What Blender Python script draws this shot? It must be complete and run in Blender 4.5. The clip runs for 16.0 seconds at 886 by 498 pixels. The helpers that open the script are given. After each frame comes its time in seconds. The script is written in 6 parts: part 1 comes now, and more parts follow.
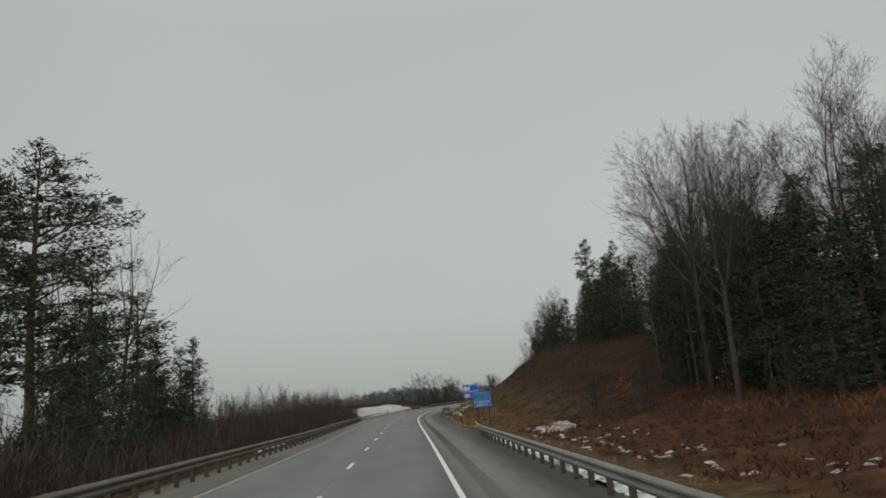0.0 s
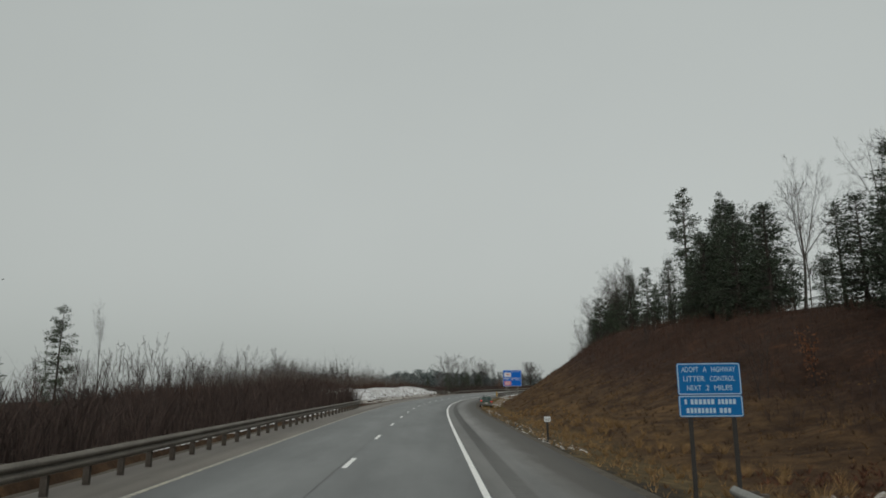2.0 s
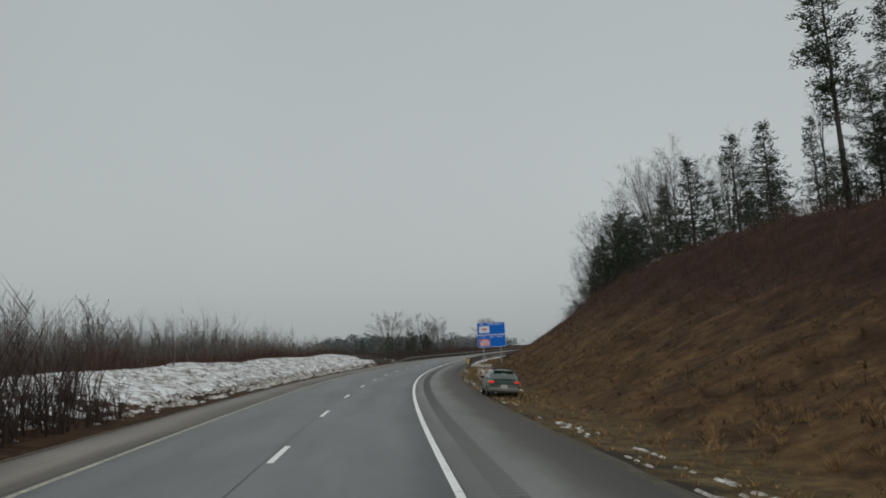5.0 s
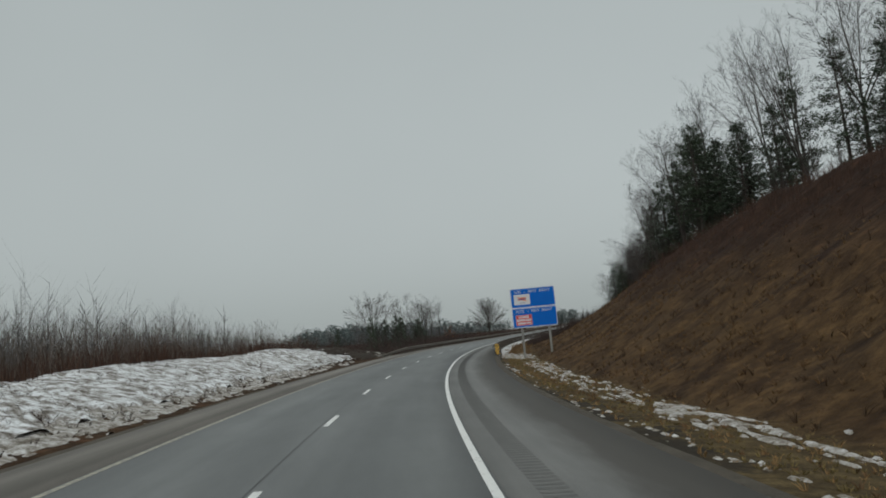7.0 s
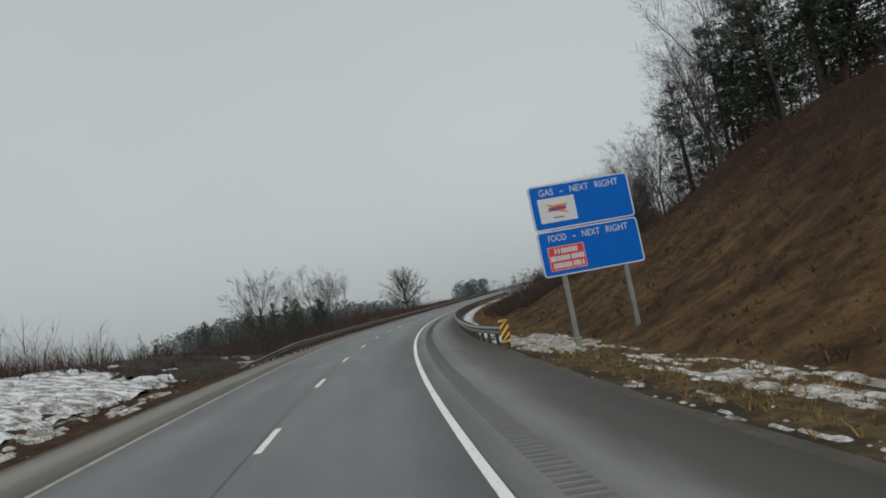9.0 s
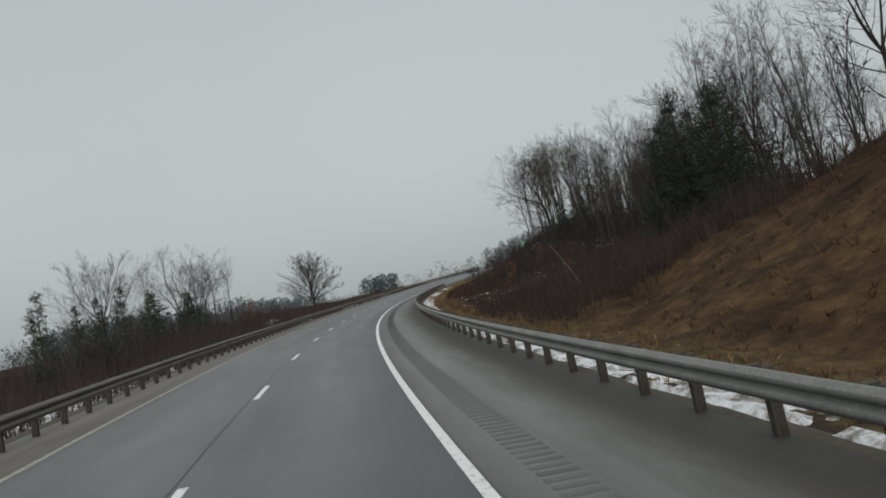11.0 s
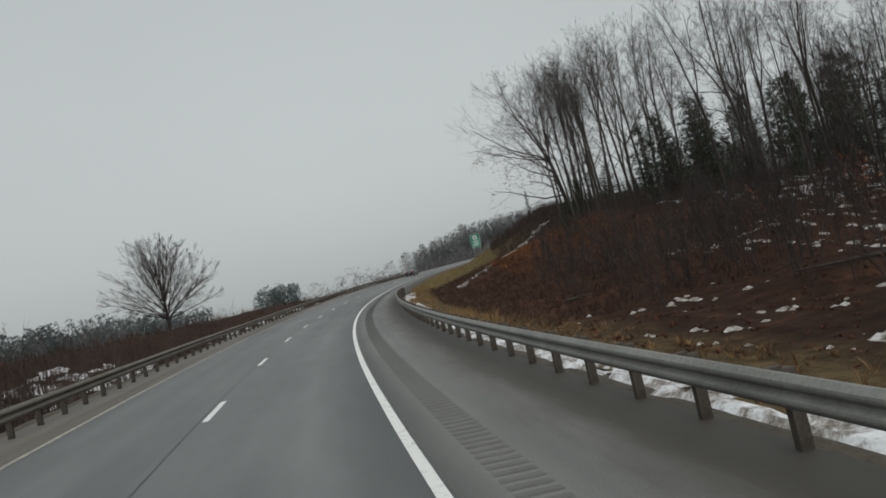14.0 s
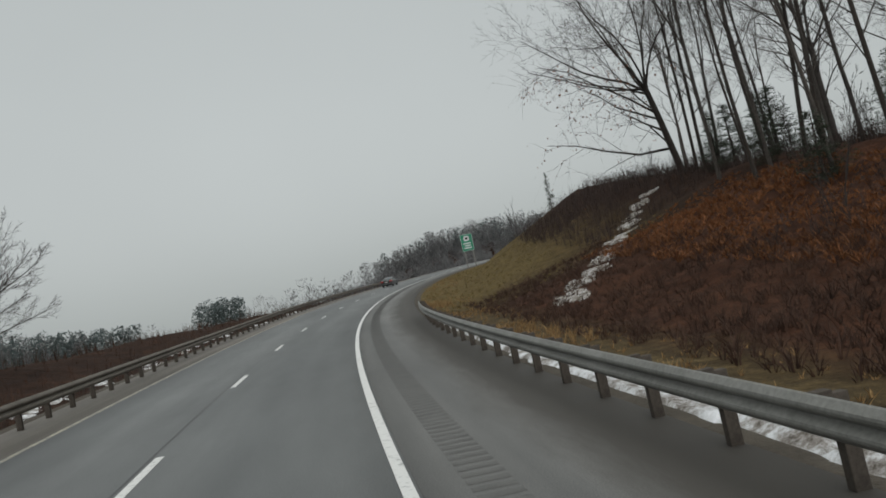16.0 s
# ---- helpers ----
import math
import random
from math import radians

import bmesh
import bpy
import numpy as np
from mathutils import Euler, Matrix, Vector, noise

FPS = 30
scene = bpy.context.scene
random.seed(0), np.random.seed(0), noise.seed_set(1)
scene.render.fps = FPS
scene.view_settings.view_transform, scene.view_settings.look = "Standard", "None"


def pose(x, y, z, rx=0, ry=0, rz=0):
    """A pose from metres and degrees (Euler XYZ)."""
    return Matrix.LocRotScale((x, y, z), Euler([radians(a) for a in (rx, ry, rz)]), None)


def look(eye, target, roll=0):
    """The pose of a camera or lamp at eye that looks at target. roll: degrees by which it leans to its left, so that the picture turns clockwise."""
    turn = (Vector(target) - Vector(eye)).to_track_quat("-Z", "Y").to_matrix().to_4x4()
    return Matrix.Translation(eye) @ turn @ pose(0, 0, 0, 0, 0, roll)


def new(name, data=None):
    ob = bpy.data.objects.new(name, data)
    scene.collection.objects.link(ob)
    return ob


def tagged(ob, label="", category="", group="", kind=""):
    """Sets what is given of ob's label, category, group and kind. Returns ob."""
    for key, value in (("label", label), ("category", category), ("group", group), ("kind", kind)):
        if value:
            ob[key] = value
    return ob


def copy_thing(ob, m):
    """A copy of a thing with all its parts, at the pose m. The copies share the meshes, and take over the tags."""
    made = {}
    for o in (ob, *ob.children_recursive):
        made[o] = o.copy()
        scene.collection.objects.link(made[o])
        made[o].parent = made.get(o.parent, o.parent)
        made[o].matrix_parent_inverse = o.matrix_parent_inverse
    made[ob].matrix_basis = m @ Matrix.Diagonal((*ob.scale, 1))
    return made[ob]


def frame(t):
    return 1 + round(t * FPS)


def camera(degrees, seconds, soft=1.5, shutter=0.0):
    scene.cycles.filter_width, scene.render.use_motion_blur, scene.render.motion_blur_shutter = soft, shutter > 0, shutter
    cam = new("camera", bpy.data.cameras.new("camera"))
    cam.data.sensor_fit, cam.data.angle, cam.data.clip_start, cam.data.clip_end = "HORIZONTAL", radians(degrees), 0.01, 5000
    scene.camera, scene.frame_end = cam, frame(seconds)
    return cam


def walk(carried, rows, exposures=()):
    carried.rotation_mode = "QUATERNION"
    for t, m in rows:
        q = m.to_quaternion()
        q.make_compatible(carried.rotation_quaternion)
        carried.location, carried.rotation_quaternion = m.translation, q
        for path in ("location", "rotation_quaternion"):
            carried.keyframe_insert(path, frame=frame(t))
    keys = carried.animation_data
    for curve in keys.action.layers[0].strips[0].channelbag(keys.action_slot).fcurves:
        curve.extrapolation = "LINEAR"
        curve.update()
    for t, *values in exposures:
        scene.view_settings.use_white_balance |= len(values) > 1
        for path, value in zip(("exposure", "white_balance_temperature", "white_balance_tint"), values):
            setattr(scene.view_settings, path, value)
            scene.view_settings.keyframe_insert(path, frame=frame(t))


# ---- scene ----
cam = camera(60.14, 16.0, soft=1.75, shutter=0.0)
PATH = [  # seconds, x, y, z, heading, pitch, roll
    (0, -1.089, 0, 2.324, -2.065, 13.563, 4.884),
    (0.5, -1.114, 11.19, 2.757, -1.641, 13.823, 4.729),
    (1, -1.155, 22.36, 3.192, -1.084, 13.445, 3.122),
    (1.5, -1.21, 33.509, 3.63, -0.702, 13.038, -0.056),
    (2, -1.279, 44.636, 4.071, -0.356, 12.611, 0.285),
    (2.5, -1.362, 55.743, 4.515, -0.028, 12.055, 0.345),
    (3, -1.457, 66.829, 4.966, -1.537, 11.517, 0.713),
    (3.5, -1.551, 77.896, 5.415, -3.683, 10.882, 1.588),
    (4, -1.628, 88.944, 5.86, -4.698, 10.251, 1.995),
    (4.2, -1.646, 93.358, 6.037, -5.034, 10.169, 2.156),
    (5, -1.643, 110.999, 6.738, -4.966, 9.947, 2.79),
    (5.5, -1.564, 122.011, 7.17, -4.831, 9.785, 3.308),
    (6, -1.401, 133.012, 7.605, -4.911, 9.643, 3.756),
    (6.3, -1.251, 139.607, 7.868, -5.154, 9.581, 3.935),
    (6.5, -1.127, 144.002, 8.045, -5.299, 9.349, 4.999),
    (7, -0.712, 154.978, 8.492, -6.027, 8.996, 5.311),
    (7.5, -0.13, 165.937, 8.944, -6.894, 8.411, 6.681),
    (8, 0.645, 176.875, 9.402, -8.087, 7.102, 8.845),
    (8.5, 1.622, 187.775, 9.867, -9.955, 6.499, 9.771),
    (9, 2.814, 198.619, 10.342, -13.077, 6.44, 10.859),
    (9.5, 4.22, 209.402, 10.826, -15.808, 5.773, 11.234),
    (9.7, 4.841, 213.697, 11.023, -16.634, 4.932, 11.814),
    (10, 5.836, 220.12, 11.32, -17.486, 4.868, 11.819),
    (10.5, 7.655, 230.771, 11.824, -18.986, 4.808, 11.726),
    (11, 9.68, 241.349, 12.337, -20.502, 4.775, 11.588),
    (11.5, 11.899, 251.852, 12.843, -21.933, 4.734, 11.505),
    (11.8, 13.325, 258.117, 13.143, -22.709, 4.691, 11.521),
    (12, 14.313, 262.277, 13.341, -23.339, 4.494, 11.805),
    (12.5, 17.032, 272.616, 13.826, -24.59, 4.425, 12.508),
    (13, 19.947, 282.916, 14.305, -25.716, 4.196, 12.641),
    (13.5, 23.056, 293.175, 14.779, -26.877, 4.112, 12.877),
    (14, 26.354, 303.389, 15.251, -28.202, 4.027, 12.582),
    (14.5, 29.849, 313.553, 15.736, -29.274, 4.115, 12.902),
    (15, 33.539, 323.664, 16.234, -30.441, 4.142, 12.761),
    (15.5, 37.432, 333.715, 16.743, -31.053, 4.358, 12.755),
    (16, 41.53, 343.699, 17.265, -31.953, 4.374, 12.301),
]
walk(cam, [(t, pose(x, y, z, 90 + pitch, roll, heading)) for t, x, y, z, heading, pitch, roll in PATH],
     [(0, 0.05, 6720, 7), (2, 0.04, 6620, 7), (4, 0.0, 6460, 9), (7, -0.05, 6340, 6), (9, 0.12, 6340, 9), (12, 0.13, 6360, 9), (13.5, 0.15, 6430, 9), (16, 0.13, 6480, 9)])

# ---------------------------------------------------------------- world and light
world = bpy.data.worlds.new("overcast_sky")
scene.world = world
world.use_nodes = True
wn, wl = world.node_tree.nodes, world.node_tree.links
wn.clear()
w_out = wn.new("ShaderNodeOutputWorld")
w_bg = wn.new("ShaderNodeBackground")
w_sky = wn.new("ShaderNodeTexSky")
w_sky.sky_type = "NISHITA"
w_sky.sun_disc = False
w_sky.sun_elevation = radians(28)
w_sky.sun_rotation = radians(200)
w_sky.dust_density = 6.0
w_hsv = wn.new("ShaderNodeHueSaturation")
w_hsv.inputs["Saturation"].default_value = 0.12
w_tc = wn.new("ShaderNodeTexCoord")
w_sep = wn.new("ShaderNodeSeparateXYZ")
w_ramp = wn.new("ShaderNodeValToRGB")          # cloud deck, brighter towards the zenith
w_ramp.color_ramp.elements[0].position = 0.0
w_ramp.color_ramp.elements[0].color = (0.455, 0.490, 0.482, 1)
w_ramp.color_ramp.elements[1].position = 1.0
w_ramp.color_ramp.elements[1].color = (1.10, 1.15, 1.14, 1)
_e = w_ramp.color_ramp.elements.new(0.5)
_e.color = (0.485, 0.525, 0.522, 1)
w_noise = wn.new("ShaderNodeTexNoise")
w_noise.inputs["Scale"].default_value = 2.2
w_noise.inputs["Detail"].default_value = 4.0
w_nmap = wn.new("ShaderNodeMapRange")
w_nmap.inputs["To Min"].default_value = 0.90
w_nmap.inputs["To Max"].default_value = 1.08
w_mul = wn.new("ShaderNodeMix")
w_mul.data_type, w_mul.blend_type = "RGBA", "MULTIPLY"
w_mul.inputs["Factor"].default_value = 1.0
w_mix = wn.new("ShaderNodeMix")
w_mix.data_type = "RGBA"
w_mix.inputs["Factor"].default_value = 0.06
wl.new(w_tc.outputs["Generated"], w_sep.inputs[0])
wl.new(w_sep.outputs["Z"], w_ramp.inputs["Fac"])
wl.new(w_tc.outputs["Generated"], w_noise.inputs["Vector"])
wl.new(w_noise.outputs["Fac"], w_nmap.inputs["Value"])
wl.new(w_ramp.outputs["Color"], w_mul.inputs["A"])
wl.new(w_nmap.outputs["Result"], w_mul.inputs["B"])
wl.new(w_sky.outputs["Color"], w_hsv.inputs["Color"])
wl.new(w_mul.outputs["Result"], w_mix.inputs["A"])
wl.new(w_hsv.outputs["Color"], w_mix.inputs["B"])
wl.new(w_mix.outputs["Result"], w_bg.inputs["Color"])
w_bg.inputs["Strength"].default_value = 0.72
wl.new(w_bg.outputs["Background"], w_out.inputs["Surface"])

sun = new("sun", bpy.data.lights.new("sun", "SUN"))
sun.data.energy, sun.data.angle, sun.data.color = 0.35, radians(40), (1.0, 0.98, 0.95)
sun.matrix_world = look((0, 0, 100), (-40, 60, 0))

# ---------------------------------------------------------------- the road's line in plan and profile
KNOT = np.arange(-60, 781, 60.0)
BEND = [0.133, 0.123, 0.11, -0.585, -1.868, -1.818, -1.697, -1.921, -2.9, -3.2, -2.6, -1.5, -0.6, 0, 0]      # per kilometre
CLIMB = [3.733, 3.878, 4.064, 3.886, 4.206, 4.79, 4.429, 5.034, 6.401, 6.131, 5.5, 4.0, 2.0, 1.0, 0.6]       # percent
CANT = [4.621, 4.775, 2.421, 4.259, 5.227, 5.289, 4.525, 4.812, 5.127, 3.62, 3.7, 3.0, 2.5, 2.0, 2.0]        # percent, low on the inside
LINE = np.arange(-159, 2602, 3.0)
_th = np.cumsum(np.interp(LINE, KNOT, BEND) / 1000) * 3
_th -= np.interp(0, LINE, _th)
_x, _y = np.cumsum(-np.sin(_th)) * 3, np.cumsum(np.cos(_th)) * 3
_z = np.cumsum(np.interp(LINE, KNOT, CLIMB) / 100) * 3
for _a in (_x, _y, _z):
    _a -= np.interp(0, LINE, _a)
_e = np.interp(LINE, KNOT, CANT) / 100


def spot(s, o, h=0.0):
    """World places at s metres along the right edge line, o metres to its right, h above its level. Arrays or numbers."""
    s, o, h = np.broadcast_arrays(np.asarray(s, float), np.asarray(o, float), np.asarray(h, float))
    t = np.interp(s, LINE, _th)
    return np.stack([np.interp(s, LINE, _x) + np.cos(t) * o, np.interp(s, LINE, _y) + np.sin(t) * o, np.interp(s, LINE, _z) + h], -1)


def bearing(s):
    return math.degrees(float(np.interp(s, LINE, _th)))


def deck(s, o):
    """Height of the canted road surface above the edge line's level."""
    return -np.interp(s, LINE, _e) * o


# right-hand bank: crest offset and height; left-hand land: heights at fixed offsets
R_S = [-160, 40, 70, 110, 150, 180, 215, 250, 285, 300, 330, 350, 371, 390, 409, 450, 520, 700, 2600]
R_H = [1, 1.4, 2.8, 8.5, 10.5, 11.5, 11.0, 9.5, 3.0, 1.0, 0.7, 1.6, 3.2, 4.2, 5.4, 7.8, 7, 5, 4]
R_K = [0.05, 0.05, 0.08, 0.11, 0.11, 0.11, 0.11, 0.10, 0.02, 0.0, 0.0, 0.0, 0.0, -0.02, -0.06, -0.07, -0.05, 0.0, 0.0]
R_O = [32, 32, 32, 33, 30, 28, 27, 26, 25, 26, 28, 28, 26, 25, 25, 25, 28, 30, 30]
L_O = [-2600, -600, -200, -80, -45, -30, -22, -17, -13, -11, -9.8]
L_S = [-160, 100, 130, 235, 252, 275, 345, 375, 420, 500, 560, 638, 665, 2600]
L_H = [
    [-60, -40, -18, -6, -3, -2, -1.6, -1.2, -0.5, 0.1, 0.3],
    [-60, -40, -18, -6, -3, -1.6, -1.0, -0.4, 0.1, 0.3, 0.4],
    [-60, -35, -10, 0, 1.0, 1.6, 1.9, 1.9, 1.0, 0.5, 0.4],
    [-60, -35, -10, 0, 1.5, 2.3, 2.4, 2.3, 1.2, 0.6, 0.45],
    [-60, -35, -12, -2, 0, 0.5, 1.0, 1.3, 1.0, 0.5, 0.4],
    [-60, -30, -12, -3, -1.5, -1.0, -1.0, -1.0, -0.7, 0.0, 0.3],
    [-60, -30, -8, -3, -1.5, -1.0, -0.8, -0.9, -0.6, 0.0, 0.3],
    [-50, -25, -4, -1, 1.2, 2.0, 1.6, 0.4, -0.3, 0.1, 0.3],
    [-50, -25, 1, -3, -0.6, 1.0, 1.2, 0.3, -0.2, 0.1, 0.3],
    [-40, -30, 5, -4.5, -3, -1.2, -0.8, -0.5, -0.2, 0.1, 0.3],
    [-40, -30, 3, -5, -3.2, -1.2, -0.8, -0.5, -0.2, 0.1, 0.3],
    [-40, -38, -6, -4.0, -2.5, -1.5, -1.0, -0.6, -0.2, 0.1, 0.3],
    [-40, -38, -6, 11, 9, 6, 3, 1.5, 0.5, 0.2, 0.3],
    [-40, -38, -6, 11, 9, 6, 3, 1.5, 0.5, 0.2, 0.3],
]


def bumps(a, b, seed=0):
    """Smooth unevenness of the land, about -1 to 1."""
    r = np.random.RandomState(seed)
    out = np.zeros(np.broadcast(a, b).shape)
    for wave, amp in ((23, 0.5), (11, 0.3), (6.1, 0.22), (3.3, 0.14)):
        for _ in range(3):
            an, ph = r.uniform(0, math.pi), r.uniform(0, 6.28)
            out = out + amp * 0.6 * np.sin((a * np.cos(an) + b * np.sin(an)) * 6.283 / wave + ph)
    return out


def land(s, o):
    """Height of the ground above the edge line's level."""
    s, o = np.broadcast_arrays(np.asarray(s, float), np.asarray(o, float))
    hc, oc = np.interp(s, R_S, R_H), np.interp(s, R_S, R_O)
    dk = deck(s, np.clip(o, -9.6, 3.8))
    ditch = -0.55
    f = np.clip((o - 8.0) / (oc - 8.0), 0, 1)
    f = f * (0.75 + 0.5 * f - 0.25 * f * f)
    right = np.where(o < 8.0, dk - 0.06 + (ditch - dk) * np.clip((o - 3.8) / 4.2, 0, 1) ** 0.8, ditch + (hc - ditch) * f + np.interp(s, R_S, R_K) * np.maximum(o - oc, 0))
    right = right + bumps(s, o, 3) * 0.32 * np.clip((o - 6) / 6, 0, 1)
    right = right + (bumps(s * 2.1, o * 2.6, 9) * 0.10 + bumps(s * 1.2 + 30, o * 3.1, 10) * 0.07) * np.clip((o - 6.5) / 2, 0, 1)      # tussocky turf
    cols = np.stack([np.interp(s, L_S, [row[k] for row in L_H]) for k in range(len(L_O))], -1)
    k = np.clip(np.searchsorted(L_O, o.ravel(), "right").reshape(o.shape) - 1, 0, len(L_O) - 2)
    lo, hi = np.take_along_axis(cols, k[..., None], -1)[..., 0], np.take_along_axis(cols, k[..., None] + 1, -1)[..., 0]
    oa = np.array(L_O, float)
    f = np.clip((o - oa[k]) / (oa[k + 1] - oa[k]), 0, 1)
    left = lo + (hi - lo) * f + bumps(s, o, 5) * 0.22 * np.clip((-11 - o) / 5, 0, 1)
    left = left + 0.35 * np.exp(-((s - 246) / 6.0) ** 2 - ((o + 15.0) / 2.2) ** 2)      # spoil heap by the drain
    return np.where(o > 3.7, right, np.where(o < -9.7, left, dk - 0.16))


# ---------------------------------------------------------------- mesh helpers
def mesh_of(name, verts, faces, mats=(), uv=None, index=None, smooth=False):
    me = bpy.data.meshes.new(name)
    me.from_pydata([tuple(v) for v in np.asarray(verts, float).tolist()], [], [tuple(f) for f in (faces.tolist() if isinstance(faces, np.ndarray) else faces)])
    for m in (mats if isinstance(mats, (list, tuple)) else (mats,)):
        me.materials.append(m)
    if uv is not None:
        layer = me.uv_layers.new(name="plan")
        loops = np.empty(len(me.loops), np.int32)
        me.loops.foreach_get("vertex_index", loops)
        layer.data.foreach_set("uv", np.asarray(uv, np.float32)[loops].ravel())
    if index is not None:
        me.polygons.foreach_set("material_index", np.asarray(index, np.int32))
    if smooth:
        me.polygons.foreach_set("use_smooth", np.ones(len(me.polygons), bool))
    me.update()
    return me


def bm_mesh(name, bm, mats=()):
    me = bpy.data.meshes.new(name)
    bm.to_mesh(me)
    bm.free()
    for m in (mats if isinstance(mats, (list, tuple)) else (mats,)):
        me.materials.append(m)
    return me


def part(name, me, parent=None, label="", at=None):
    """Links a mesh as one object, under a thing or part if given."""
    ob = new(name, me)
    if parent is not None:
        ob.parent = parent
    if at is not None:
        ob.matrix_basis = at
    return tagged(ob, label)


def box_bm(sx, sy, sz, at=(0, 0, 0), bevel=0.0, bm=None):
    own = bm is None
    bm = bmesh.new() if own else bm
    got = bmesh.ops.create_cube(bm, size=1.0, matrix=Matrix.Translation(at) @ Matrix.Diagonal((sx, sy, sz, 1)))
    if bevel:
        edges = list({e for v in got["verts"] for e in v.link_edges})
        bmesh.ops.bevel(bm, geom=edges, offset=bevel, segments=2, affect="EDGES", profile=0.6)
    return bm


def tube_into(V, F, p, q, r0, r1, n):
    d = q - p
    L = math.sqrt(d @ d) or 1e-6
    d = d / L
    a = np.array((0.0, 0.0, 1.0)) if abs(d[2]) < 0.9 else np.array((1.0, 0.0, 0.0))
    u = np.cross(d, a)
    u /= math.sqrt(u @ u)
    w = np.cross(d, u)
    b = len(V)
    for k in range(n):
        c, s = math.cos(6.2832 * k / n), math.sin(6.2832 * k / n)
        V.append(p + (u * c + w * s) * r0)
    if r1 < 0.006:
        V.append(q)
        for k in range(n):
            F.append((b + k, b + (k + 1) % n, b + n))
        return
    for k in range(n):
        c, s = math.cos(6.2832 * k / n), math.sin(6.2832 * k / n)
        V.append(q + (u * c + w * s) * r1)
    for k in range(n):
        F.append((b + k, b + (k + 1) % n, b + n + (k + 1) % n, b + n + k))


def sweep(sections, closed=False):
    """Verts and quads through a list of equally long vertex rows."""
    n = len(sections[0])
    V = np.concatenate([np.asarray(r, float) for r in sections])
    F = []
    for i in range(len(sections) - 1):
        for k in range(n if closed else n - 1):
            a, b = i * n + k, i * n + (k + 1) % n
            F.append((a, b, b + n, a + n))
    return V, F


# ---------------------------------------------------------------- materials
def shader(name, rough=0.8, metal=0.0, spec=0.3):
    m = bpy.data.materials.new(name)
    m.use_nodes = True
    b = m.node_tree.nodes["Principled BSDF"]
    b.inputs["Roughness"].default_value, b.inputs["Metallic"].default_value = rough, metal
    b.inputs["Specular IOR Level"].default_value = spec
    return m, m.node_tree.nodes, m.node_tree.links, b


def ramp_node(n, stops):
    r = n.new("ShaderNodeValToRGB")
    els = r.color_ramp.elements
    els[0].position, els[0].color = stops[0][0], (*stops[0][1], 1)
    els[1].position, els[1].color = stops[-1][0], (*stops[-1][1], 1)
    for pos, col in stops[1:-1]:
        els.new(pos).color = (*col, 1)
    return r


def noise_node(n, l, scale, detail=5.0, vec=None, rough=0.6, stretch=None):
    t = n.new("ShaderNodeTexNoise")
    t.inputs["Scale"].default_value, t.inputs["Detail"].default_value, t.inputs["Roughness"].default_value = scale, detail, rough
    if stretch is not None:
        mp = n.new("ShaderNodeMapping")
        mp.inputs["Scale"].default_value = stretch
        l.new(vec, mp.inputs["Vector"])
        l.new(mp.outputs["Vector"], t.inputs["Vector"])
    elif vec is not None:
        l.new(vec, t.inputs["Vector"])
    return t


def mix_node(n, l, kind, fac, a, b):
    x = n.new("ShaderNodeMix")
    x.data_type, x.blend_type = "RGBA", kind
    for key, v in (("Factor", fac), ("A", a), ("B", b)):
        sock = [s for s in x.inputs if s.name == key and (key == "Factor" and s.type == "VALUE" or s.type == "RGBA")][0]
        if isinstance(v, (int, float)):
            sock.default_value = v
        elif isinstance(v, tuple):
            sock.default_value = (*v, 1)
        else:
            l.new(v, sock)
    return [s for s in x.outputs if s.type == "RGBA"][0]


def bump_to(n, l, b, height, strength, distance):
    u = n.new("ShaderNodeBump")
    u.inputs["Strength"].default_value, u.inputs["Distance"].default_value = strength, distance
    l.new(height, u.inputs["Height"])
    l.new(u.outputs["Normal"], b.inputs["Normal"])


def mottled(name, dark, light, scale=3.0, fine=60.0, rough=0.8, metal=0.0, spec=0.3, bump=0.3, dist=0.01, vary=0.0, island=False):
    """Two-scale variation between two colours; vary: spread from piece to piece."""
    m, n, l, b = shader(name, rough, metal, spec)
    tc = n.new("ShaderNodeTexCoord")
    big = noise_node(n, l, scale, 5, tc.outputs["Object"])
    sml = noise_node(n, l, fine, 3, tc.outputs["Object"])
    r = ramp_node(n, [(0.3, dark), (0.7, light)])
    add = n.new("ShaderNodeMath")
    add.operation = "MULTIPLY_ADD"
    add.inputs[1].default_value = 0.45
    l.new(sml.outputs["Fac"], add.inputs[0])
    sc = n.new("ShaderNodeMath")
    sc.operation = "MULTIPLY"
    sc.inputs[1].default_value = 0.55
    l.new(big.outputs["Fac"], sc.inputs[0])
    l.new(sc.outputs[0], add.inputs[2])
    l.new(add.outputs[0], r.inputs["Fac"])
    col = r.outputs["Color"]
    if vary:
        src = n.new("ShaderNodeNewGeometry").outputs["Random Per Island"] if island else n.new("ShaderNodeObjectInfo").outputs["Random"]
        mr = n.new("ShaderNodeMapRange")
        mr.inputs["To Min"].default_value, mr.inputs["To Max"].default_value = 1 - vary, 1 + vary
        l.new(src, mr.inputs["Value"])
        col = mix_node(n, l, "MULTIPLY", 1.0, col, mr.outputs["Result"])
    l.new(col, b.inputs["Base Color"])
    if bump:
        bump_to(n, l, b, sml.outputs["Fac"], bump, dist)
    return m


def plain(name, col, rough=0.5, metal=0.0, spec=0.5):
    return mottled(name, tuple(c * 0.88 for c in col), col, 2.0, 45.0, rough, metal, spec, 0.05, 0.002)


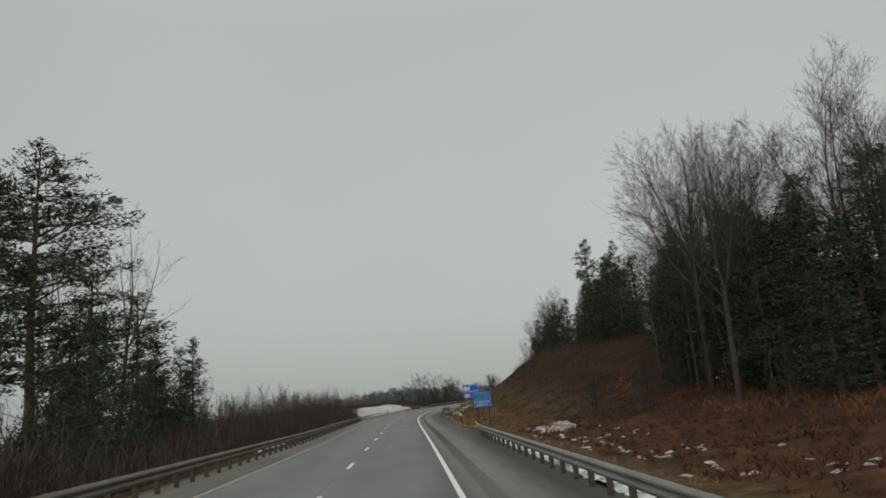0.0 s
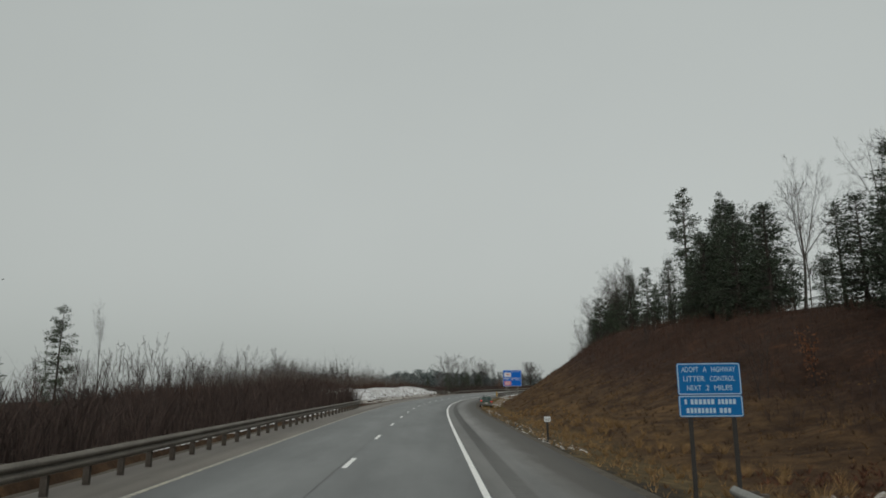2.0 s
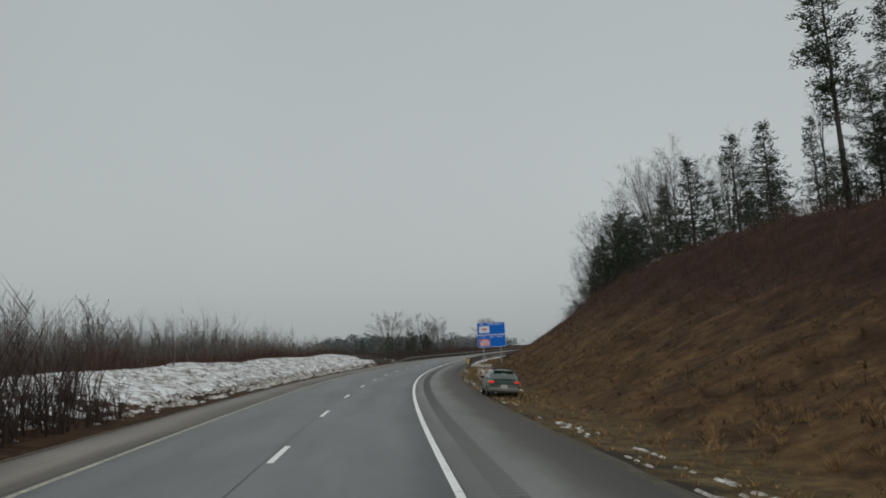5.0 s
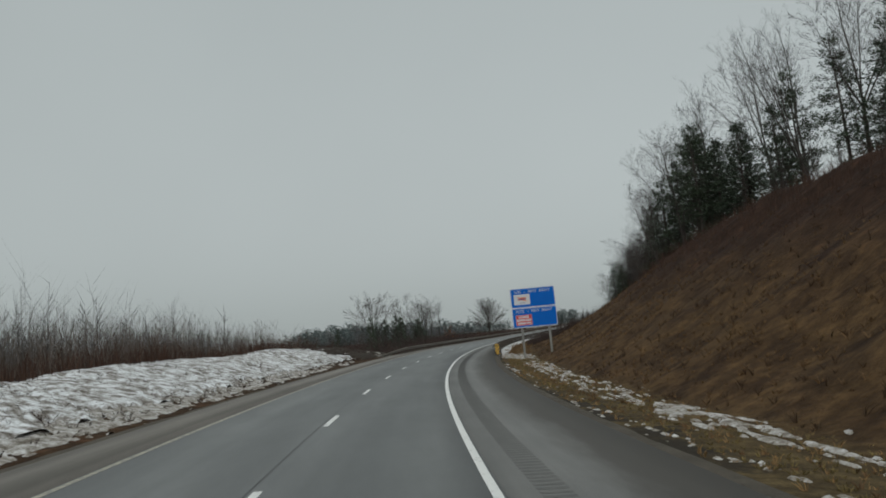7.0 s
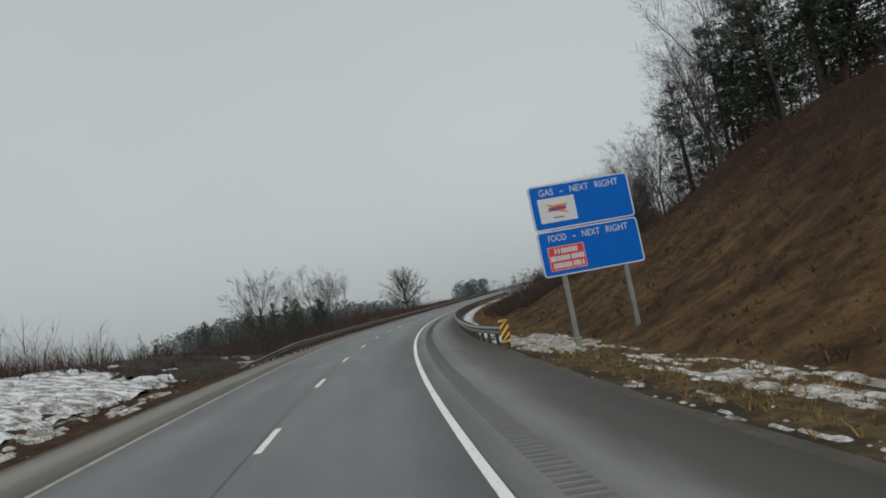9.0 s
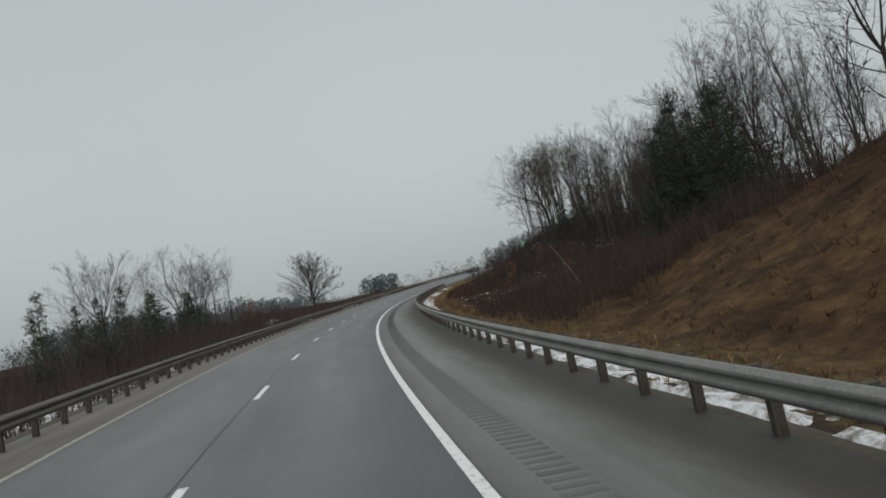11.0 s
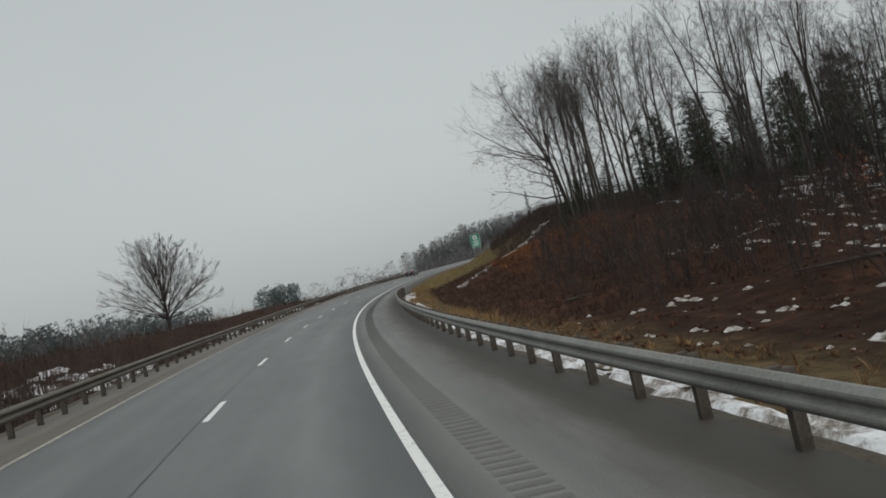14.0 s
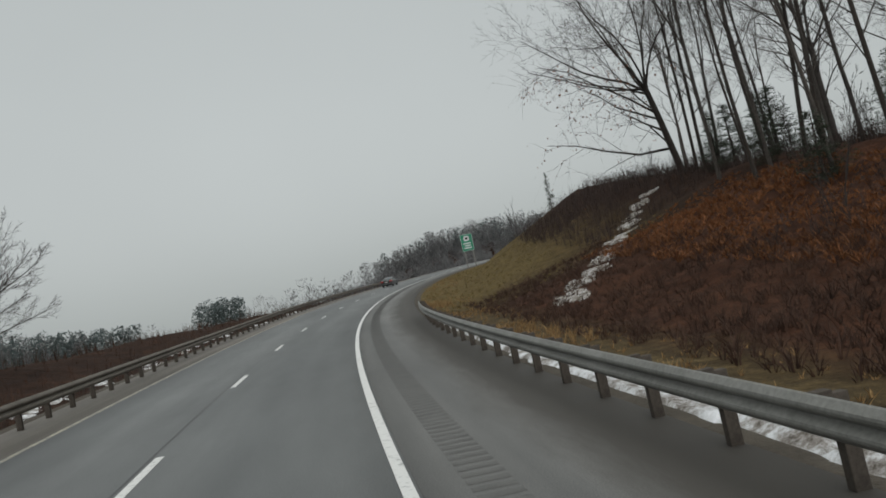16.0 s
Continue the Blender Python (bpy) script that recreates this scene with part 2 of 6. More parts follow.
def asphalt(name, dark, light, rough, streak, dirt=None):
    """Worn asphalt; its plan coordinates are metres along and across the road."""
    m, n, l, b = shader(name, rough, 0.0, 0.4)
    uv = n.new("ShaderNodeUVMap")
    uv.uv_map = "plan"
    lanes = noise_node(n, l, 1.0, 3, uv.outputs["UV"], 0.5, (0.02, streak, 1))
    stain = noise_node(n, l, 1.0, 6, uv.outputs["UV"], 0.65, (0.12, 0.5, 1))
    grit = noise_node(n, l, 45.0, 2, uv.outputs["UV"])
    r = ramp_node(n, [(0.32, dark), (0.68, light)])
    l.new(lanes.outputs["Fac"], r.inputs["Fac"])
    r2 = ramp_node(n, [(0.3, (0.78, 0.78, 0.78)), (0.7, (1.14, 1.14, 1.13))])
    l.new(stain.outputs["Fac"], r2.inputs["Fac"])
    r3 = ramp_node(n, [(0.25, (0.7, 0.7, 0.7)), (0.75, (1.3, 1.3, 1.3))])
    l.new(grit.outputs["Fac"], r3.inputs["Fac"])
    c = mix_node(n, l, "MULTIPLY", 1.0, r.outputs["Color"], r2.outputs["Color"])
    c = mix_node(n, l, "MULTIPLY", 1.0, c, r3.outputs["Color"])
    if dirt:                                       # washed soil lies against one edge, ragged
        sep = n.new("ShaderNodeSeparateXYZ")
        l.new(uv.outputs["UV"], sep.inputs[0])
        rag = noise_node(n, l, 1.0, 7, uv.outputs["UV"], 0.7, (0.25, 1.1, 1))
        ad = n.new("ShaderNodeMath")
        ad.operation = "MULTIPLY_ADD"
        ad.inputs[1].default_value = dirt[2]
        l.new(rag.outputs["Fac"], ad.inputs[0])
        l.new(sep.outputs["Y"], ad.inputs[2])
        mr = n.new("ShaderNodeMapRange")
        mr.inputs["From Min"].default_value, mr.inputs["From Max"].default_value = dirt[0], dirt[1]
        mr.inputs["To Max"].default_value = 0.85
        l.new(ad.outputs[0], mr.inputs["Value"])
        c = mix_node(n, l, "MIX", mr.outputs["Result"], c, dirt[3])
    l.new(c, b.inputs["Base Color"])
    bump_to(n, l, b, grit.outputs["Fac"], 0.35, 0.006)
    return m


def worn_paint(name, col, worn, amount):
    m, n, l, b = shader(name, 0.65, 0.0, 0.3)
    tc = n.new("ShaderNodeTexCoord")
    t = noise_node(n, l, 6.0, 8, tc.outputs["Object"], 0.75)
    r = ramp_node(n, [(amount, worn), (amount + 0.12, col)])
    l.new(t.outputs["Fac"], r.inputs["Fac"])
    l.new(r.outputs["Color"], b.inputs["Base Color"])
    return m


def earth():
    """Roadside land: dead grass, leaf litter and bare soil, by plan coordinates and noise."""
    m, n, l, b = shader("winter_ground", 0.95, 0.0, 0.1)
    uv = n.new("ShaderNodeUVMap")
    uv.uv_map = "plan"
    sep = n.new("ShaderNodeSeparateXYZ")
    l.new(uv.outputs["UV"], sep.inputs[0])
    patch = noise_node(n, l, 0.09, 5, uv.outputs["UV"], 0.65)
    tuft = noise_node(n, l, 1.3, 6, uv.outputs["UV"], 0.7)
    fine = noise_node(n, l, 14.0, 3, uv.outputs["UV"], 0.7)
    mid = noise_node(n, l, 0.33, 5, uv.outputs["UV"], 0.7)
    grass = ramp_node(n, [(0.25, (0.021, 0.0122, 0.0068)), (0.5, (0.050, 0.029, 0.0150)), (0.75, (0.105, 0.062, 0.030))])
    litter = ramp_node(n, [(0.25, (0.013, 0.0073, 0.005)), (0.5, (0.030, 0.0158, 0.0104)), (0.75, (0.062, 0.032, 0.019))])
    verge = ramp_node(n, [(0.28, (0.030, 0.022, 0.013)), (0.5, (0.075, 0.054, 0.027)), (0.72, (0.165, 0.122, 0.058))])
    rust = ramp_node(n, [(0.3, (0.040, 0.017, 0.010)), (0.7, (0.125, 0.050, 0.026))])
    l.new(tuft.outputs["Fac"], rust.inputs["Fac"])
    for r in (grass, litter, verge):
        l.new(tuft.outputs["Fac"], r.inputs["Fac"])
    pr = ramp_node(n, [(0.42, (0, 0, 0)), (0.58, (1, 1, 1))])
    l.new(patch.outputs["Fac"], pr.inputs["Fac"])
    up = n.new("ShaderNodeMapRange")               # litter gains up the bank and across the valley
    up.inputs["From Min"].default_value, up.inputs["From Max"].default_value = 11.0, 22.0
    l.new(sep.outputs["Y"], up.inputs["Value"])
    dn = n.new("ShaderNodeMapRange")
    dn.inputs["From Min"].default_value, dn.inputs["From Max"].default_value = -12.0, -20.0
    l.new(sep.outputs["Y"], dn.inputs["Value"])
    mx = n.new("ShaderNodeMath")
    mx.operation = "MAXIMUM"
    l.new(up.outputs["Result"], mx.inputs[0])
    wd = n.new("ShaderNodeMapRange")               # woodland floor
    wd.inputs["From Min"].default_value, wd.inputs["From Max"].default_value = 280.0, 292.0
    l.new(sep.outputs["X"], wd.inputs["Value"])
    m2 = n.new("ShaderNodeMath")
    m2.operation = "MAXIMUM"
    l.new(dn.outputs["Result"], m2.inputs[0])
    l.new(wd.outputs["Result"], m2.inputs[1])
    l.new(m2.outputs[0], mx.inputs[1])
    f = n.new("ShaderNodeMath")
    f.operation = "MULTIPLY_ADD"
    f.inputs[1].default_value = 0.45
    l.new(pr.outputs["Color"], f.inputs[0])
    l.new(mx.outputs[0], f.inputs[2])
    f.use_clamp = True
    c = mix_node(n, l, "MIX", f.outputs[0], grass.outputs["Color"], litter.outputs["Color"])
    rp = ramp_node(n, [(0.58, (0, 0, 0)), (0.70, (0.4, 0.4, 0.4))])
    l.new(mid.outputs["Fac"], rp.inputs["Fac"])
    c = mix_node(n, l, "MIX", rp.outputs["Color"], c, rust.outputs["Color"])

    def fade(sock, a, b_, top=1.0):
        q = n.new("ShaderNodeMapRange")
        q.interpolation_type = "SMOOTHSTEP"
        q.inputs["From Min"].default_value, q.inputs["From Max"].default_value, q.inputs["To Max"].default_value = a, b_, top
        l.new(sock, q.inputs["Value"])
        return q.outputs["Result"]

    def times(a, b_, kind="MULTIPLY"):
        q = n.new("ShaderNodeMath")
        q.operation = kind
        l.new(a, q.inputs[0])
        l.new(b_, q.inputs[1])
        return q.outputs[0]

    ragged = n.new("ShaderNodeMath")               # plan place along the road with a wandering edge
    ragged.operation = "MULTIPLY_ADD"
    ragged.inputs[1].default_value = 30.0
    l.new(patch.outputs["Fac"], ragged.inputs[0])
    l.new(sep.outputs["X"], ragged.inputs[2])
    across = n.new("ShaderNodeMath")
    across.operation = "MULTIPLY_ADD"
    across.inputs[1].default_value = 9.0
    l.new(mid.outputs["Fac"], across.inputs[0])
    l.new(sep.outputs["Y"], across.inputs[2])
    gold = ramp_node(n, [(0.3, (0.048, 0.028, 0.0135)), (0.7, (0.125, 0.075, 0.033))])      # cured grass on the lower bank
    l.new(tuft.outputs["Fac"], gold.inputs["Fac"])
    g = times(times(fade(ragged.outputs[0], 70, 105), fade(ragged.outputs[0], 312, 290)), times(fade(across.outputs[0], 7, 11), fade(across.outputs[0], 27, 17)))
    gp = ramp_node(n, [(0.36, (0.0, 0.0, 0.0)), (0.60, (0.85, 0.85, 0.85))])
    l.new(mid.outputs["Fac"], gp.inputs["Fac"])
    c = mix_node(n, l, "MIX", times(g, gp.outputs["Color"]), c, gold.outputs["Color"])
    red = times(fade(ragged.outputs[0], 88, 62), fade(across.outputs[0], 9, 13), "MULTIPLY")      # beech and bracken litter
    red2 = times(times(fade(ragged.outputs[0], 338, 362), fade(ragged.outputs[0], 414, 400)), fade(across.outputs[0], 10, 13))
    both = n.new("ShaderNodeMath")
    both.operation = "MAXIMUM"
    l.new(red, both.inputs[0])
    l.new(red2, both.inputs[1])
    half = n.new("ShaderNodeMath")
    half.operation = "MULTIPLY"
    half.inputs[1].default_value = 0.45
    l.new(both.outputs[0], half.inputs[0])
    c = mix_node(n, l, "MIX", half.outputs[0], c, rust.outputs["Color"])
    mr2 = ramp_node(n, [(0.32, (0.62, 0.62, 0.63)), (0.5, (0.95, 0.95, 0.95)), (0.68, (1.3, 1.31, 1.27))])
    l.new(mid.outputs["Fac"], mr2.inputs["Fac"])
    c = mix_node(n, l, "MULTIPLY", 1.0, c, mr2.outputs["Color"])
    vr = n.new("ShaderNodeMapRange")
    vr.inputs["From Min"].default_value, vr.inputs["From Max"].default_value = 8.5, 6.0
    l.new(sep.outputs["Y"], vr.inputs["Value"])
    v3 = n.new("ShaderNodeMath")
    v3.operation = "GREATER_THAN"
    v3.inputs[1].default_value = 0.0
    l.new(sep.outputs["Y"], v3.inputs[0])
    v4 = n.new("ShaderNodeMath")
    v4.operation = "MULTIPLY"
    l.new(vr.outputs["Result"], v4.inputs[0])
    l.new(v3.outputs[0], v4.inputs[1])
    c = mix_node(n, l, "MIX", v4.outputs[0], c, verge.outputs["Color"])
    bare = times(fade(across.outputs[0], 9.6, 8.2), v3.outputs[0])                                     # trodden soil beside the pavement
    c = mix_node(n, l, "MIX", bare, c, (0.034, 0.028, 0.021))
    green = ramp_node(n, [(0.3, (0.072, 0.052, 0.020)), (0.7, (0.180, 0.132, 0.052))])      # mown knoll farther along
    l.new(tuft.outputs["Fac"], green.inputs["Fac"])
    wob = n.new("ShaderNodeMath")
    wob.operation = "MULTIPLY_ADD"
    wob.inputs[1].default_value = 14.0
    l.new(patch.outputs["Fac"], wob.inputs[0])
    l.new(sep.outputs["X"], wob.inputs[2])
    kn = n.new("ShaderNodeMapRange")
    kn.inputs["From Min"].default_value, kn.inputs["From Max"].default_value = 398.0, 412.0
    kn.inputs["To Max"].default_value = 0.85
    l.new(wob.outputs[0], kn.inputs["Value"])
    kr = n.new("ShaderNodeMapRange")
    kr.inputs["From Min"].default_value, kr.inputs["From Max"].default_value = 22.0, 13.0
    l.new(sep.outputs["Y"], kr.inputs["Value"])
    kl = n.new("ShaderNodeMath")
    kl.operation = "GREATER_THAN"
    kl.inputs[1].default_value = 3.0
    l.new(sep.outputs["Y"], kl.inputs[0])
    k1 = n.new("ShaderNodeMath")
    k1.operation = "MULTIPLY"
    l.new(kn.outputs["Result"], k1.inputs[0])
    l.new(kr.outputs["Result"], k1.inputs[1])
    k2 = n.new("ShaderNodeMath")
    k2.operation = "MULTIPLY"
    l.new(k1.outputs[0], k2.inputs[0])
    l.new(kl.outputs[0], k2.inputs[1])
    c = mix_node(n, l, "MIX", k2.outputs[0], c, green.outputs["Color"])
    fr = ramp_node(n, [(0.2, (0.6, 0.6, 0.6)), (0.8, (1.4, 1.4, 1.4))])
    l.new(fine.outputs["Fac"], fr.inputs["Fac"])
    c = mix_node(n, l, "MULTIPLY", 1.0, c, fr.outputs["Color"])
    l.new(c, b.inputs["Base Color"])
    bump_to(n, l, b, tuft.outputs["Fac"], 0.9, 0.25)
    return m


def snow_cover():
    m, n, l, b = shader("old_snow", 0.75, 0.0, 0.3)
    tc = n.new("ShaderNodeTexCoord")
    t = noise_node(n, l, 1.5, 8, tc.outputs["Object"], 0.78)
    r = ramp_node(n, [(0.38, (0.075, 0.060, 0.045)), (0.46, (0.27, 0.25, 0.23)), (0.54, (0.60, 0.61, 0.62)), (0.66, (0.80, 0.81, 0.83))])
    l.new(t.outputs["Fac"], r.inputs["Fac"])
    l.new(r.outputs["Color"], b.inputs["Base Color"])
    t2 = noise_node(n, l, 5.0, 5, tc.outputs["Object"])
    bump_to(n, l, b, t2.outputs["Fac"], 0.8, 0.08)
    return m


def slush():
    m, n, l, b = shader("dirty_thawing_snow", 0.7, 0.0, 0.3)
    tc = n.new("ShaderNodeTexCoord")
    t = noise_node(n, l, 2.2, 8, tc.outputs["Object"], 0.8)
    r = ramp_node(n, [(0.40, (0.09, 0.072, 0.05)), (0.49, (0.28, 0.255, 0.225)), (0.60, (0.54, 0.53, 0.52)), (0.72, (0.74, 0.74, 0.75))])
    l.new(t.outputs["Fac"], r.inputs["Fac"])
    l.new(r.outputs["Color"], b.inputs["Base Color"])
    bump_to(n, l, b, t.outputs["Fac"], 0.7, 0.06)
    return m


def glassy(name, tint, rough=0.03):
    m, n, l, b = shader(name, rough, 0.0, 0.5)
    b.inputs["Base Color"].default_value = (*tint, 1)
    return m


M_LANE = asphalt("lane_asphalt", (0.095, 0.100, 0.100), (0.140, 0.145, 0.144), 0.62, 0.55)
M_SHOULDER = asphalt("shoulder_asphalt", (0.112, 0.112, 0.108), (0.165, 0.163, 0.156), 0.72, 1.1, (2.35, 3.2, 1.5, (0.040, 0.034, 0.027)))
M_LSHOULDER = asphalt("gritty_shoulder", (0.105, 0.096, 0.084), (0.185, 0.170, 0.150), 0.85, 1.2)
M_TAR = mottled("joint_tar", (0.03, 0.03, 0.03), (0.06, 0.06, 0.06), 2, 30, 0.5)
M_GROOVE = mottled("milled_asphalt", (0.090, 0.090, 0.086), (0.15, 0.148, 0.14), 2, 30, 0.85)
M_GRAVEL = mottled("verge_gravel", (0.038, 0.032, 0.025), (0.105, 0.090, 0.070), 1.2, 16, 0.95, bump=0.9, dist=0.05)
M_SOIL = mottled("bare_soil", (0.014, 0.010, 0.0065), (0.045, 0.033, 0.021), 0.9, 12, 0.95, bump=0.9, dist=0.06)
M_SAND = mottled("pale_sand", (0.13, 0.115, 0.095), (0.30, 0.275, 0.24), 1.0, 14, 0.95, bump=0.6, dist=0.04)
M_WHITE = worn_paint("white_marking", (0.66, 0.66, 0.64), (0.26, 0.26, 0.255), 0.33)
M_YELLOW = worn_paint("yellow_marking", (0.40, 0.37, 0.29), (0.20, 0.195, 0.175), 0.45)
M_EARTH = earth()
M_SNOW = snow_cover()
M_SLUSH = slush()
M_STEEL = mottled("galvanised_steel", (0.13, 0.128, 0.115), (0.27, 0.268, 0.25), 1.2, 18, 0.6, 0.35, 0.4, 0.2, 0.004)
M_RUSTRAIL = mottled("weathered_steel", (0.085, 0.075, 0.062), (0.19, 0.172, 0.148), 0.8, 20, 0.7, 0.3, 0.3, 0.2, 0.004)
M_POST = mottled("post_steel", (0.040, 0.034, 0.029), (0.105, 0.090, 0.076), 3, 25, 0.85, 0.0, 0.15)
M_POSTDK = mottled("dark_post_steel", (0.016, 0.015, 0.014), (0.038, 0.035, 0.032), 3, 25, 0.8)
M_BARK = mottled("grey_bark", (0.032, 0.028, 0.025), (0.090, 0.079, 0.070), 2.0, 14, 0.95, bump=0.8, dist=0.03, vary=0.25)
M_PALEBARK = mottled("weathered_pale_wood", (0.08, 0.072, 0.063), (0.17, 0.155, 0.138), 2.0, 14, 0.95, bump=0.5, dist=0.01)
M_BARKDK = mottled("dark_bark", (0.026, 0.022, 0.019), (0.068, 0.057, 0.048), 2.0, 14, 0.95, bump=0.8, dist=0.03, vary=0.2)
# twigs and dark needles slightly lightened, a veil of mist put into their colour
M_TWIG = mottled("bare_twigs", (0.026, 0.021, 0.019), (0.066, 0.055, 0.050), 0.6, 9, 0.95, bump=0, vary=0.25)
M_NEEDLE = mottled("dark_needles", (0.015, 0.023, 0.0135), (0.047, 0.065, 0.039), 0.5, 6, 0.8, bump=0, vary=0.4, island=True)
M_PINE = mottled("pine_needles", (0.020, 0.030, 0.017), (0.058, 0.078, 0.045), 0.5, 6, 0.8, bump=0, vary=0.4, island=True)
M_OAKLEAF = mottled("dead_oak_leaves", (0.09, 0.035, 0.018), (0.22, 0.095, 0.045), 0.5, 6, 0.85, bump=0, vary=0.4, island=True)
M_BRUSH = mottled("bare_brush", (0.026, 0.018, 0.016), (0.072, 0.050, 0.042), 0.25, 3, 0.95, bump=0, vary=0.35, island=True)
M_REDBRUSH = mottled("red_brown_brush", (0.030, 0.0170, 0.0125), (0.084, 0.046, 0.031), 0.2, 3, 0.95, bump=0, vary=0.4, island=True)
M_STALK = mottled("dry_weed_stalks", (0.062, 0.050, 0.043), (0.150, 0.128, 0.110), 0.4, 4, 0.95, bump=0, vary=0.35, island=True)
M_BRACKEN = mottled("dead_bracken", (0.085, 0.034, 0.014), (0.225, 0.092, 0.036), 0.3, 4, 0.95, bump=0, vary=0.4, island=True)
M_LITTER = mottled("rust_leaf_litter", (0.034, 0.015, 0.009), (0.110, 0.046, 0.025), 0.3, 4, 0.95, bump=0, vary=0.45, island=True)
M_POLE = mottled("grey_sapling_bark", (0.045, 0.042, 0.040), (0.115, 0.107, 0.102), 0.4, 4, 0.95, bump=0, vary=0.3, island=True)
M_STRAW = mottled("straw_blades", (0.125, 0.075, 0.032), (0.30, 0.19, 0.085), 0.35, 4, 0.95, bump=0, vary=0.4, island=True)
M_TAN = mottled("dead_grass_blades", (0.070, 0.040, 0.019), (0.175, 0.104, 0.050), 0.35, 4, 0.95, bump=0, vary=0.4, island=True)
M_OCHRE = mottled("brown_grass_blades", (0.030, 0.0172, 0.0096), (0.082, 0.047, 0.024), 0.3, 4, 0.95, bump=0, vary=0.4, island=True)
M_GREENGRASS = mottled("olive_grass_blades", (0.088, 0.066, 0.026), (0.20, 0.150, 0.060), 0.3, 4, 0.95, bump=0, vary=0.35, island=True)
# bark of the far trees, paled to grey so its colour carries the haze
M_HAZEWOOD = mottled("hazed_woods_bark", (0.095, 0.096, 0.099), (0.170, 0.168, 0.168), 0.02, 0.4, 0.95, bump=0, vary=0.12, island=True)
# far needles, lightened and blued: distance haze painted into the base colour
M_HAZEPINE = mottled("hazed_conifer_needles", (0.052, 0.070, 0.070), (0.098, 0.120, 0.116), 0.02, 0.4, 0.95, bump=0, vary=0.12, island=True)
M_BLUE = plain("sign_blue", (0.003, 0.112, 0.47), 0.45, 0.0, 0.12)
M_LTBLUE = plain("faded_sign_blue", (0.004, 0.112, 0.30), 0.5, 0.0, 0.12)
M_SIGNWHITE = plain("sign_white", (0.56, 0.58, 0.59), 0.5)
M_SIGNPALE = plain("weathered_sign_lettering", (0.34, 0.47, 0.58), 0.6)
M_SIGNRED = plain("sign_red", (0.52, 0.035, 0.04), 0.5)
M_ORANGE = plain("sign_orange", (0.72, 0.20, 0.03), 0.5)
M_VIOLET = plain("sign_violet", (0.16, 0.05, 0.16), 0.5)
M_GREEN = plain("sign_green", (0.01, 0.22, 0.12), 0.45)
M_SIGNBACK = plain("sign_aluminium", (0.45, 0.46, 0.46), 0.45, 0.6)
M_MARKYELLOW = plain("marker_yellow", (0.75, 0.42, 0.02), 0.45)
M_BLACK = plain("matt_black", (0.015, 0.015, 0.015), 0.5)


# ---------------------------------------------------------------- large structure: ground, road, shoulders
def grid_mesh(name, ss, oo, hfun, mats, closed_under=0.0):
    S, O = np.meshgrid(np.asarray(ss, float), np.asarray(oo, float), indexing="ij")
    P = spot(S, O, hfun(S, O)).reshape(-1, 3)
    n = len(oo)
    i, k = np.meshgrid(np.arange(len(ss) - 1), np.arange(n - 1), indexing="ij")
    a = (i * n + k).ravel()
    F = np.stack([a, a + 1, a + n + 1, a + n], 1)
    UV = np.stack([S.ravel(), O.ravel()], 1)
    if closed_under:
        rim = [(0, 1), (n - 1, -1)]
        V, U, G, base = [P], [UV], [F], len(P)
        for col, sgn in rim:
            Q = P.reshape(len(ss), n, 3)[:, col].copy()
            Q[:, 2] -= closed_under
            top = np.arange(len(ss)) * n + col
            bot = base + np.arange(len(ss))
            q = np.stack([top[:-1], top[1:], bot[1:], bot[:-1]], 1)
            G.append(q if sgn > 0 else q[:, ::-1])
            V.append(Q)
            U.append(UV.reshape(len(ss), n, 2)[:, col])
            base += len(ss)
        P, F, UV = np.concatenate(V), np.concatenate(G), np.concatenate(U)
    return mesh_of(name, P, F, mats, UV, smooth=True)


S_NEAR = np.concatenate([np.arange(-150, 30, 2.0), np.arange(30, 420, 0.9), np.arange(420, 560.1, 2.0)])
S_FAR = np.concatenate([S_NEAR, 560 + np.cumsum(np.linspace(4, 60, 58))])
O_ALL = np.concatenate([[-2500, -1800, -1200, -800, -550, -400, -300, -230, -180, -140, -110, -90, -75, -62, -52, -44, -38, -33],
                        np.arange(-29, -10.2, 1.0), [-9.9, -9.7, -9.5, -6, 0, 3.4, 3.65, 3.85, 4.4, 5.2, 6.1, 7, 8, 9],
                        np.arange(9.8, 30, 0.8), np.arange(30.5, 40, 1.5), [41, 44, 48, 53, 60, 70, 82, 96, 112, 130, 150, 180, 220, 265]])
ground = tagged(part("ground", grid_mesh("ground", S_FAR, O_ALL, land, M_EARTH)),
                "rolling winter roadside of dead brown grass and leaf litter", "ground", kind="structure")
S_ROAD = np.arange(-140, 640.1, 2.0)
road_deck = tagged(part("road", grid_mesh("road", S_ROAD, np.linspace(-7.42, 0.12, 5), lambda s, o: deck(s, o), M_LANE, 0.2)),
                   "worn grey asphalt two-lane highway carriageway", "road", kind="structure")
tagged(part("shoulder_right", grid_mesh("shoulder", S_ROAD, np.linspace(0.123, 3.55, 4), lambda s, o: deck(s, o) - 0.003, M_SHOULDER, 0.25)),
       "pale worn asphalt outer shoulder with tyre streaks", "road shoulder", kind="structure")
tagged(part("shoulder_left", grid_mesh("shoulder", S_ROAD, np.linspace(-9.35, -7.423, 3), lambda s, o: deck(s, o) - 0.003, M_LSHOULDER, 0.25)),
       "narrow gritty asphalt inner shoulder beside the guardrail", "road shoulder", kind="structure")


def verge_h(s, o):
    return deck(s, o) - 0.02 - 0.03 * np.abs(bumps(s * 3, o * 9, 8))


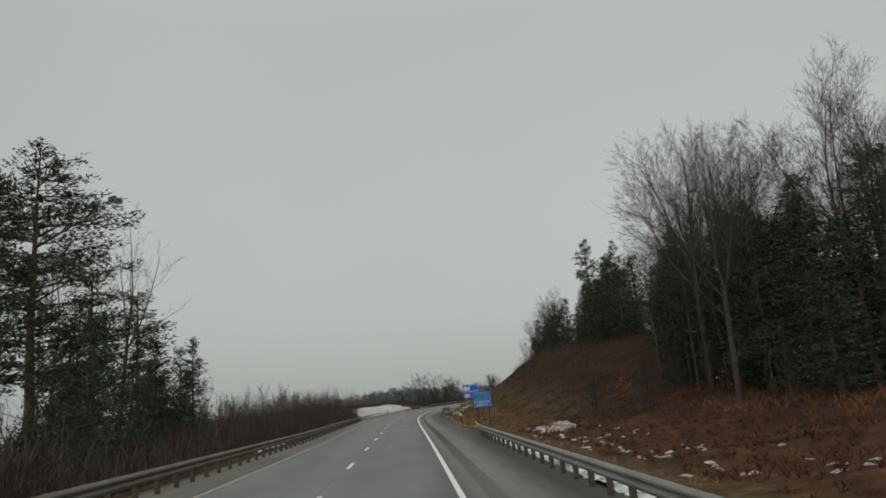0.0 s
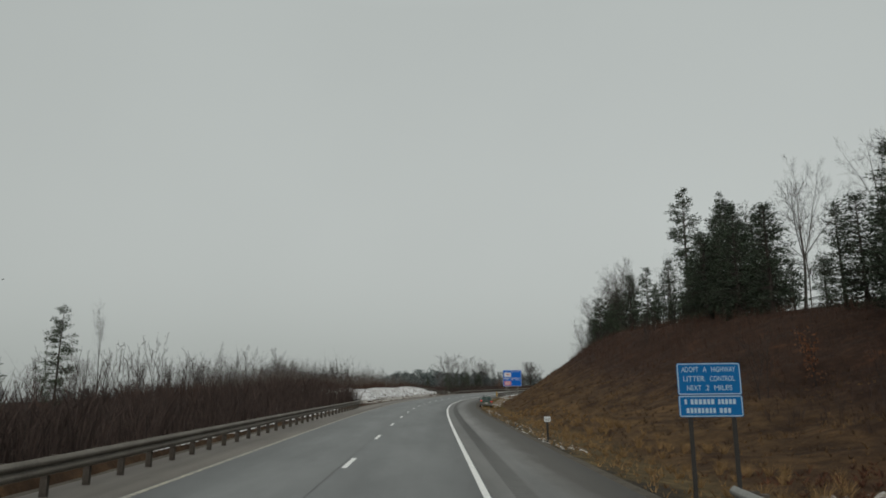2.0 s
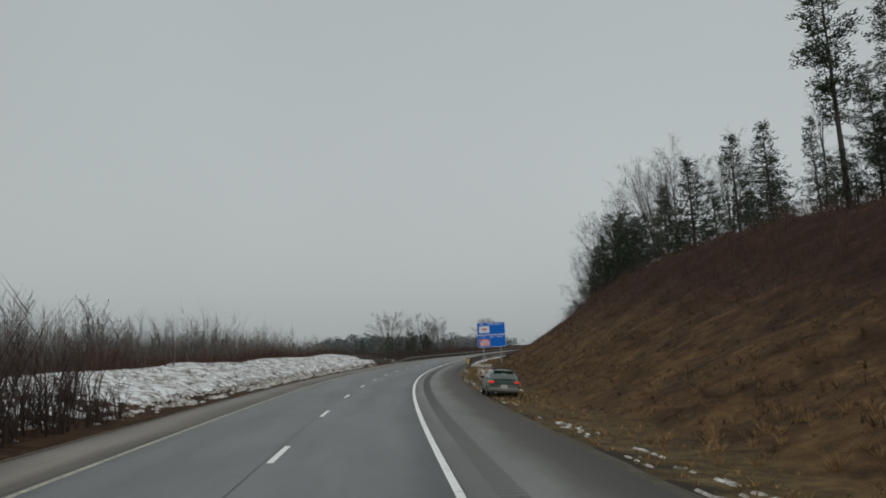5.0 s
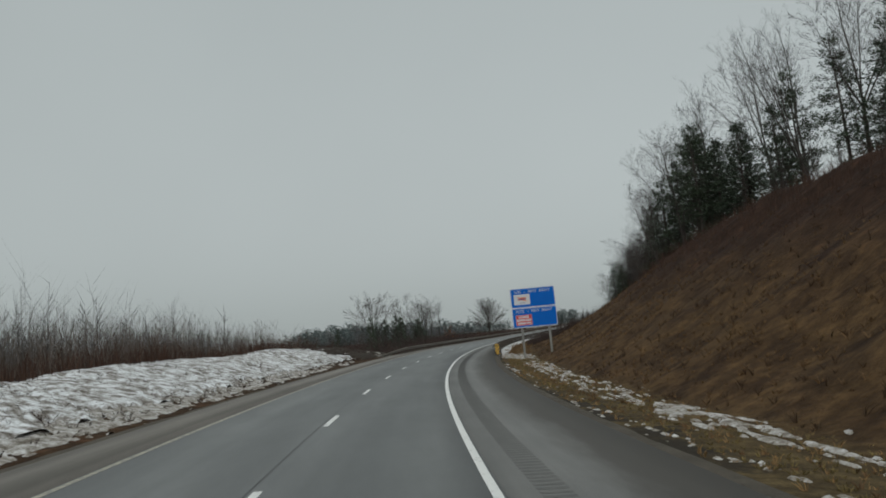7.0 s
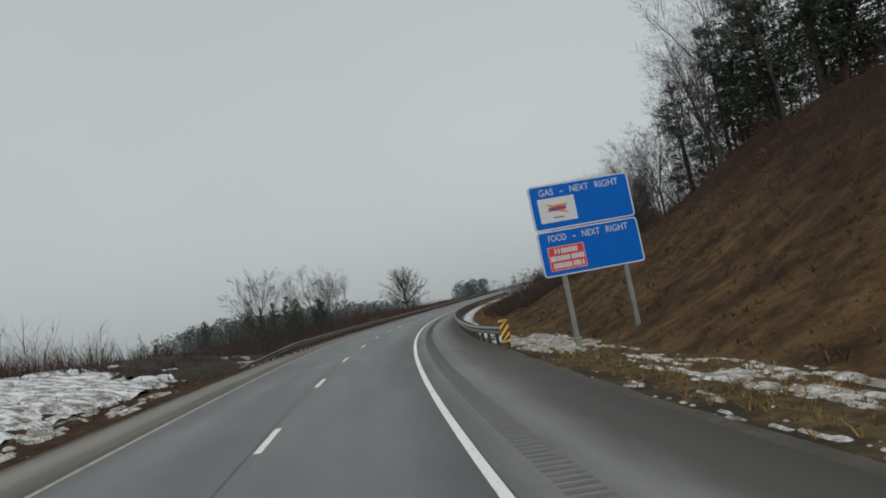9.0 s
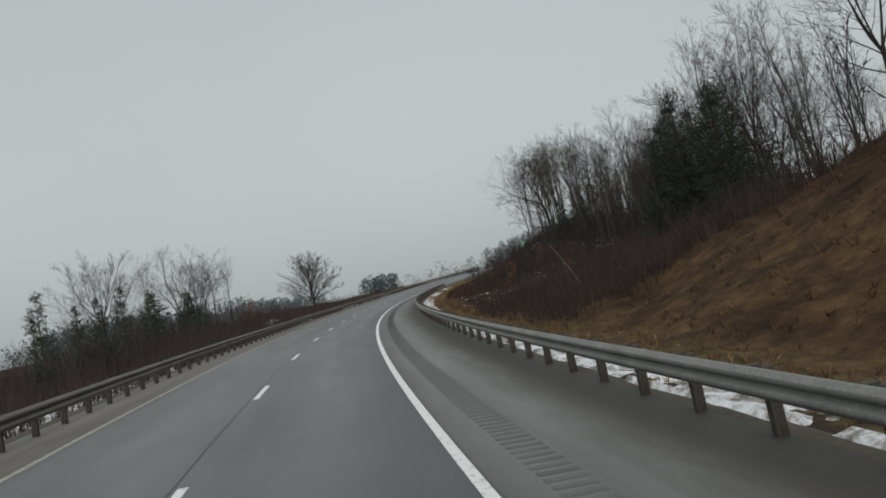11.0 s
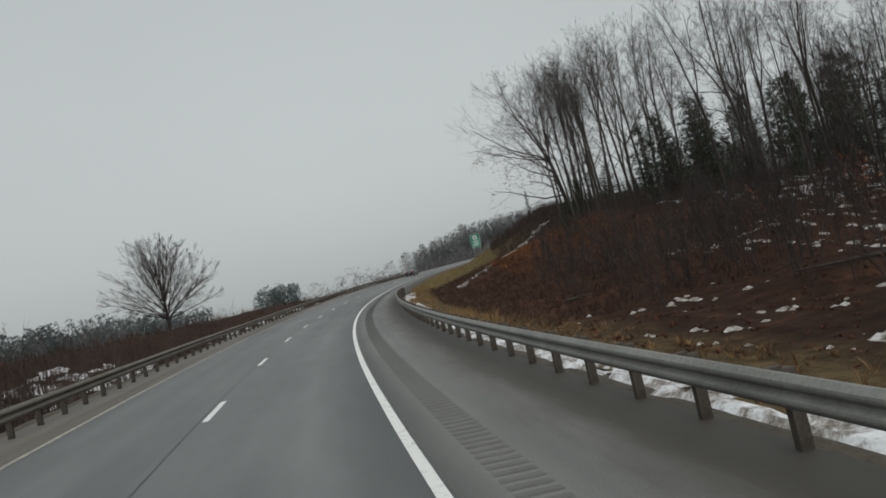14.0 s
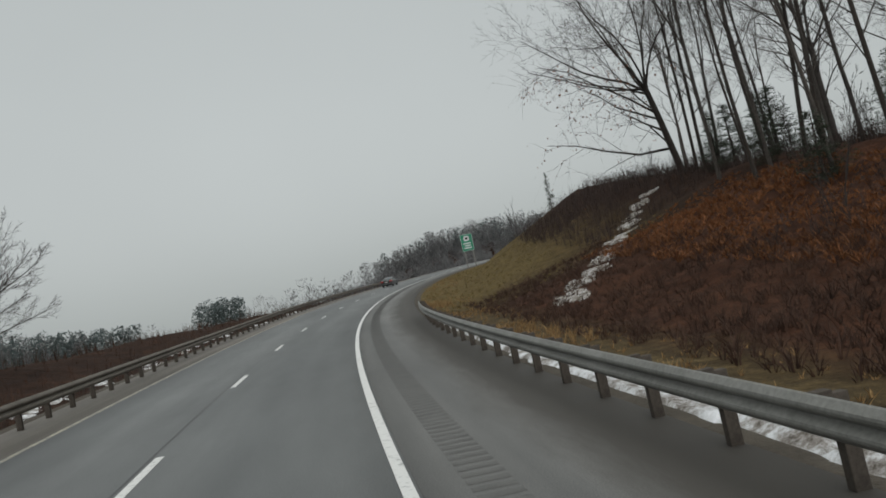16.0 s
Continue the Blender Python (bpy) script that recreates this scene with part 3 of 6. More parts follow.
tagged(part("verge_gravel", grid_mesh("verge", np.arange(-140, 560, 1.0), [3.45, 3.65, 3.85, 4.05], lambda s, o: verge_h(s, o) - 0.25 * np.clip(o - 3.85, 0, 1), M_GRAVEL)),
       "strip of loose gravel along the outer shoulder", "gravel", kind="stuff")
tagged(part("verge_gravel", grid_mesh("verge", np.arange(-140, 560, 1.0), [-10.4, -10.0, -9.6, -9.25], lambda s, o: verge_h(s, np.maximum(o, -9.4)) - 0.10 * np.clip(-9.7 - o, 0, 1), M_GRAVEL)),
       "gravel and road dirt beneath the inner guardrail", "gravel", kind="stuff")


def strip(name, s0, s1, o0, o1, lift, mat, step=2.0):
    return grid_mesh(name, np.linspace(s0, s1, max(2, int((s1 - s0) / step) + 1)), [o0, o1], lambda s, o: deck(s, o) + lift, mat)


tagged(part("edge_line", strip("edge_line", -140, 640, -0.08, 0.08, 0.005, M_WHITE)), "white painted outer edge line", "road marking", kind="structure")
tagged(part("edge_line", strip("edge_line", -140, 640, -7.38, -7.24, 0.005, M_YELLOW)), "faded yellowish inner edge line, road-dirt stained", "road marking", kind="structure")
tagged(part("paving_joint", strip("joint", -140, 640, -3.84, -3.80, 0.004, M_TAR)), "dark tar-filled joint between the lanes", "paving joint", kind="structure")
DASH_0, DASH_STEP, DASH_LONG = 31.99, 12.19, 3.05
for k in range(-11, 50):
    mid = DASH_0 + k * DASH_STEP
    tagged(part("lane_dash", strip("lane_dash", mid - DASH_LONG / 2, mid + DASH_LONG / 2, -3.74, -3.59, 0.006, M_WHITE, 0.8)),
           "white painted lane dash on asphalt", "road marking", "lane dashes", "structure")

# rumble strip: rows of shallow milled grooves, dark against the shoulder
V, F = [], []
for s in np.arange(-20, 470, 0.305):
    for a, b_, lift in ((0.0, 0.05, 0.0015), (0.05, 0.13, 0.003), (0.13, 0.18, 0.0015)):
        base = len(V)
        q = spot([s + a, s + a, s + b_, s + b_], [0.62, 1.12, 1.12, 0.62], 0)
        q[:, 2] += deck(s, 0.87) * 0 + deck(np.full(4, s), np.array([0.62, 1.12, 1.12, 0.62])) + lift
        V.extend(q)
        F.append((base, base + 1, base + 2, base + 3))
tagged(part("rumble_strip", mesh_of("rumble_strip", V, F, M_GROOVE)), "milled rumble-strip grooves along the outer shoulder", "rumble strip", kind="stuff")


# ---------------------------------------------------------------- guardrails
BEAM = [(0.0, 0.156), (0.022, 0.150), (0.078, 0.100), (0.083, 0.078), (0.078, 0.055), (0.022, 0.018), (0.0, 0.0), (0.022, -0.018), (0.078, -0.055), (0.083, -0.078), (0.078, -0.100), (0.022, -0.150), (0.0, -0.156)]


def guardrail(s0, s1, offset, side, mat, label, top=0.81, flare0=0.0, flare1=0.0, first_post=0.6, bury=0.0):
    """A W-beam on posts. side: +1 where the road lies to the left of it. flare: metres by which an end bends away."""
    rail = new("guardrail")
    rail.matrix_basis = Matrix.Translation(spot(s0, offset, float(deck(s0, offset))))
    inv = rail.matrix_basis.inverted()
    tagged(rail, label, "guardrail", "roadside guardrails", "structure")

    def off(s):
        f0, f1 = np.clip((s0 + 12 - s) / 12, 0, 1) ** 2 * flare0, np.clip((s - s1 + 12) / 12, 0, 1) ** 2 * flare1
        return offset + side * (f0 + f1)

    def drop(s):                                   # a turned-down end dips into the soil
        return float(np.clip((s0 + 9 - s) / 9, 0, 1)) ** 1.4 * bury

    rows = []
    for s in np.linspace(s0, s1, max(3, int((s1 - s0) / 1.9) + 1)):
        row = []
        for inner in (0, 1):
            prof = BEAM if not inner else BEAM[::-1]
            for d, h in prof:
                row.append(spot(s, off(s) - side * (d - inner * 0.005), deck(s, offset) + top - drop(s) - 0.176 + h * 1.13))
        rows.append(row)
    V, F = sweep([np.array(r).reshape(-1, 3) for r in rows], True)
    n = len(rows[0])
    F += [tuple(range(n))[::-1], tuple(range(len(V) - n, len(V)))]
    V = V - np.array(rail.matrix_basis.translation)
    part("beam", mesh_of("beam", V, F, mat), rail)
    bm = box_bm(0.15, 0.11, 1.25, (0, 0, -0.66), 0.012)
    post = bm_mesh("guardrail_post", bm, M_POST)
    bm = box_bm(0.16, 0.13, 0.34, (0, 0, 0), 0.01)
    block = bm_mesh("guardrail_block", bm, M_POST)
    for s in np.arange(s0 + first_post, s1 - 0.2, 1.905):
        if drop(s) > 0.3:
            continue
        base = spot(s, off(s) + side * 0.235, deck(s, offset) + top - drop(s))
        m = inv @ Matrix.Translation(base) @ Matrix.Rotation(radians(bearing(s)), 4, "Z")
        part("post", post, rail, at=m)
        m = inv @ Matrix.Translation(spot(s, off(s) + side * 0.082, deck(s, offset) + top - drop(s) - 0.165)) @ Matrix.Rotation(radians(bearing(s)), 4, "Z")
        part("spacer_block", block, rail, at=m)
    return rail


guardrail(-60, 57.5, 3.21, 1, M_STEEL, "grey galvanised W-beam guardrail below the wooded bank", flare1=0.5)
guardrail(231.5, 392, 3.21, 1, M_STEEL, "long grey W-beam guardrail following the bend", 0.835, flare0=0.9, flare1=0.3, first_post=1.4)
guardrail(-60, 128, -8.65, -1, M_RUSTRAIL, "weathered brownish guardrail beside the inner shoulder", flare1=0.6)
guardrail(246, 480, -8.65, -1, M_RUSTRAIL, "weathered brownish guardrail along the outside of the bend", flare0=2.2, bury=0.7)


# ---------------------------------------------------------------- trees
UPV = np.array((0.0, 0.0, 1.0))


def unit(v):
    return v / (math.sqrt(float(v @ v)) or 1e-9)


def bent(r, d, angle):
    """A direction at that angle from d, turned at random about it."""
    a = np.array((0.0, 0.0, 1.0)) if abs(d[2]) < 0.9 else np.array((1.0, 0.0, 0.0))
    u = unit(np.cross(d, a))
    w = np.cross(d, u)
    t = r.uniform(0, 6.283)
    return d * math.cos(angle) + (u * math.cos(t) + w * math.sin(t)) * math.sin(angle)


def twig_into(V, F, p, q, w):
    d = q - p
    u = np.cross(d, np.random.normal(0, 1, 3))
    u = u * (w / (math.sqrt(float(u @ u)) or 1e-9))
    n0 = len(V)
    V.extend([p - u, p + u, q])
    F.append((n0, n0 + 1, n0 + 2))


def fanned(d, angle, t):
    """A direction at that angle from d, turned by t about it."""
    a = np.array((0.0, 0.0, 1.0)) if abs(d[2]) < 0.9 else np.array((1.0, 0.0, 0.0))
    u = unit(np.cross(d, a))
    w = np.cross(d, u)
    return d * math.cos(angle) + (u * math.cos(t) + w * math.sin(t)) * math.sin(angle)


def limb(r, bins, p, d, length, rad, level, cfg, pull=None):
    """A tapering limb that curves upward and bears side shoots all along, down to single twigs. bins: wood and twigs."""
    V, F = bins[0 if level < 3 else 1]
    nseg = (0, 6, 4, 2)[level]
    line, dirs = [p], []
    for i in range(nseg):
        d = unit(d + r.normal(0, cfg["wob"] * (1.0 if level == 1 else 1.5), 3) + UPV * cfg["up"] * (1.0 if level == 1 else 0.8))
        q = p + d * length / nseg
        if level == 3 and (i > 0 or cfg["spray"] == 0):
            twig_into(V, F, p, q, max(rad * 0.6, cfg["fine"]))
        else:
            tube_into(V, F, p, q, rad * (1 - 0.80 * i / nseg), max(rad * (1 - 0.80 * (i + 1) / nseg), 0.0062), (0, 5, 4, 3)[level])
        line.append(q)
        dirs.append(d)
        p = q
    n = cfg["n"][level - 1]
    turn, f0 = r.uniform(0, 6.283), (0, 0.20, 0.16, 0.10)[level]
    for k in range(n):
        f = f0 + (0.985 - f0) * (k + r.rand()) / n
        i = min(int(f * nseg), nseg - 1)
        at = line[i] + (line[i + 1] - line[i]) * (f * nseg - i)
        kd = fanned(dirs[i], math.radians(r.uniform(*cfg["ang"])) * (1.0 - 0.25 * f), turn + 2.4 * k + r.normal(0, 0.5))
        if level == 3:
            tip = at + unit(kd + UPV * 0.15) * length * r.uniform(0.35, 0.75)
            twig_into(V, F, at, tip, cfg["fine"])
            for _ in range(cfg["spray"]):
                mid = at + (tip - at) * r.uniform(0.2, 0.9)
                twig_into(V, F, mid, mid + unit(kd + r.normal(0, 0.45, 3) + UPV * 0.15) * length * r.uniform(0.2, 0.42), cfg["fine"] * 0.75)
        else:
            if pull is not None:
                kd = unit(kd + pull * 0.3)
            kl = length * cfg["ratio"][level - 1] * (1.08 - 0.52 * f) * r.uniform(0.7, 1.25)
            limb(r, bins, at, kd, kl, max(rad * (1 - 0.8 * f) * 0.42, 0.011 if level == 1 else 0.007), level + 1, cfg)


# trunk: share of the height below the first fork; first: leaders there; low: side limbs along the upper trunk
FOREST = dict(trunk=0.42, first=4, open=(6, 36), low=4, lowlen=(0.30, 0.55), limb=0.56, n=(10, 7, 6), ratio=(0.50, 0.50), ang=(24, 52), wob=0.06, up=0.03, fine=0.0115, spray=2)
SLIM = dict(FOREST, fine=0.0085, trunk=0.52, first=3, open=(4, 22), limb=0.48, n=(9, 5, 5), ratio=(0.44, 0.50))
ROUND = dict(FOREST, trunk=0.20, first=9, open=(4, 72), low=2, limb=0.60, n=(9, 7, 6), ratio=(0.46, 0.50), ang=(22, 50), wob=0.07, up=0.02, fine=0.014)
SMALL = dict(FOREST, trunk=0.24, first=2, open=(4, 20), low=2, limb=0.72, n=(6, 3, 2), ratio=(0.36, 0.5), ang=(18, 40), wob=0.06, up=0.05, fine=0.015, spray=0)
OAK = dict(FOREST, trunk=0.36, first=7, open=(6, 52), low=10, lowlen=(0.60, 0.95), limb=0.60, n=(8, 6, 5), ratio=(0.56, 0.52), ang=(34, 64), wob=0.10, up=0.045, fine=0.010)


def bare_tree(seed, height, trunk_r, cfg, label, bark, lean=(0, 0), stems=1, leaves=0, slant=(0, 0)):
    """A leafless tree, base at its origin: trunk with limbs, and a crown of twigs. slant: pull on its side limbs."""
    r = np.random.RandomState(seed)
    np.random.seed(seed)
    wood, twig = ([], []), ([], [])
    pull = np.array((slant[0], slant[1], 0.0))
    for k in range(stems):
        wild = 0.16 if stems > 1 else 0.02
        d = unit(np.array((lean[0] + r.normal(0, wild), lean[1] + r.normal(0, wild), 1.0)))
        tall = height * (1 if k == 0 else r.uniform(0.7, 0.95))
        p, rad = np.array((r.normal(0, 0.15) * (stems > 1), r.normal(0, 0.15) * (stems > 1), -0.4)), trunk_r * (1 if k == 0 else 0.8)
        nseg, length = 6, tall * cfg["trunk"]
        for i in range(nseg):
            d = unit(d + r.normal(0, 0.022, 3))
            q = p + d * length / nseg
            r1 = rad * 0.955
            tube_into(*wood, p, q, rad * (1.3 if i == 0 else 1.0), r1, 7)
            if i >= 2:
                for _ in range(int(cfg["low"] / 4 + r.rand())):
                    kd = unit(bent(r, d, math.radians(r.uniform(34, 66))) + pull)
                    limb(r, (wood, twig), p + (q - p) * r.rand(), kd, tall * cfg["limb"] * r.uniform(*cfg["lowlen"]), rad * 0.34, 2, cfg)
            p, rad = q, r1
        turn = r.uniform(0, 6.283)
        if "dome" in cfg:                              # limbs all along a central stem, each as long as the dome allows
            wide, mid, high = (np.array(cfg["dome"]) * tall).tolist()
            for j in range(cfg["first"]):
                f = (j + r.uniform(0, 0.8)) / cfg["first"]
                at = p + UPV * tall * 0.42 * max(f - 0.25, 0.0) + np.array((r.normal(0, 0.1), r.normal(0, 0.1), 0.0))
                el = math.radians(16 + 66 * f ** 0.85 + r.normal(0, 4))
                kd = np.array((math.cos(el) * math.cos(turn + 2.4 * j), math.cos(el) * math.sin(turn + 2.4 * j), math.sin(el)))
                go = 0.0
                while math.hypot(*(at + kd * go)[:2]) ** 2 / wide ** 2 + ((at + kd * go)[2] - mid) ** 2 / high ** 2 < 1.0 and go < tall:
                    go += 0.1
                limb(r, (wood, twig), at, kd, go * r.uniform(0.86, 0.97), rad * r.uniform(0.30, 0.46), 1, cfg)
            tube_into(*wood, p, p + UPV * tall * 0.34, rad, rad * 0.40, 6)
            continue
        for j in range(cfg["first"]):
            an = math.radians(cfg["open"][0] + (cfg["open"][1] - cfg["open"][0]) * (j + r.uniform(0, 0.6)) / cfg["first"])
            kd = unit(fanned(d, an, turn + 2.4 * j + r.normal(0, 0.2)) + pull * 0.10)
            limb(r, (wood, twig), p - d * length * 0.12 * r.rand() * (j > 0), kd, tall * cfg["limb"] * r.uniform(0.82, 1.05) * (1.0 if j == 0 else 0.92), rad * (0.80 if j == 0 else 0.66) * (2.2 / cfg["first"]) ** 0.3, 1, cfg, pull)
    k = height / max(q[2] for q in twig[0])
    wood, twig = (np.array(wood[0]) * k, wood[1]), (np.array(twig[0]) * k, twig[1])
    tree = tagged(new("bare_tree"), label, "tree")
    part("trunk", mesh_of("trunk", wood[0], wood[1], bark, smooth=True), tree)
    part("crown", mesh_of("crown", twig[0], twig[1], M_TWIG), tree, "fine leafless twigs")
    if leaves:
        V, F = [], []
        tips = np.array(twig[0])
        low = tips[tips[:, 2] < height * (0.42 if height > 8 else 0.8)]
        for k in r.randint(0, len(low), leaves):
            c = low[k] + r.normal(0, 0.12, 3)
            a, b_ = unit(r.normal(0, 1, 3)) * 0.09, unit(r.normal(0, 1, 3)) * 0.07
            n0 = len(V)
            V.extend([c - a, c + b_, c + a, c - b_])
            F.append((n0, n0 + 1, n0 + 2, n0 + 3))
        part("leaves", mesh_of("leaves", V, F, M_OAKLEAF), tree, "clinging rust-brown leaves")
    return tree


def conifer(seed, height, trunk_r, spread, first, label, needles, shape="cone", gaps=0.0, per=7, dens=1.0, tuft=7, size=1.0):
    """An evergreen, base at its origin. first: share of the trunk below the lowest green limb."""
    r = np.random.RandomState(seed)
    WV, WF, NV, NF = [], [], [], []
    p = np.array((0.0, 0.0, -0.4))
    line = [p]
    for i in range(8):
        q = p + np.array((r.normal(0, 0.012 * height / 8), r.normal(0, 0.012 * height / 8), (height + 0.4) / 8))
        tube_into(WV, WF, p, q, trunk_r * (1 - i / 8) + 0.02, trunk_r * (1 - (i + 1) / 8) + 0.015, 6)
        p = q
        line.append(p)
    line = np.array(line)
    z = first * height
    while z < height * 0.985:
        f = (z / height - first) / (1 - first)
        if shape == "cone":
            reach = spread * (1 - f) ** 0.75 * (0.55 + 0.45 * min(1, f * 5))
        elif shape == "column":
            reach = spread * (0.65 + 0.5 * math.sin(f * 3.1)) * (1 - f ** 4)
        else:
            reach = spread * (0.45 + 0.75 * math.sin(0.4 + f * 2.5)) * (1 - f ** 5)
        for k in range(per):
            if r.rand() < gaps:
                continue
            an = r.uniform(0, 6.283)
            L = reach * r.uniform(0.55, 1.2) + 0.25
            rise = {"cone": -0.12 + 0.5 * f, "column": 0.25, "plate": 0.12 + 0.3 * f}[shape] + r.normal(0, 0.1)
            d = unit(np.array((math.cos(an), math.sin(an), rise)))
            zz = z + r.uniform(-0.3, 0.3)
            base = np.array([np.interp(zz, line[:, 2], line[:, c]) for c in range(3)])
            tip = base + d * L
            tube_into(WV, WF, base, tip, 0.02 + 0.012 * L, 0.0, 3)
            m = max(2, int(L * 3.8 * dens))
            side = unit(np.cross(d, UPV))
            for j in range(m):
                g = 0.25 + 0.75 * (j + r.rand()) / m
                wide = 0.30 * L * (1.05 - g) + 0.12
                c = base + d * L * g + side * r.uniform(-wide, wide) + UPV * r.normal(0.02, 0.10)
                for _ in range(tuft):
                    a = unit(d * r.uniform(0.1, 1.0) + side * r.uniform(-1, 1) + UPV * r.uniform(-0.5, 0.7)) * r.uniform(0.15, 0.38) * size
                    b_ = unit(np.cross(a, r.normal(0, 1, 3))) * r.uniform(0.034, 0.07) * size
                    c2 = c + r.normal(0, 0.14, 3)
                    n0 = len(NV)
                    NV.extend([c2 - b_, c2 + b_, c2 + a])
                    NF.append((n0, n0 + 1, n0 + 2))
        z += (0.55 if shape == "cone" else 0.7) * (0.7 + height / 40)
    tree = tagged(new("evergreen_tree"), label, "tree")
    part("trunk", mesh_of("trunk", WV, WF, M_BARKDK), tree)
    part("crown", mesh_of("crown", NV, NF, needles), tree, "dark needled boughs")
    return tree


def stand(tree, s, o, scale=1.0, turn=0.0, wide=None):
    """Moves a first tree, or puts a copy, onto the ground there."""
    w = scale if wide is None else wide
    m = Matrix.Translation(spot(s, o, float(land(s, o)))) @ Matrix.Rotation(turn, 4, "Z")
    if "used" not in tree:
        tree["used"] = 1
        tree.matrix_basis = m @ Matrix.Diagonal((w, w, scale, 1))
        return tree
    c = tree.copy()
    c.matrix_basis = Matrix()
    got = copy_thing(tree, m)
    got.scale = (w, w, scale)
    bpy.data.objects.remove(c)
    return got


POOL = {}


def pooled(key, tree, s, o, scale, turn, wide):
    """Adds a copy of a tree's mesh to one of the joined stands."""
    m = np.array(Matrix.Translation(spot(s, o, float(land(s, o)))) @ Matrix.Rotation(turn, 4, "Z") @ Matrix.Diagonal((wide, wide, scale, 1)))
    rows = POOL.setdefault(key, ([], [], [], []))
    for ob in tree.children:
        if ob.name not in RAW:
            RAW[ob.name] = (np.array([v.co for v in ob.data.vertices]), [tuple(f.vertices) for f in ob.data.polygons], ob.data.materials[0])
        V, F, mat = RAW[ob.name]
        if mat not in rows[3]:
            rows[3].append(mat)
        base = sum(len(v) for v in rows[0])
        rows[0].append(V @ m[:3, :3].T + m[:3, 3])
        rows[1].extend(tuple(i + base for i in f) for f in F)
        rows[2].extend([rows[3].index(mat)] * len(F))


RAW = {}
FOREST_LABEL = "tall leafless grey forest tree on the wooded bank"
forest_a = bare_tree(11, 20, 0.20, FOREST, FOREST_LABEL, M_BARK)
forest_b = bare_tree(12, 20, 0.18, dict(FOREST, first=3, trunk=0.48, open=(5, 30)), FOREST_LABEL, M_BARK, (0.06, 0.0))
forest_c = bare_tree(13, 20, 0.21, dict(FOREST, trunk=0.36, first=5, open=(5, 40), n=(9, 6, 5)), FOREST_LABEL, M_BARK, (-0.05, 0.05))
forest_d = bare_tree(14, 20, 0.17, SLIM, "slender leafless tree with a high narrow crown", M_BARKDK, (0.03, -0.04))
forest_e = bare_tree(15, 20, 0.21, dict(FOREST, trunk=0.32, first=5, open=(8, 46)), "spreading leafless hardwood on the bank", M_BARKDK)
twin = bare_tree(16, 20, 0.18, dict(SLIM, trunk=0.34, limb=0.60, first=2, n=(8, 5, 5)), "leafless tree forking into several ascending stems", M_BARK, stems=3)
near_a = bare_tree(61, 20, 0.23, dict(FOREST, trunk=0.36, first=5, n=(12, 8, 7), fine=0.009, open=(6, 48)), "broad leafless hardwood above dark evergreens", M_BARKDK)
near_b = bare_tree(62, 20, 0.22, dict(FOREST, trunk=0.42, n=(12, 8, 7), fine=0.009, open=(6, 40)), "tall leafless hardwood at the edge of the woods", M_BARKDK)
vase = bare_tree(64, 20, 0.20, dict(SLIM, trunk=0.50, first=4, open=(3, 24), limb=0.46, n=(7, 4, 4), low=1, up=0.05), "open vase-shaped leafless tree among roadside pines", M_BARKDK)
thin_a = bare_tree(17, 20, 0.15, SLIM, FOREST_LABEL, M_BARK)
thin_b = bare_tree(18, 20, 0.16, dict(SLIM, trunk=0.58), FOREST_LABEL, M_BARKDK, (0.04, 0.03))
thin_c = bare_tree(19, 20, 0.14, dict(SLIM, trunk=0.48, low=6), FOREST_LABEL, M_BARK, (-0.05, 0.02))
round_tree = bare_tree(21, 10, 0.21, dict(ROUND, dome=(0.585, 0.48, 0.50), first=40, trunk=0.17, n=(10, 6, 5), wob=0.035, up=0.006, ang=(16, 40), ratio=(0.30, 0.50), fine=0.0085), "round-crowned leafless tree standing alone beyond the guardrail", M_BARKDK)
round_c = bare_tree(23, 10, 0.16, dict(ROUND, dome=(0.50, 0.56, 0.46), first=15, trunk=0.22, n=(8, 6, 5), wob=0.06, up=0.05, ang=(22, 50), ratio=(0.40, 0.50), fine=0.009), "fan-shaped leafless tree in the roadside thicket", M_BARKDK)
round_b = bare_tree(22, 10, 0.17, dict(ROUND, n=(7, 5, 4)), "broad leafless tree in the roadside thicket", M_BARKDK)
oak = bare_tree(31, 17, 0.27, OAK, "leaning leafless oak with a few rust-brown leaves", M_BARKDK, (-0.22, 0.10), leaves=420, slant=(-0.48, 0.0))
small_a = bare_tree(41, 5, 0.045, SMALL, "small leafless roadside sapling", M_TWIG, stems=2)
small_b = bare_tree(42, 5, 0.05, SMALL, "small leafless roadside sapling", M_TWIG, stems=3)
small_c = bare_tree(43, 5, 0.04, SMALL, "thin leafless sapling in the brush", M_TWIG, stems=2)
beech = bare_tree(44, 4, 0.04, SMALL, "young beech still holding its rust-brown leaves", M_TWIG, stems=2, leaves=260)
hemlock_a = conifer(51, 12, 0.18, 3.3, 0.06, "dense dark evergreen hemlock on the bank", M_NEEDLE, "cone", 0.05, 9, 0.62)
hemlock_b = conifer(52, 12, 0.18, 2.8, 0.10, "dense dark evergreen hemlock on the bank", M_NEEDLE, "cone", 0.12, 8, 0.62)
hemlock_c = conifer(56, 12, 0.16, 2.7, 0.03, "dark drooping hemlock close behind the guardrail", M_NEEDLE, "cone", 0.05, 9, 0.8, 10, 0.62)
pine_a = conifer(53, 18, 0.25, 3.4, 0.30, "tall ragged evergreen pine with layered boughs", M_PINE, "plate", 0.15, 7, 1.5, 9, 0.85)
pine_b = conifer(54, 18, 0.20, 1.55, 0.40, "tall narrow evergreen pine with a bare lower trunk", M_PINE, "column", 0.10, 8, 1.25)
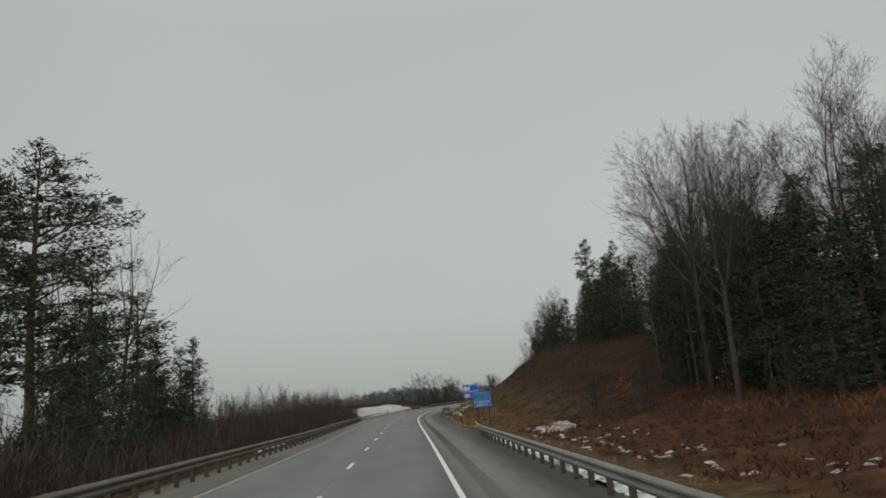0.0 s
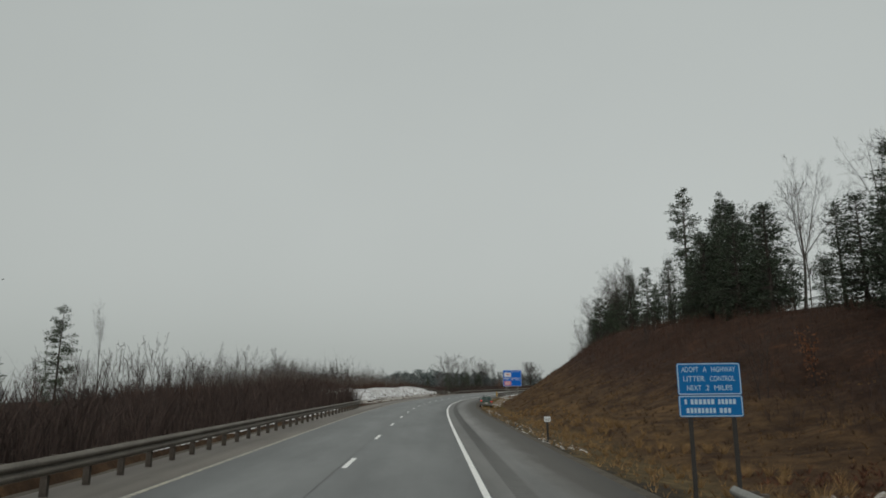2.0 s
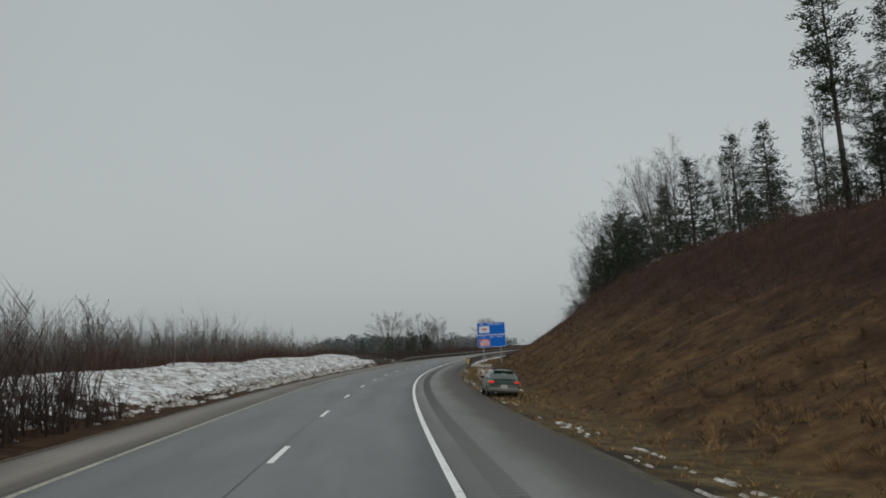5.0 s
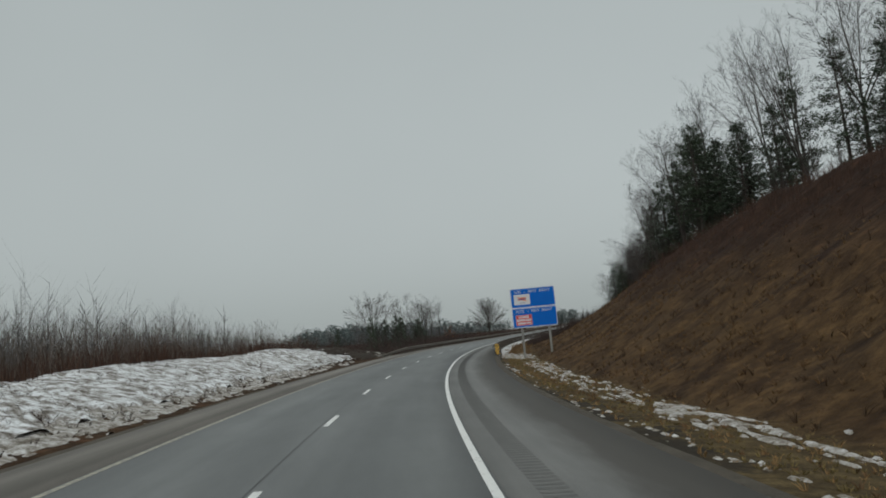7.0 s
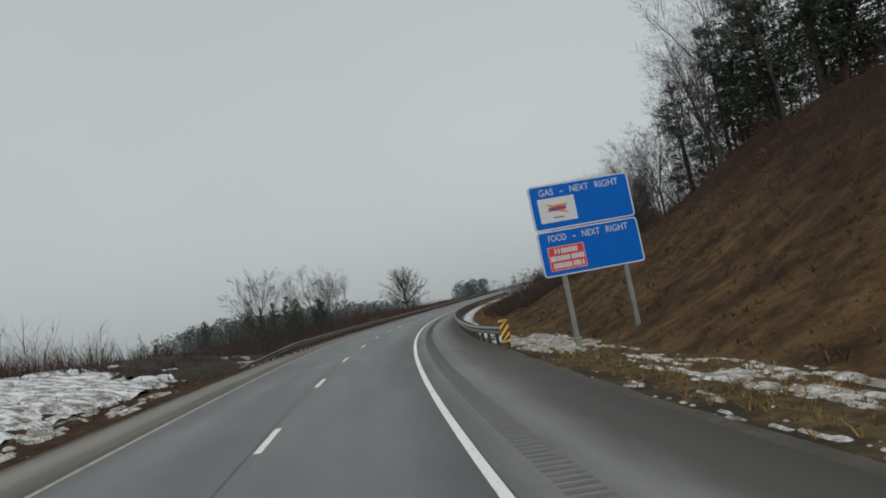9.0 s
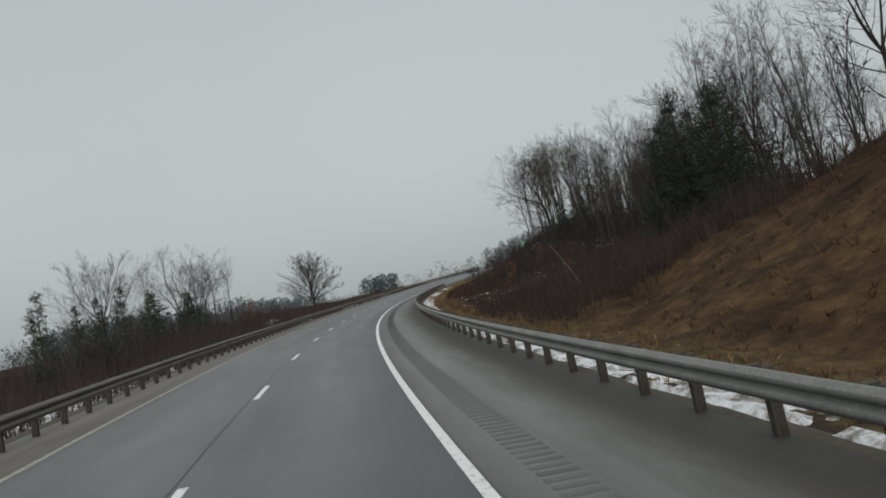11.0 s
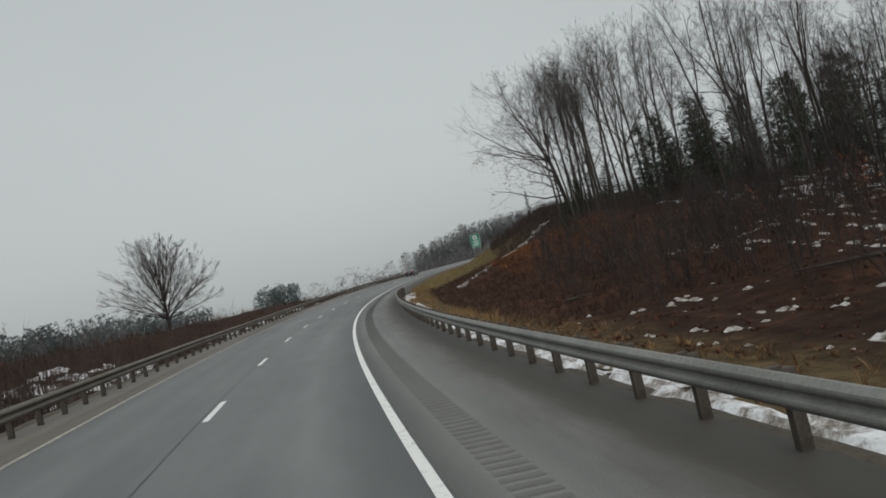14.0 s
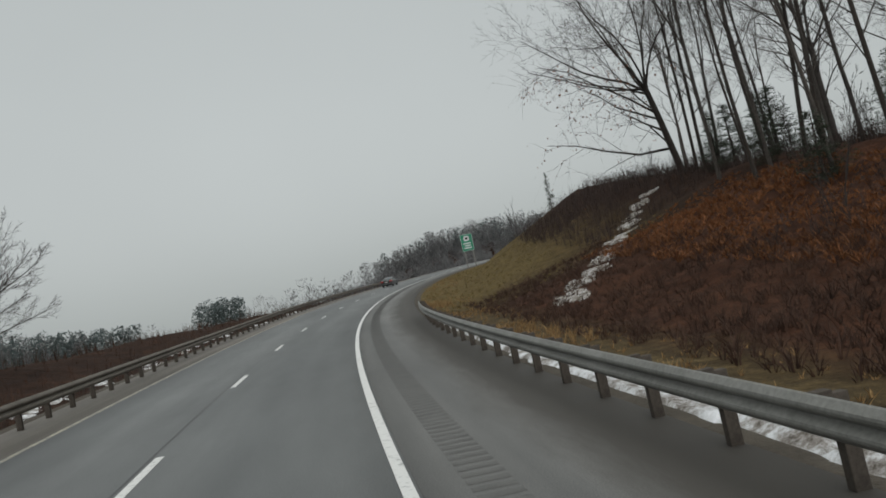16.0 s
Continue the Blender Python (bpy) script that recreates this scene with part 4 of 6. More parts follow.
spruce = conifer(55, 12, 0.16, 2.9, 0.12, "bushy evergreen pine among the roadside brush", M_PINE, "cone", 0.22, 7, 1.2, 8, 0.85)

# single trees that stand out, by place along and beside the road: kind, s, o, top height above the road's level
RT = np.random.RandomState(7)


def wood_edge(s):
    """Offset of the woods' front between the cut bank and the knoll."""
    return float(np.interp(s, [278, 284, 300, 320, 350, 372, 380], [20, 22.0, 24.0, 25.5, 28.0, 27.0, 0]))


SINGLE = [
    (pine_b, 180.0, 40.6, 37.2, 18, 1.25), (pine_b, 180.5, 47.5, 36.4, 18, 1.0), (pine_a, 181.0, 44.5, 28.0, 18, 0.8), (forest_d, 234.0, 37.4, 33.7, 20, 0.9),
    (twin, 224.0, 43.8, 32.5, 20, 0.9), (forest_c, 156.4, 51.4, 36.5, 20, 1.0), (pine_a, 263.7, 33.4, 28.0, 18, 1.0), (spruce, 232.0, 36.0, 26.0, 12, 1.0), (spruce, 222.0, 41.0, 25.0, 12, 1.0),
    (hemlock_a, 163.0, 41.5, 28.5, 12, 1.25), (hemlock_a, 155.0, 40.5, 29.0, 12, 1.35), (hemlock_b, 149.0, 39.5, 27.0, 12, 1.4), (hemlock_a, 146.0, 36.0, 22.5, 12, 1.3), (hemlock_b, 160.0, 46.0, 28.0, 12, 1.4), (hemlock_a, 152.0, 45.0, 28.0, 12, 1.4), (hemlock_b, 140.0, 34.5, 22.0, 12, 1.2),
    (near_b, 62.0, 23.5, 25.5, 20, 1.0), (near_b, 48.0, 19.5, 20.0, 20, 1.0), (near_a, 72.0, 28.0, 27.0, 20, 1.0), (near_a, 54.0, 33.0, 28.0, 20, 1.0), (near_b, 73.5, 32.0, 29.5, 20, 1.0), (near_a, 82.0, 35.0, 29.0, 20, 0.95), (hemlock_b, 56.0, 36.0, 19.0, 12, 1.5), (hemlock_a, 70.0, 38.0, 21.0, 12, 1.4), (hemlock_b, 84.0, 39.0, 22.0, 12, 1.3), (hemlock_a, 48.0, 33.0, 17.0, 12, 1.5), (near_a, 44.0, 28.0, 22.0, 20, 1.0), (hemlock_a, 68.7, 30.0, 17.5, 12, 1.3), (hemlock_b, 61.6, 26.0, 14.5, 12, 1.4), (hemlock_a, 58.5, 30.0, 14.6, 12, 1.4), (hemlock_b, 52.4, 26.0, 13.0, 12, 1.4), (hemlock_a, 76.0, 27.5, 15.0, 12, 1.4), (hemlock_b, 80.0, 30.0, 16.5, 12, 1.3), (hemlock_a, 86.5, 31.0, 17.5, 12, 1.3), (hemlock_b, 65.0, 28.5, 13.0, 12, 1.5), (hemlock_a, 96.0, 33.5, 19.5, 12, 1.3), (hemlock_a, 71.5, 25.5, 11.0, 12, 1.5),
    (hemlock_a, 58.0, 27.5, 14.0, 12, 1.3), (hemlock_b, 65.0, 31.0, 16.5, 12, 1.3), (hemlock_a, 75.0, 34.0, 18.0, 12, 1.3), (hemlock_b, 88.0, 35.0, 20.0, 12, 1.3), (hemlock_a, 99.0, 36.0, 22.0, 12, 1.3), (hemlock_b, 110, 40, 24, 12, 1.2),
    (pine_a, 61.0, -30.0, 25.5, 18, 1.35), (vase, 73.2, -27.9, 25.0, 20, 0.9), (vase, 69.5, -29.5, 19.0, 20, 1.0), (spruce, 85.6, -30.4, 17.2, 12, 1.5), (spruce, 98.0, -33.0, 9.5, 12, 0.9), (spruce, 121.3, -38.7, 10.8, 12, 0.95), (forest_d, 124.6, -36.1, 12.1, 20, 0.6),
    (spruce, 52.0, -22.0, 13.0, 12, 1.3), (spruce, 45.0, -19.0, 9.0, 12, 1.2), (hemlock_b, 56.0, -25.0, 10.0, 12, 1.4), (hemlock_a, 66.0, -24.0, 8.5, 12, 1.3), (hemlock_b, 75.0, -24.5, 7.0, 12, 1.2), (forest_b, 66.0, -31.0, 22.0, 20, 0.8), (pine_a, 44.0, -26.0, 19.0, 18, 1.2),
    (round_c, 351.0, -42.5, 16.6, 10, 1.15), (forest_e, 348.0, -30.0, 15.0, 20, 1.5), (forest_c, 346.0, -27.8, 13.8, 20, 1.25), (thin_a, 346.0, -25.0, 12.8, 20, 0.9), (thin_c, 350.0, -36.0, 14.5, 20, 1.2), (forest_d, 356.0, -26.0, 12.5, 20, 0.8), (thin_c, 352.5, -28.5, 13.0, 20, 0.9), (beech, 352.0, -22.5, 5.8, 4, 1.0), (beech, 350.0, -20.0, 3.8, 4, 1.1), (spruce, 338.0, -30.0, 8.0, 12, 1.0), (round_tree, 393.2, -23.0, 12.8, 10, 1.0),
    (oak, 409.0, 26.9, 28.0, 17, 0.82), (forest_d, 408.0, 28.2, 27.5, 20, 0.9), (thin_b, 406.5, 27.0, 27.0, 20, 0.8), (forest_c, 397.0, 33.0, 27.0, 20, 1.0), (hemlock_b, 404.0, 29.0, 9.5, 12, 2.0), (hemlock_a, 401.0, 31.0, 9.8, 12, 1.9), (hemlock_b, 379.5, 21.0, 5.6, 12, 2.0), (hemlock_a, 378.0, 31.0, 12.0, 12, 1.4), (hemlock_b, 371.0, 27.0, 10.5, 12, 1.5), (hemlock_a, 384.0, 37.0, 13.5, 12, 1.4), (hemlock_a, 366.0, 30.0, 10.0, 12, 1.2), (hemlock_c, 305.0, 25.5, 10.5, 12, 1.3), (hemlock_c, 300.0, 24.5, 11.0, 12, 1.3), (hemlock_c, 296.0, 23.5, 11.5, 12, 1.2), (hemlock_c, 292.0, 22.5, 12.0, 12, 1.2), (hemlock_c, 310.0, 28.5, 10.5, 12, 1.4),
    (hemlock_b, 346.0, 36.5, 11.0, 12, 1.3), (hemlock_a, 340.0, 33.5, 9.5, 12, 1.3), (hemlock_a, 351.0, 39.0, 11.5, 12, 1.3), (hemlock_b, 334.0, 34.0, 9.0, 12, 1.3), (hemlock_b, 314.0, 30.0, 8.5, 12, 1.3), (hemlock_a, 357.0, 44.0, 12.0, 12, 1.3),
    (hemlock_c, 302.0, 28.0, 12.0, 12, 1.3), (hemlock_c, 297.0, 28.5, 12.5, 12, 1.3),
    (thin_c, 380.0, 21.8, 20.5, 20, 0.9), (forest_d, 386.0, 25.5, 23.0, 20, 0.9), (thin_b, 391.0, 28.5, 24.5, 20, 0.9), (thin_a, 388.0, 29.0, 24.0, 20, 0.9), 
    (hemlock_a, 244.0, 31.0, 21.0, 12, 1.3), (hemlock_a, 250.0, 33.0, 23.0, 12, 1.3), (hemlock_b, 238.0, 32.0, 22.0, 12, 1.3), (hemlock_a, 257.0, 31.0, 20.0, 12, 1.3), (hemlock_b, 264.0, 30.0, 17.0, 12, 1.3), (spruce, 80.0, -27.0, 8.5, 12, 1.3), (spruce, 90.0, -29.0, 5.5, 12, 1.2), (spruce, 74.0, -22.0, 7.0, 12, 1.5), (hemlock_a, 46.0, 24.0, 12.0, 12, 1.5), (hemlock_b, 50.0, 27.0, 14.0, 12, 1.4), (hemlock_a, 42.0, 25.0, 11.0, 12, 1.5), (hemlock_b, 55.0, 25.0, 12.0, 12, 1.5), (hemlock_a, 60.0, 29.0, 15.0, 12, 1.4), (hemlock_b, 39.0, 21.0, 8.0, 12, 1.6), (hemlock_c, 298.0, 23.0, 8.5, 12, 1.4), (hemlock_c, 287.0, 23.0, 11.0, 12, 1.3), (hemlock_c, 284.0, 21.5, 10.5, 12, 1.3), (hemlock_c, 293.0, 24.0, 9.5, 12, 1.3), (twin, 294.0, 22.0, 11.5, 20, 1.0), (forest_e, 290.0, 25.0, 14.0, 20, 1.1), (forest_c, 300.0, 27.0, 15.0, 20, 1.0),
    (forest_d, 255.0, 31.0, 24.5, 20, 0.9), (forest_c, 238.0, 35.5, 33.5, 20, 0.9), (twin, 226.0, 34.5, 31.0, 20, 0.8), (forest_e, 212.0, 33.0, 30.5, 20, 1.0), (spruce, 250.0, 31.0, 24.0, 12, 1.1), (spruce, 259.0, 29.0, 19.0, 12, 1.1), (hemlock_a, 240.0, 33.0, 22.5, 12, 1.2), (hemlock_b, 227.0, 32.0, 21.0, 12, 1.2), (hemlock_a, 207.0, 34.0, 25.0, 12, 1.2), (hemlock_b, 196.0, 36.0, 25.0, 12, 1.1), (spruce, 213.0, 32.0, 23.0, 12, 1.0),
    (twin, 255.0, 25.0, 20.0, 20, 0.9), (forest_e, 262.0, 27.0, 23.5, 20, 1.0), (thin_a, 248.0, 27.0, 26.0, 20, 1.0), (forest_a, 260.0, 29.0, 27.5, 20, 1.0), (forest_c, 248.0, 30.5, 31.5, 20, 0.9), (forest_e, 274.0, 25.5, 18.5, 20, 1.1), (forest_b, 268.0, 26.5, 22.0, 20, 1.0), (twin, 282.0, 26.0, 16.5, 20, 0.9), (forest_e, 290.0, 27.0, 17.5, 20, 1.1),
    (spruce, 270.0, 27.5, 18.5, 12, 1.2), (spruce, 258.0, 27.0, 20.0, 12, 1.2), (spruce, 246.0, 29.0, 24.5, 12, 1.2), (hemlock_b, 252.0, 28.0, 21.0, 12, 1.2),
    (small_a, 268.0, 25.5, 13.5, 5, 1.0), (small_b, 276.0, 25.0, 12.0, 5, 1.0), (small_a, 283.0, 24.5, 9.8, 5, 1.0), (twin, 264.0, 27.0, 22.5, 20, 0.7), (forest_e, 272.0, 29.5, 19.0, 20, 0.8),
    (forest_b, 401.0, 26.5, 25.0, 20, 0.8), (thin_c, 394.0, 27.0, 24.0, 20, 0.8), (thin_a, 405.0, 28.0, 25.5, 20, 0.8), (thin_b, 399.0, 29.0, 25.0, 20, 0.9), (thin_a, 387.0, 26.0, 22.0, 20, 0.9), (thin_c, 390.0, 24.5, 23.0, 20, 0.9), (forest_d, 380.0, 25.0, 22.5, 20, 0.9), (thin_b, 385.5, 24.0, 22.0, 20, 0.9), (hemlock_c, 400.0, 26.0, 9.0, 12, 1.5),
    (hemlock_a, 398.0, 39.0, 10.5, 12, 1.7), (hemlock_b, 401.0, 44.0, 12.5, 12, 1.6), (hemlock_a, 396.0, 46.5, 13.2, 12, 1.6), (hemlock_b, 404.0, 50.0, 14.8, 12, 1.6), (hemlock_a, 397.0, 53.0, 15.2, 12, 1.6), (hemlock_b, 388.0, 50.0, 13.5, 12, 1.6), (hemlock_a, 386.0, 56.0, 15.0, 12, 1.6), (hemlock_b, 398.0, 60.0, 17.0, 12, 1.6), (hemlock_a, 388.0, 64.0, 16.5, 12, 1.6), (hemlock_b, 378.0, 60.0, 15.5, 12, 1.6), (hemlock_a, 396.0, 69.0, 18.0, 12, 1.6), (hemlock_b, 380.0, 71.0, 17.0, 12, 1.6), (hemlock_a, 370.0, 56.0, 13.5, 12, 1.6), (hemlock_b, 366.0, 48.0, 11.5, 12, 1.6), (hemlock_a, 376.0, 49.0, 12.0, 12, 1.6),
    (thin_b, 380.0, 28.0, 24.0, 20, 0.9), (thin_a, 385.0, 31.0, 25.0, 20, 0.9), (forest_d, 381.0, 31.0, 24.0, 20, 0.9), (thin_c, 390.0, 35.5, 26.0, 20, 0.9), (thin_b, 386.0, 34.5, 25.0, 20, 0.9), (thin_c, 383.0, 24.0, 22.0, 20, 0.8), (thin_b, 388.0, 22.5, 22.5, 20, 0.8), (thin_a, 393.5, 23.0, 23.0, 20, 0.8), (hemlock_c, 391.0, 25.0, 8.5, 12, 1.5),
    (hemlock_a, 342.0, -27.0, 7.0, 12, 1.6), (hemlock_b, 346.0, -33.0, 7.8, 12, 1.6), (hemlock_a, 334.0, -24.0, 6.0, 12, 1.6),
    (small_c, 455.0, 16.0, 9.0, 5, 0.8), (hemlock_b, 470.0, 22.0, 12.0, 12, 0.6),
]
for tree, s, o, top, nominal, wide in SINGLE:
    k = (top - float(land(s, o))) / nominal
    stand(tree, s, o, k, RT.uniform(0, 6.28) if tree is not oak else radians(bearing(s)), k * wide)

# a screen of evergreens along the crest
for k in range(26):
    s = 58 + 6.2 * k + RT.uniform(-2, 2)
    o = RT.uniform(33.5, 40)
    z = (RT.uniform(8.5, 12.5) if s < 166 else RT.uniform(4.5, 8.0)) / 12
    stand((hemlock_a, hemlock_b, hemlock_b)[k % 3], s, o, z, RT.uniform(0, 6.28), z * RT.uniform(1.2, 1.5))
for k in range(16):
    s, o, z = RT.uniform(104, 178), RT.uniform(38, 50), RT.uniform(6, 9.5) / 12
    stand((hemlock_b, hemlock_a)[k % 2], s, o, z, RT.uniform(0, 6.28), z * RT.uniform(1.4, 1.8))
# woods on the right-hand bank: the deeper trees and the saplings are joined stands
SAPLINGS = (small_a, small_b, small_c, beech)
for tree_set, count, s0, s1, o0, o1, lo, hi in (
        ((forest_a, forest_b, forest_c, thin_a, thin_b, forest_e), 16, 20, 110, 29, 52, 0.75, 1.0),
        ((hemlock_a, hemlock_b, spruce), 4, 30, 60, 33, 50, 0.9, 1.3),
        ((hemlock_a, hemlock_b), 8, 36, 74, 26, 38, 0.6, 1.1),
        ((forest_b, thin_b, forest_d, near_b), 22, 30, 84, 20, 44, 0.7, 1.0),
        ((small_a, small_b, beech, beech), 30, 26, 90, 13, 34, 0.6, 1.2),
        ((thin_a, thin_b, forest_d), 10, 120, 290, 42, 66, 0.75, 1.1),
        ((hemlock_a, hemlock_b, spruce), 6, 190, 280, 38, 50, 0.8, 1.3),
        ((thin_a, thin_b, thin_c, forest_b), 34, 296, 352, 14, 30, 0.46, 0.66),
        ((thin_a, thin_b, thin_c, forest_d, forest_a, forest_b), 40, 290, 362, 17, 48, 0.58, 0.88),
        ((thin_b, forest_d, thin_b), 14, 326, 374, 18, 38, 0.42, 0.72),
        ((small_a, small_b, small_c), 40, 326, 374, 14, 32, 0.7, 1.3),
        ((small_c, small_a), 40, 318, 356, 9.5, 22, 0.65, 1.0),
        ((thin_a, thin_b, thin_c, thin_b), 7, 350, 408, 24, 38, 0.75, 1.0),
        ((hemlock_a, hemlock_b), 9, 345, 400, 30, 56, 0.45, 0.8),
        ((small_a, small_b, small_c), 56, 288, 356, 14, 34, 0.6, 1.3),
        ((small_c, small_a), 46, 298, 350, 10.5, 20, 0.34, 0.62),
        ((small_a, small_b, small_c), 14, 366, 420, 25, 40, 0.5, 0.9),
        ((beech,), 12, 290, 372, 13, 24, 0.5, 0.9),
        ((small_a, small_b, small_c), 18, 120, 285, 25, 31, 0.5, 0.95),
        ((thin_b, forest_d, thin_a), 3, 400, 440, 31, 44, 0.8, 1.05)):
    for k in range(count):
        s, o = RT.uniform(s0, s1), o0 + (o1 - o0) * RT.rand() ** 1.2
        z = RT.uniform(lo, hi)
        o = max(o, wood_edge(s) + RT.uniform(0, 6)) if z > 1.0 or tree_set[0] not in SAPLINGS else o
        tree, turn, wide = tree_set[RT.randint(len(tree_set))], RT.uniform(0, 6.28), z * RT.uniform(0.8, 1.1)
        if tree in SAPLINGS:
            pooled("saplings", tree, s, o, z, turn, wide)
        elif o > 36:
            pooled("woods", tree, s, o, z, turn, wide)
        else:
            stand(tree, s, o, z, turn, wide)
# thicket and saplings on the left
for tree_set, count, s0, s1, o0, o1, lo, hi in (
        ((small_a, small_b, small_c), 16, 104, 150, -28, -48, 0.9, 1.25),
        ((small_a, small_b, small_c), 44, 124, 262, -34, -54, 1.2, 1.9),
        ((small_a, small_b, small_c), 16, 80, 250, -24, -48, 0.6, 1.1),
        ((small_a, small_b, small_c), 44, 284, 364, -20, -46, 0.8, 1.5),
        ((round_b, round_b, twin), 8, 290, 345, -32, -60, 0.42, 0.6),
        ((spruce, hemlock_b), 12, 36, 62, -15, -24, 0.5, 0.8),
        ((hemlock_b, spruce), 7, 300, 350, -24, -40, 0.4, 0.7)):
    for k in range(count):
        s, o = RT.uniform(s0, s1), RT.uniform(o1, o0)
        z = RT.uniform(lo, hi)
        tree, turn, wide = tree_set[RT.randint(len(tree_set))], RT.uniform(0, 6.28), z * RT.uniform(0.8, 1.1)
        if tree in SAPLINGS:
            pooled("thicket", tree, s, o, z, turn, wide)
        else:
            stand(tree, s, o, z, turn, wide)
for key, label, category in (("woods", "deep leafless woods and evergreens above the road bank", "woods"), ("saplings", "leafless saplings and rust-leaved young beeches on the bank", "saplings"),
                             ("thicket", "leafless roadside saplings beyond the inner guardrail", "saplings")):
    V, F, I, mats = POOL[key]
    tagged(part(key, mesh_of(key, np.concatenate(V), F, mats, index=I)), label, category, kind="stuff")
for tree in (forest_a, forest_b, forest_c, forest_d, forest_e, vase, near_a, near_b, thin_a, thin_b, thin_c, twin, small_a, small_b, small_c, beech, hemlock_a, hemlock_b, spruce):
    if "used" not in tree:                         # patterns that only the joined stands use
        for ob in list(tree.children):
            bpy.data.objects.remove(ob)
        bpy.data.objects.remove(tree)


# ---------------------------------------------------------------- brush, weeds and grass
def blades(name, S, O, tall, width, count, lean, mat, label, category, seed, forked=0, fork_low=0.35):
    """Clumps of thin upright blades or stems, one stuff object. S, O, tall: one entry a clump."""
    r = np.random.RandomState(seed)
    n = len(S)
    base = spot(S, O, land(S, O) - 0.03)
    base = np.repeat(base, count, 0)
    hgt = np.repeat(tall * (0.85 + 0.35 * np.clip(bumps(S * 0.7, O * 0.7, 40 + seed), -1, 1)), count) * r.uniform(0.45, 1.15, n * count)
    an = r.uniform(0, 6.283, n * count)
    out = np.stack([np.cos(an), np.sin(an), np.zeros_like(an)], 1)
    foot = base + out * (np.repeat(tall, count) * 0.16 * r.rand(n * count))[:, None]
    tip = foot + out * (hgt * lean * r.uniform(0.2, 1.0, n * count))[:, None]
    tip[:, 2] += hgt
    an2 = r.uniform(0, 6.283, n * count)
    sidev = np.stack([np.cos(an2), np.sin(an2), np.zeros_like(an2)], 1) * (width * r.uniform(0.6, 1.3, n * count))[:, None]
    mid = foot * 0.45 + tip * 0.55 - out * (hgt * lean * 0.12)[:, None]
    V = [foot - sidev, foot + sidev, mid + sidev * 0.7, mid - sidev * 0.7, tip]
    m = n * count
    i = np.arange(m)
    F = [np.stack([i, i + m, i + 2 * m, i + 3 * m], 1).tolist(), np.stack([i + 3 * m, i + 2 * m, i + 4 * m], 1).tolist()]
    base_n = 5 * m
    for k in range(forked):
        g = r.uniform(fork_low, 0.97, m)
        at = foot + (tip - foot) * g[:, None]
        a3 = r.uniform(0, 6.283, m)
        o3 = np.stack([np.cos(a3), np.sin(a3), r.uniform(0.7, 1.8, m)], 1)
        end = at + o3 * (hgt * r.uniform(0.10, 0.26, m))[:, None]
        V += [at - sidev * 0.6, at + sidev * 0.6, end]
        F.append(np.stack([base_n + i, base_n + m + i, base_n + 2 * m + i], 1).tolist())
        base_n += 3 * m
    faces = [f for group in F for f in group]
    return tagged(part(name, mesh_of(name, np.concatenate(V), faces, mat)), label, category, kind="stuff")


RB = np.random.RandomState(19)


def spread(n, s0, s1, o0, o1, power=1.0):
    return RB.uniform(s0, s1, n), o0 + (o1 - o0) * RB.rand(n) ** power


S, O = spread(2600, 50, 288, 7.5, 24)
blades("bank_grass", S, O, RB.uniform(0.2, 0.45, len(S)), 0.016, 8, 1.2, M_OCHRE, "matted brown dead grass on the road bank", "grass", 1)
S, O = spread(2600, 40, 285, 5.0, 20, 1.6)
blades("bank_grass", S, O, RB.uniform(0.10, 0.24, len(S)), 0.014, 10, 1.3, M_TAN, "tan dead grass tufts along the foot of the bank", "grass", 2)
S, O = spread(6500, 66, 288, 8.0, 22)
keep = bumps(S * 0.9, O * 1.2, 55) > 0.28
S, O = S[keep], O[keep]
blades("bank_grass", S, O, RB.uniform(0.14, 0.34, len(S)), 0.015, 10, 1.4, M_TAN, "tussocks of straw-coloured grass scattered over the bank", "grass", 19)
S, O = spread(260, 60, 135, 5.6, 10.5)
blades("grass_tussocks", S, O, RB.uniform(0.30, 0.60, len(S)), 0.007, 56, 1.0, M_STRAW, "golden tussocks of dead grass at the foot of the bank", "grass", 23)
S, O = spread(3600, 20, 460, 4.2, 7.6, 1.2)
blades("verge_grass", S, O, RB.uniform(0.10, 0.30, len(S)), 0.015, 6, 1.1, M_STRAW, "short straw-coloured grass on the verge", "grass", 3)
S, O = spread(2600, 150, 238, 4.6, 7.8)
blades("verge_grass", S, O, RB.uniform(0.08, 0.18, len(S)), 0.016, 8, 1.2, M_GREENGRASS, "olive winter grass between the snow streaks on the verge", "grass", 24)
S, O = spread(3200, 84, 296, 21, 38)
blades("bank_brush", S, O, RB.uniform(0.8, 1.9, len(S)), 0.013, 5, 0.5, M_REDBRUSH, "dense red-brown leafless brush along the crest of the bank", "brush", 14, 2)
S, O = spread(1400, 366, 420, 25, 48)
blades("bank_brush", S, O, RB.uniform(0.8, 1.8, len(S)), 0.015, 5, 0.4, M_BRUSH, "dark leafless brush under the trees of the knoll", "brush", 17, 2)
S, O = spread(1300, 396, 440, 15.5, 28)
blades("bank_brush", S, O, RB.uniform(0.8, 1.8, len(S)), 0.014, 5, 0.35, M_BRUSH, "dark leafless brush along the top of the knoll", "brush", 20, 2)
S, O = spread(500, 272, 296, 6.4, 13)
blades("bank_brush", S, O, RB.uniform(0.6, 1.5, len(S)), 0.016, 5, 0.6, M_BRUSH, "dark tangled brush at the edge of the woods", "brush", 21, 3)
S, O = spread(1000, 271, 294, 7.6, 20)
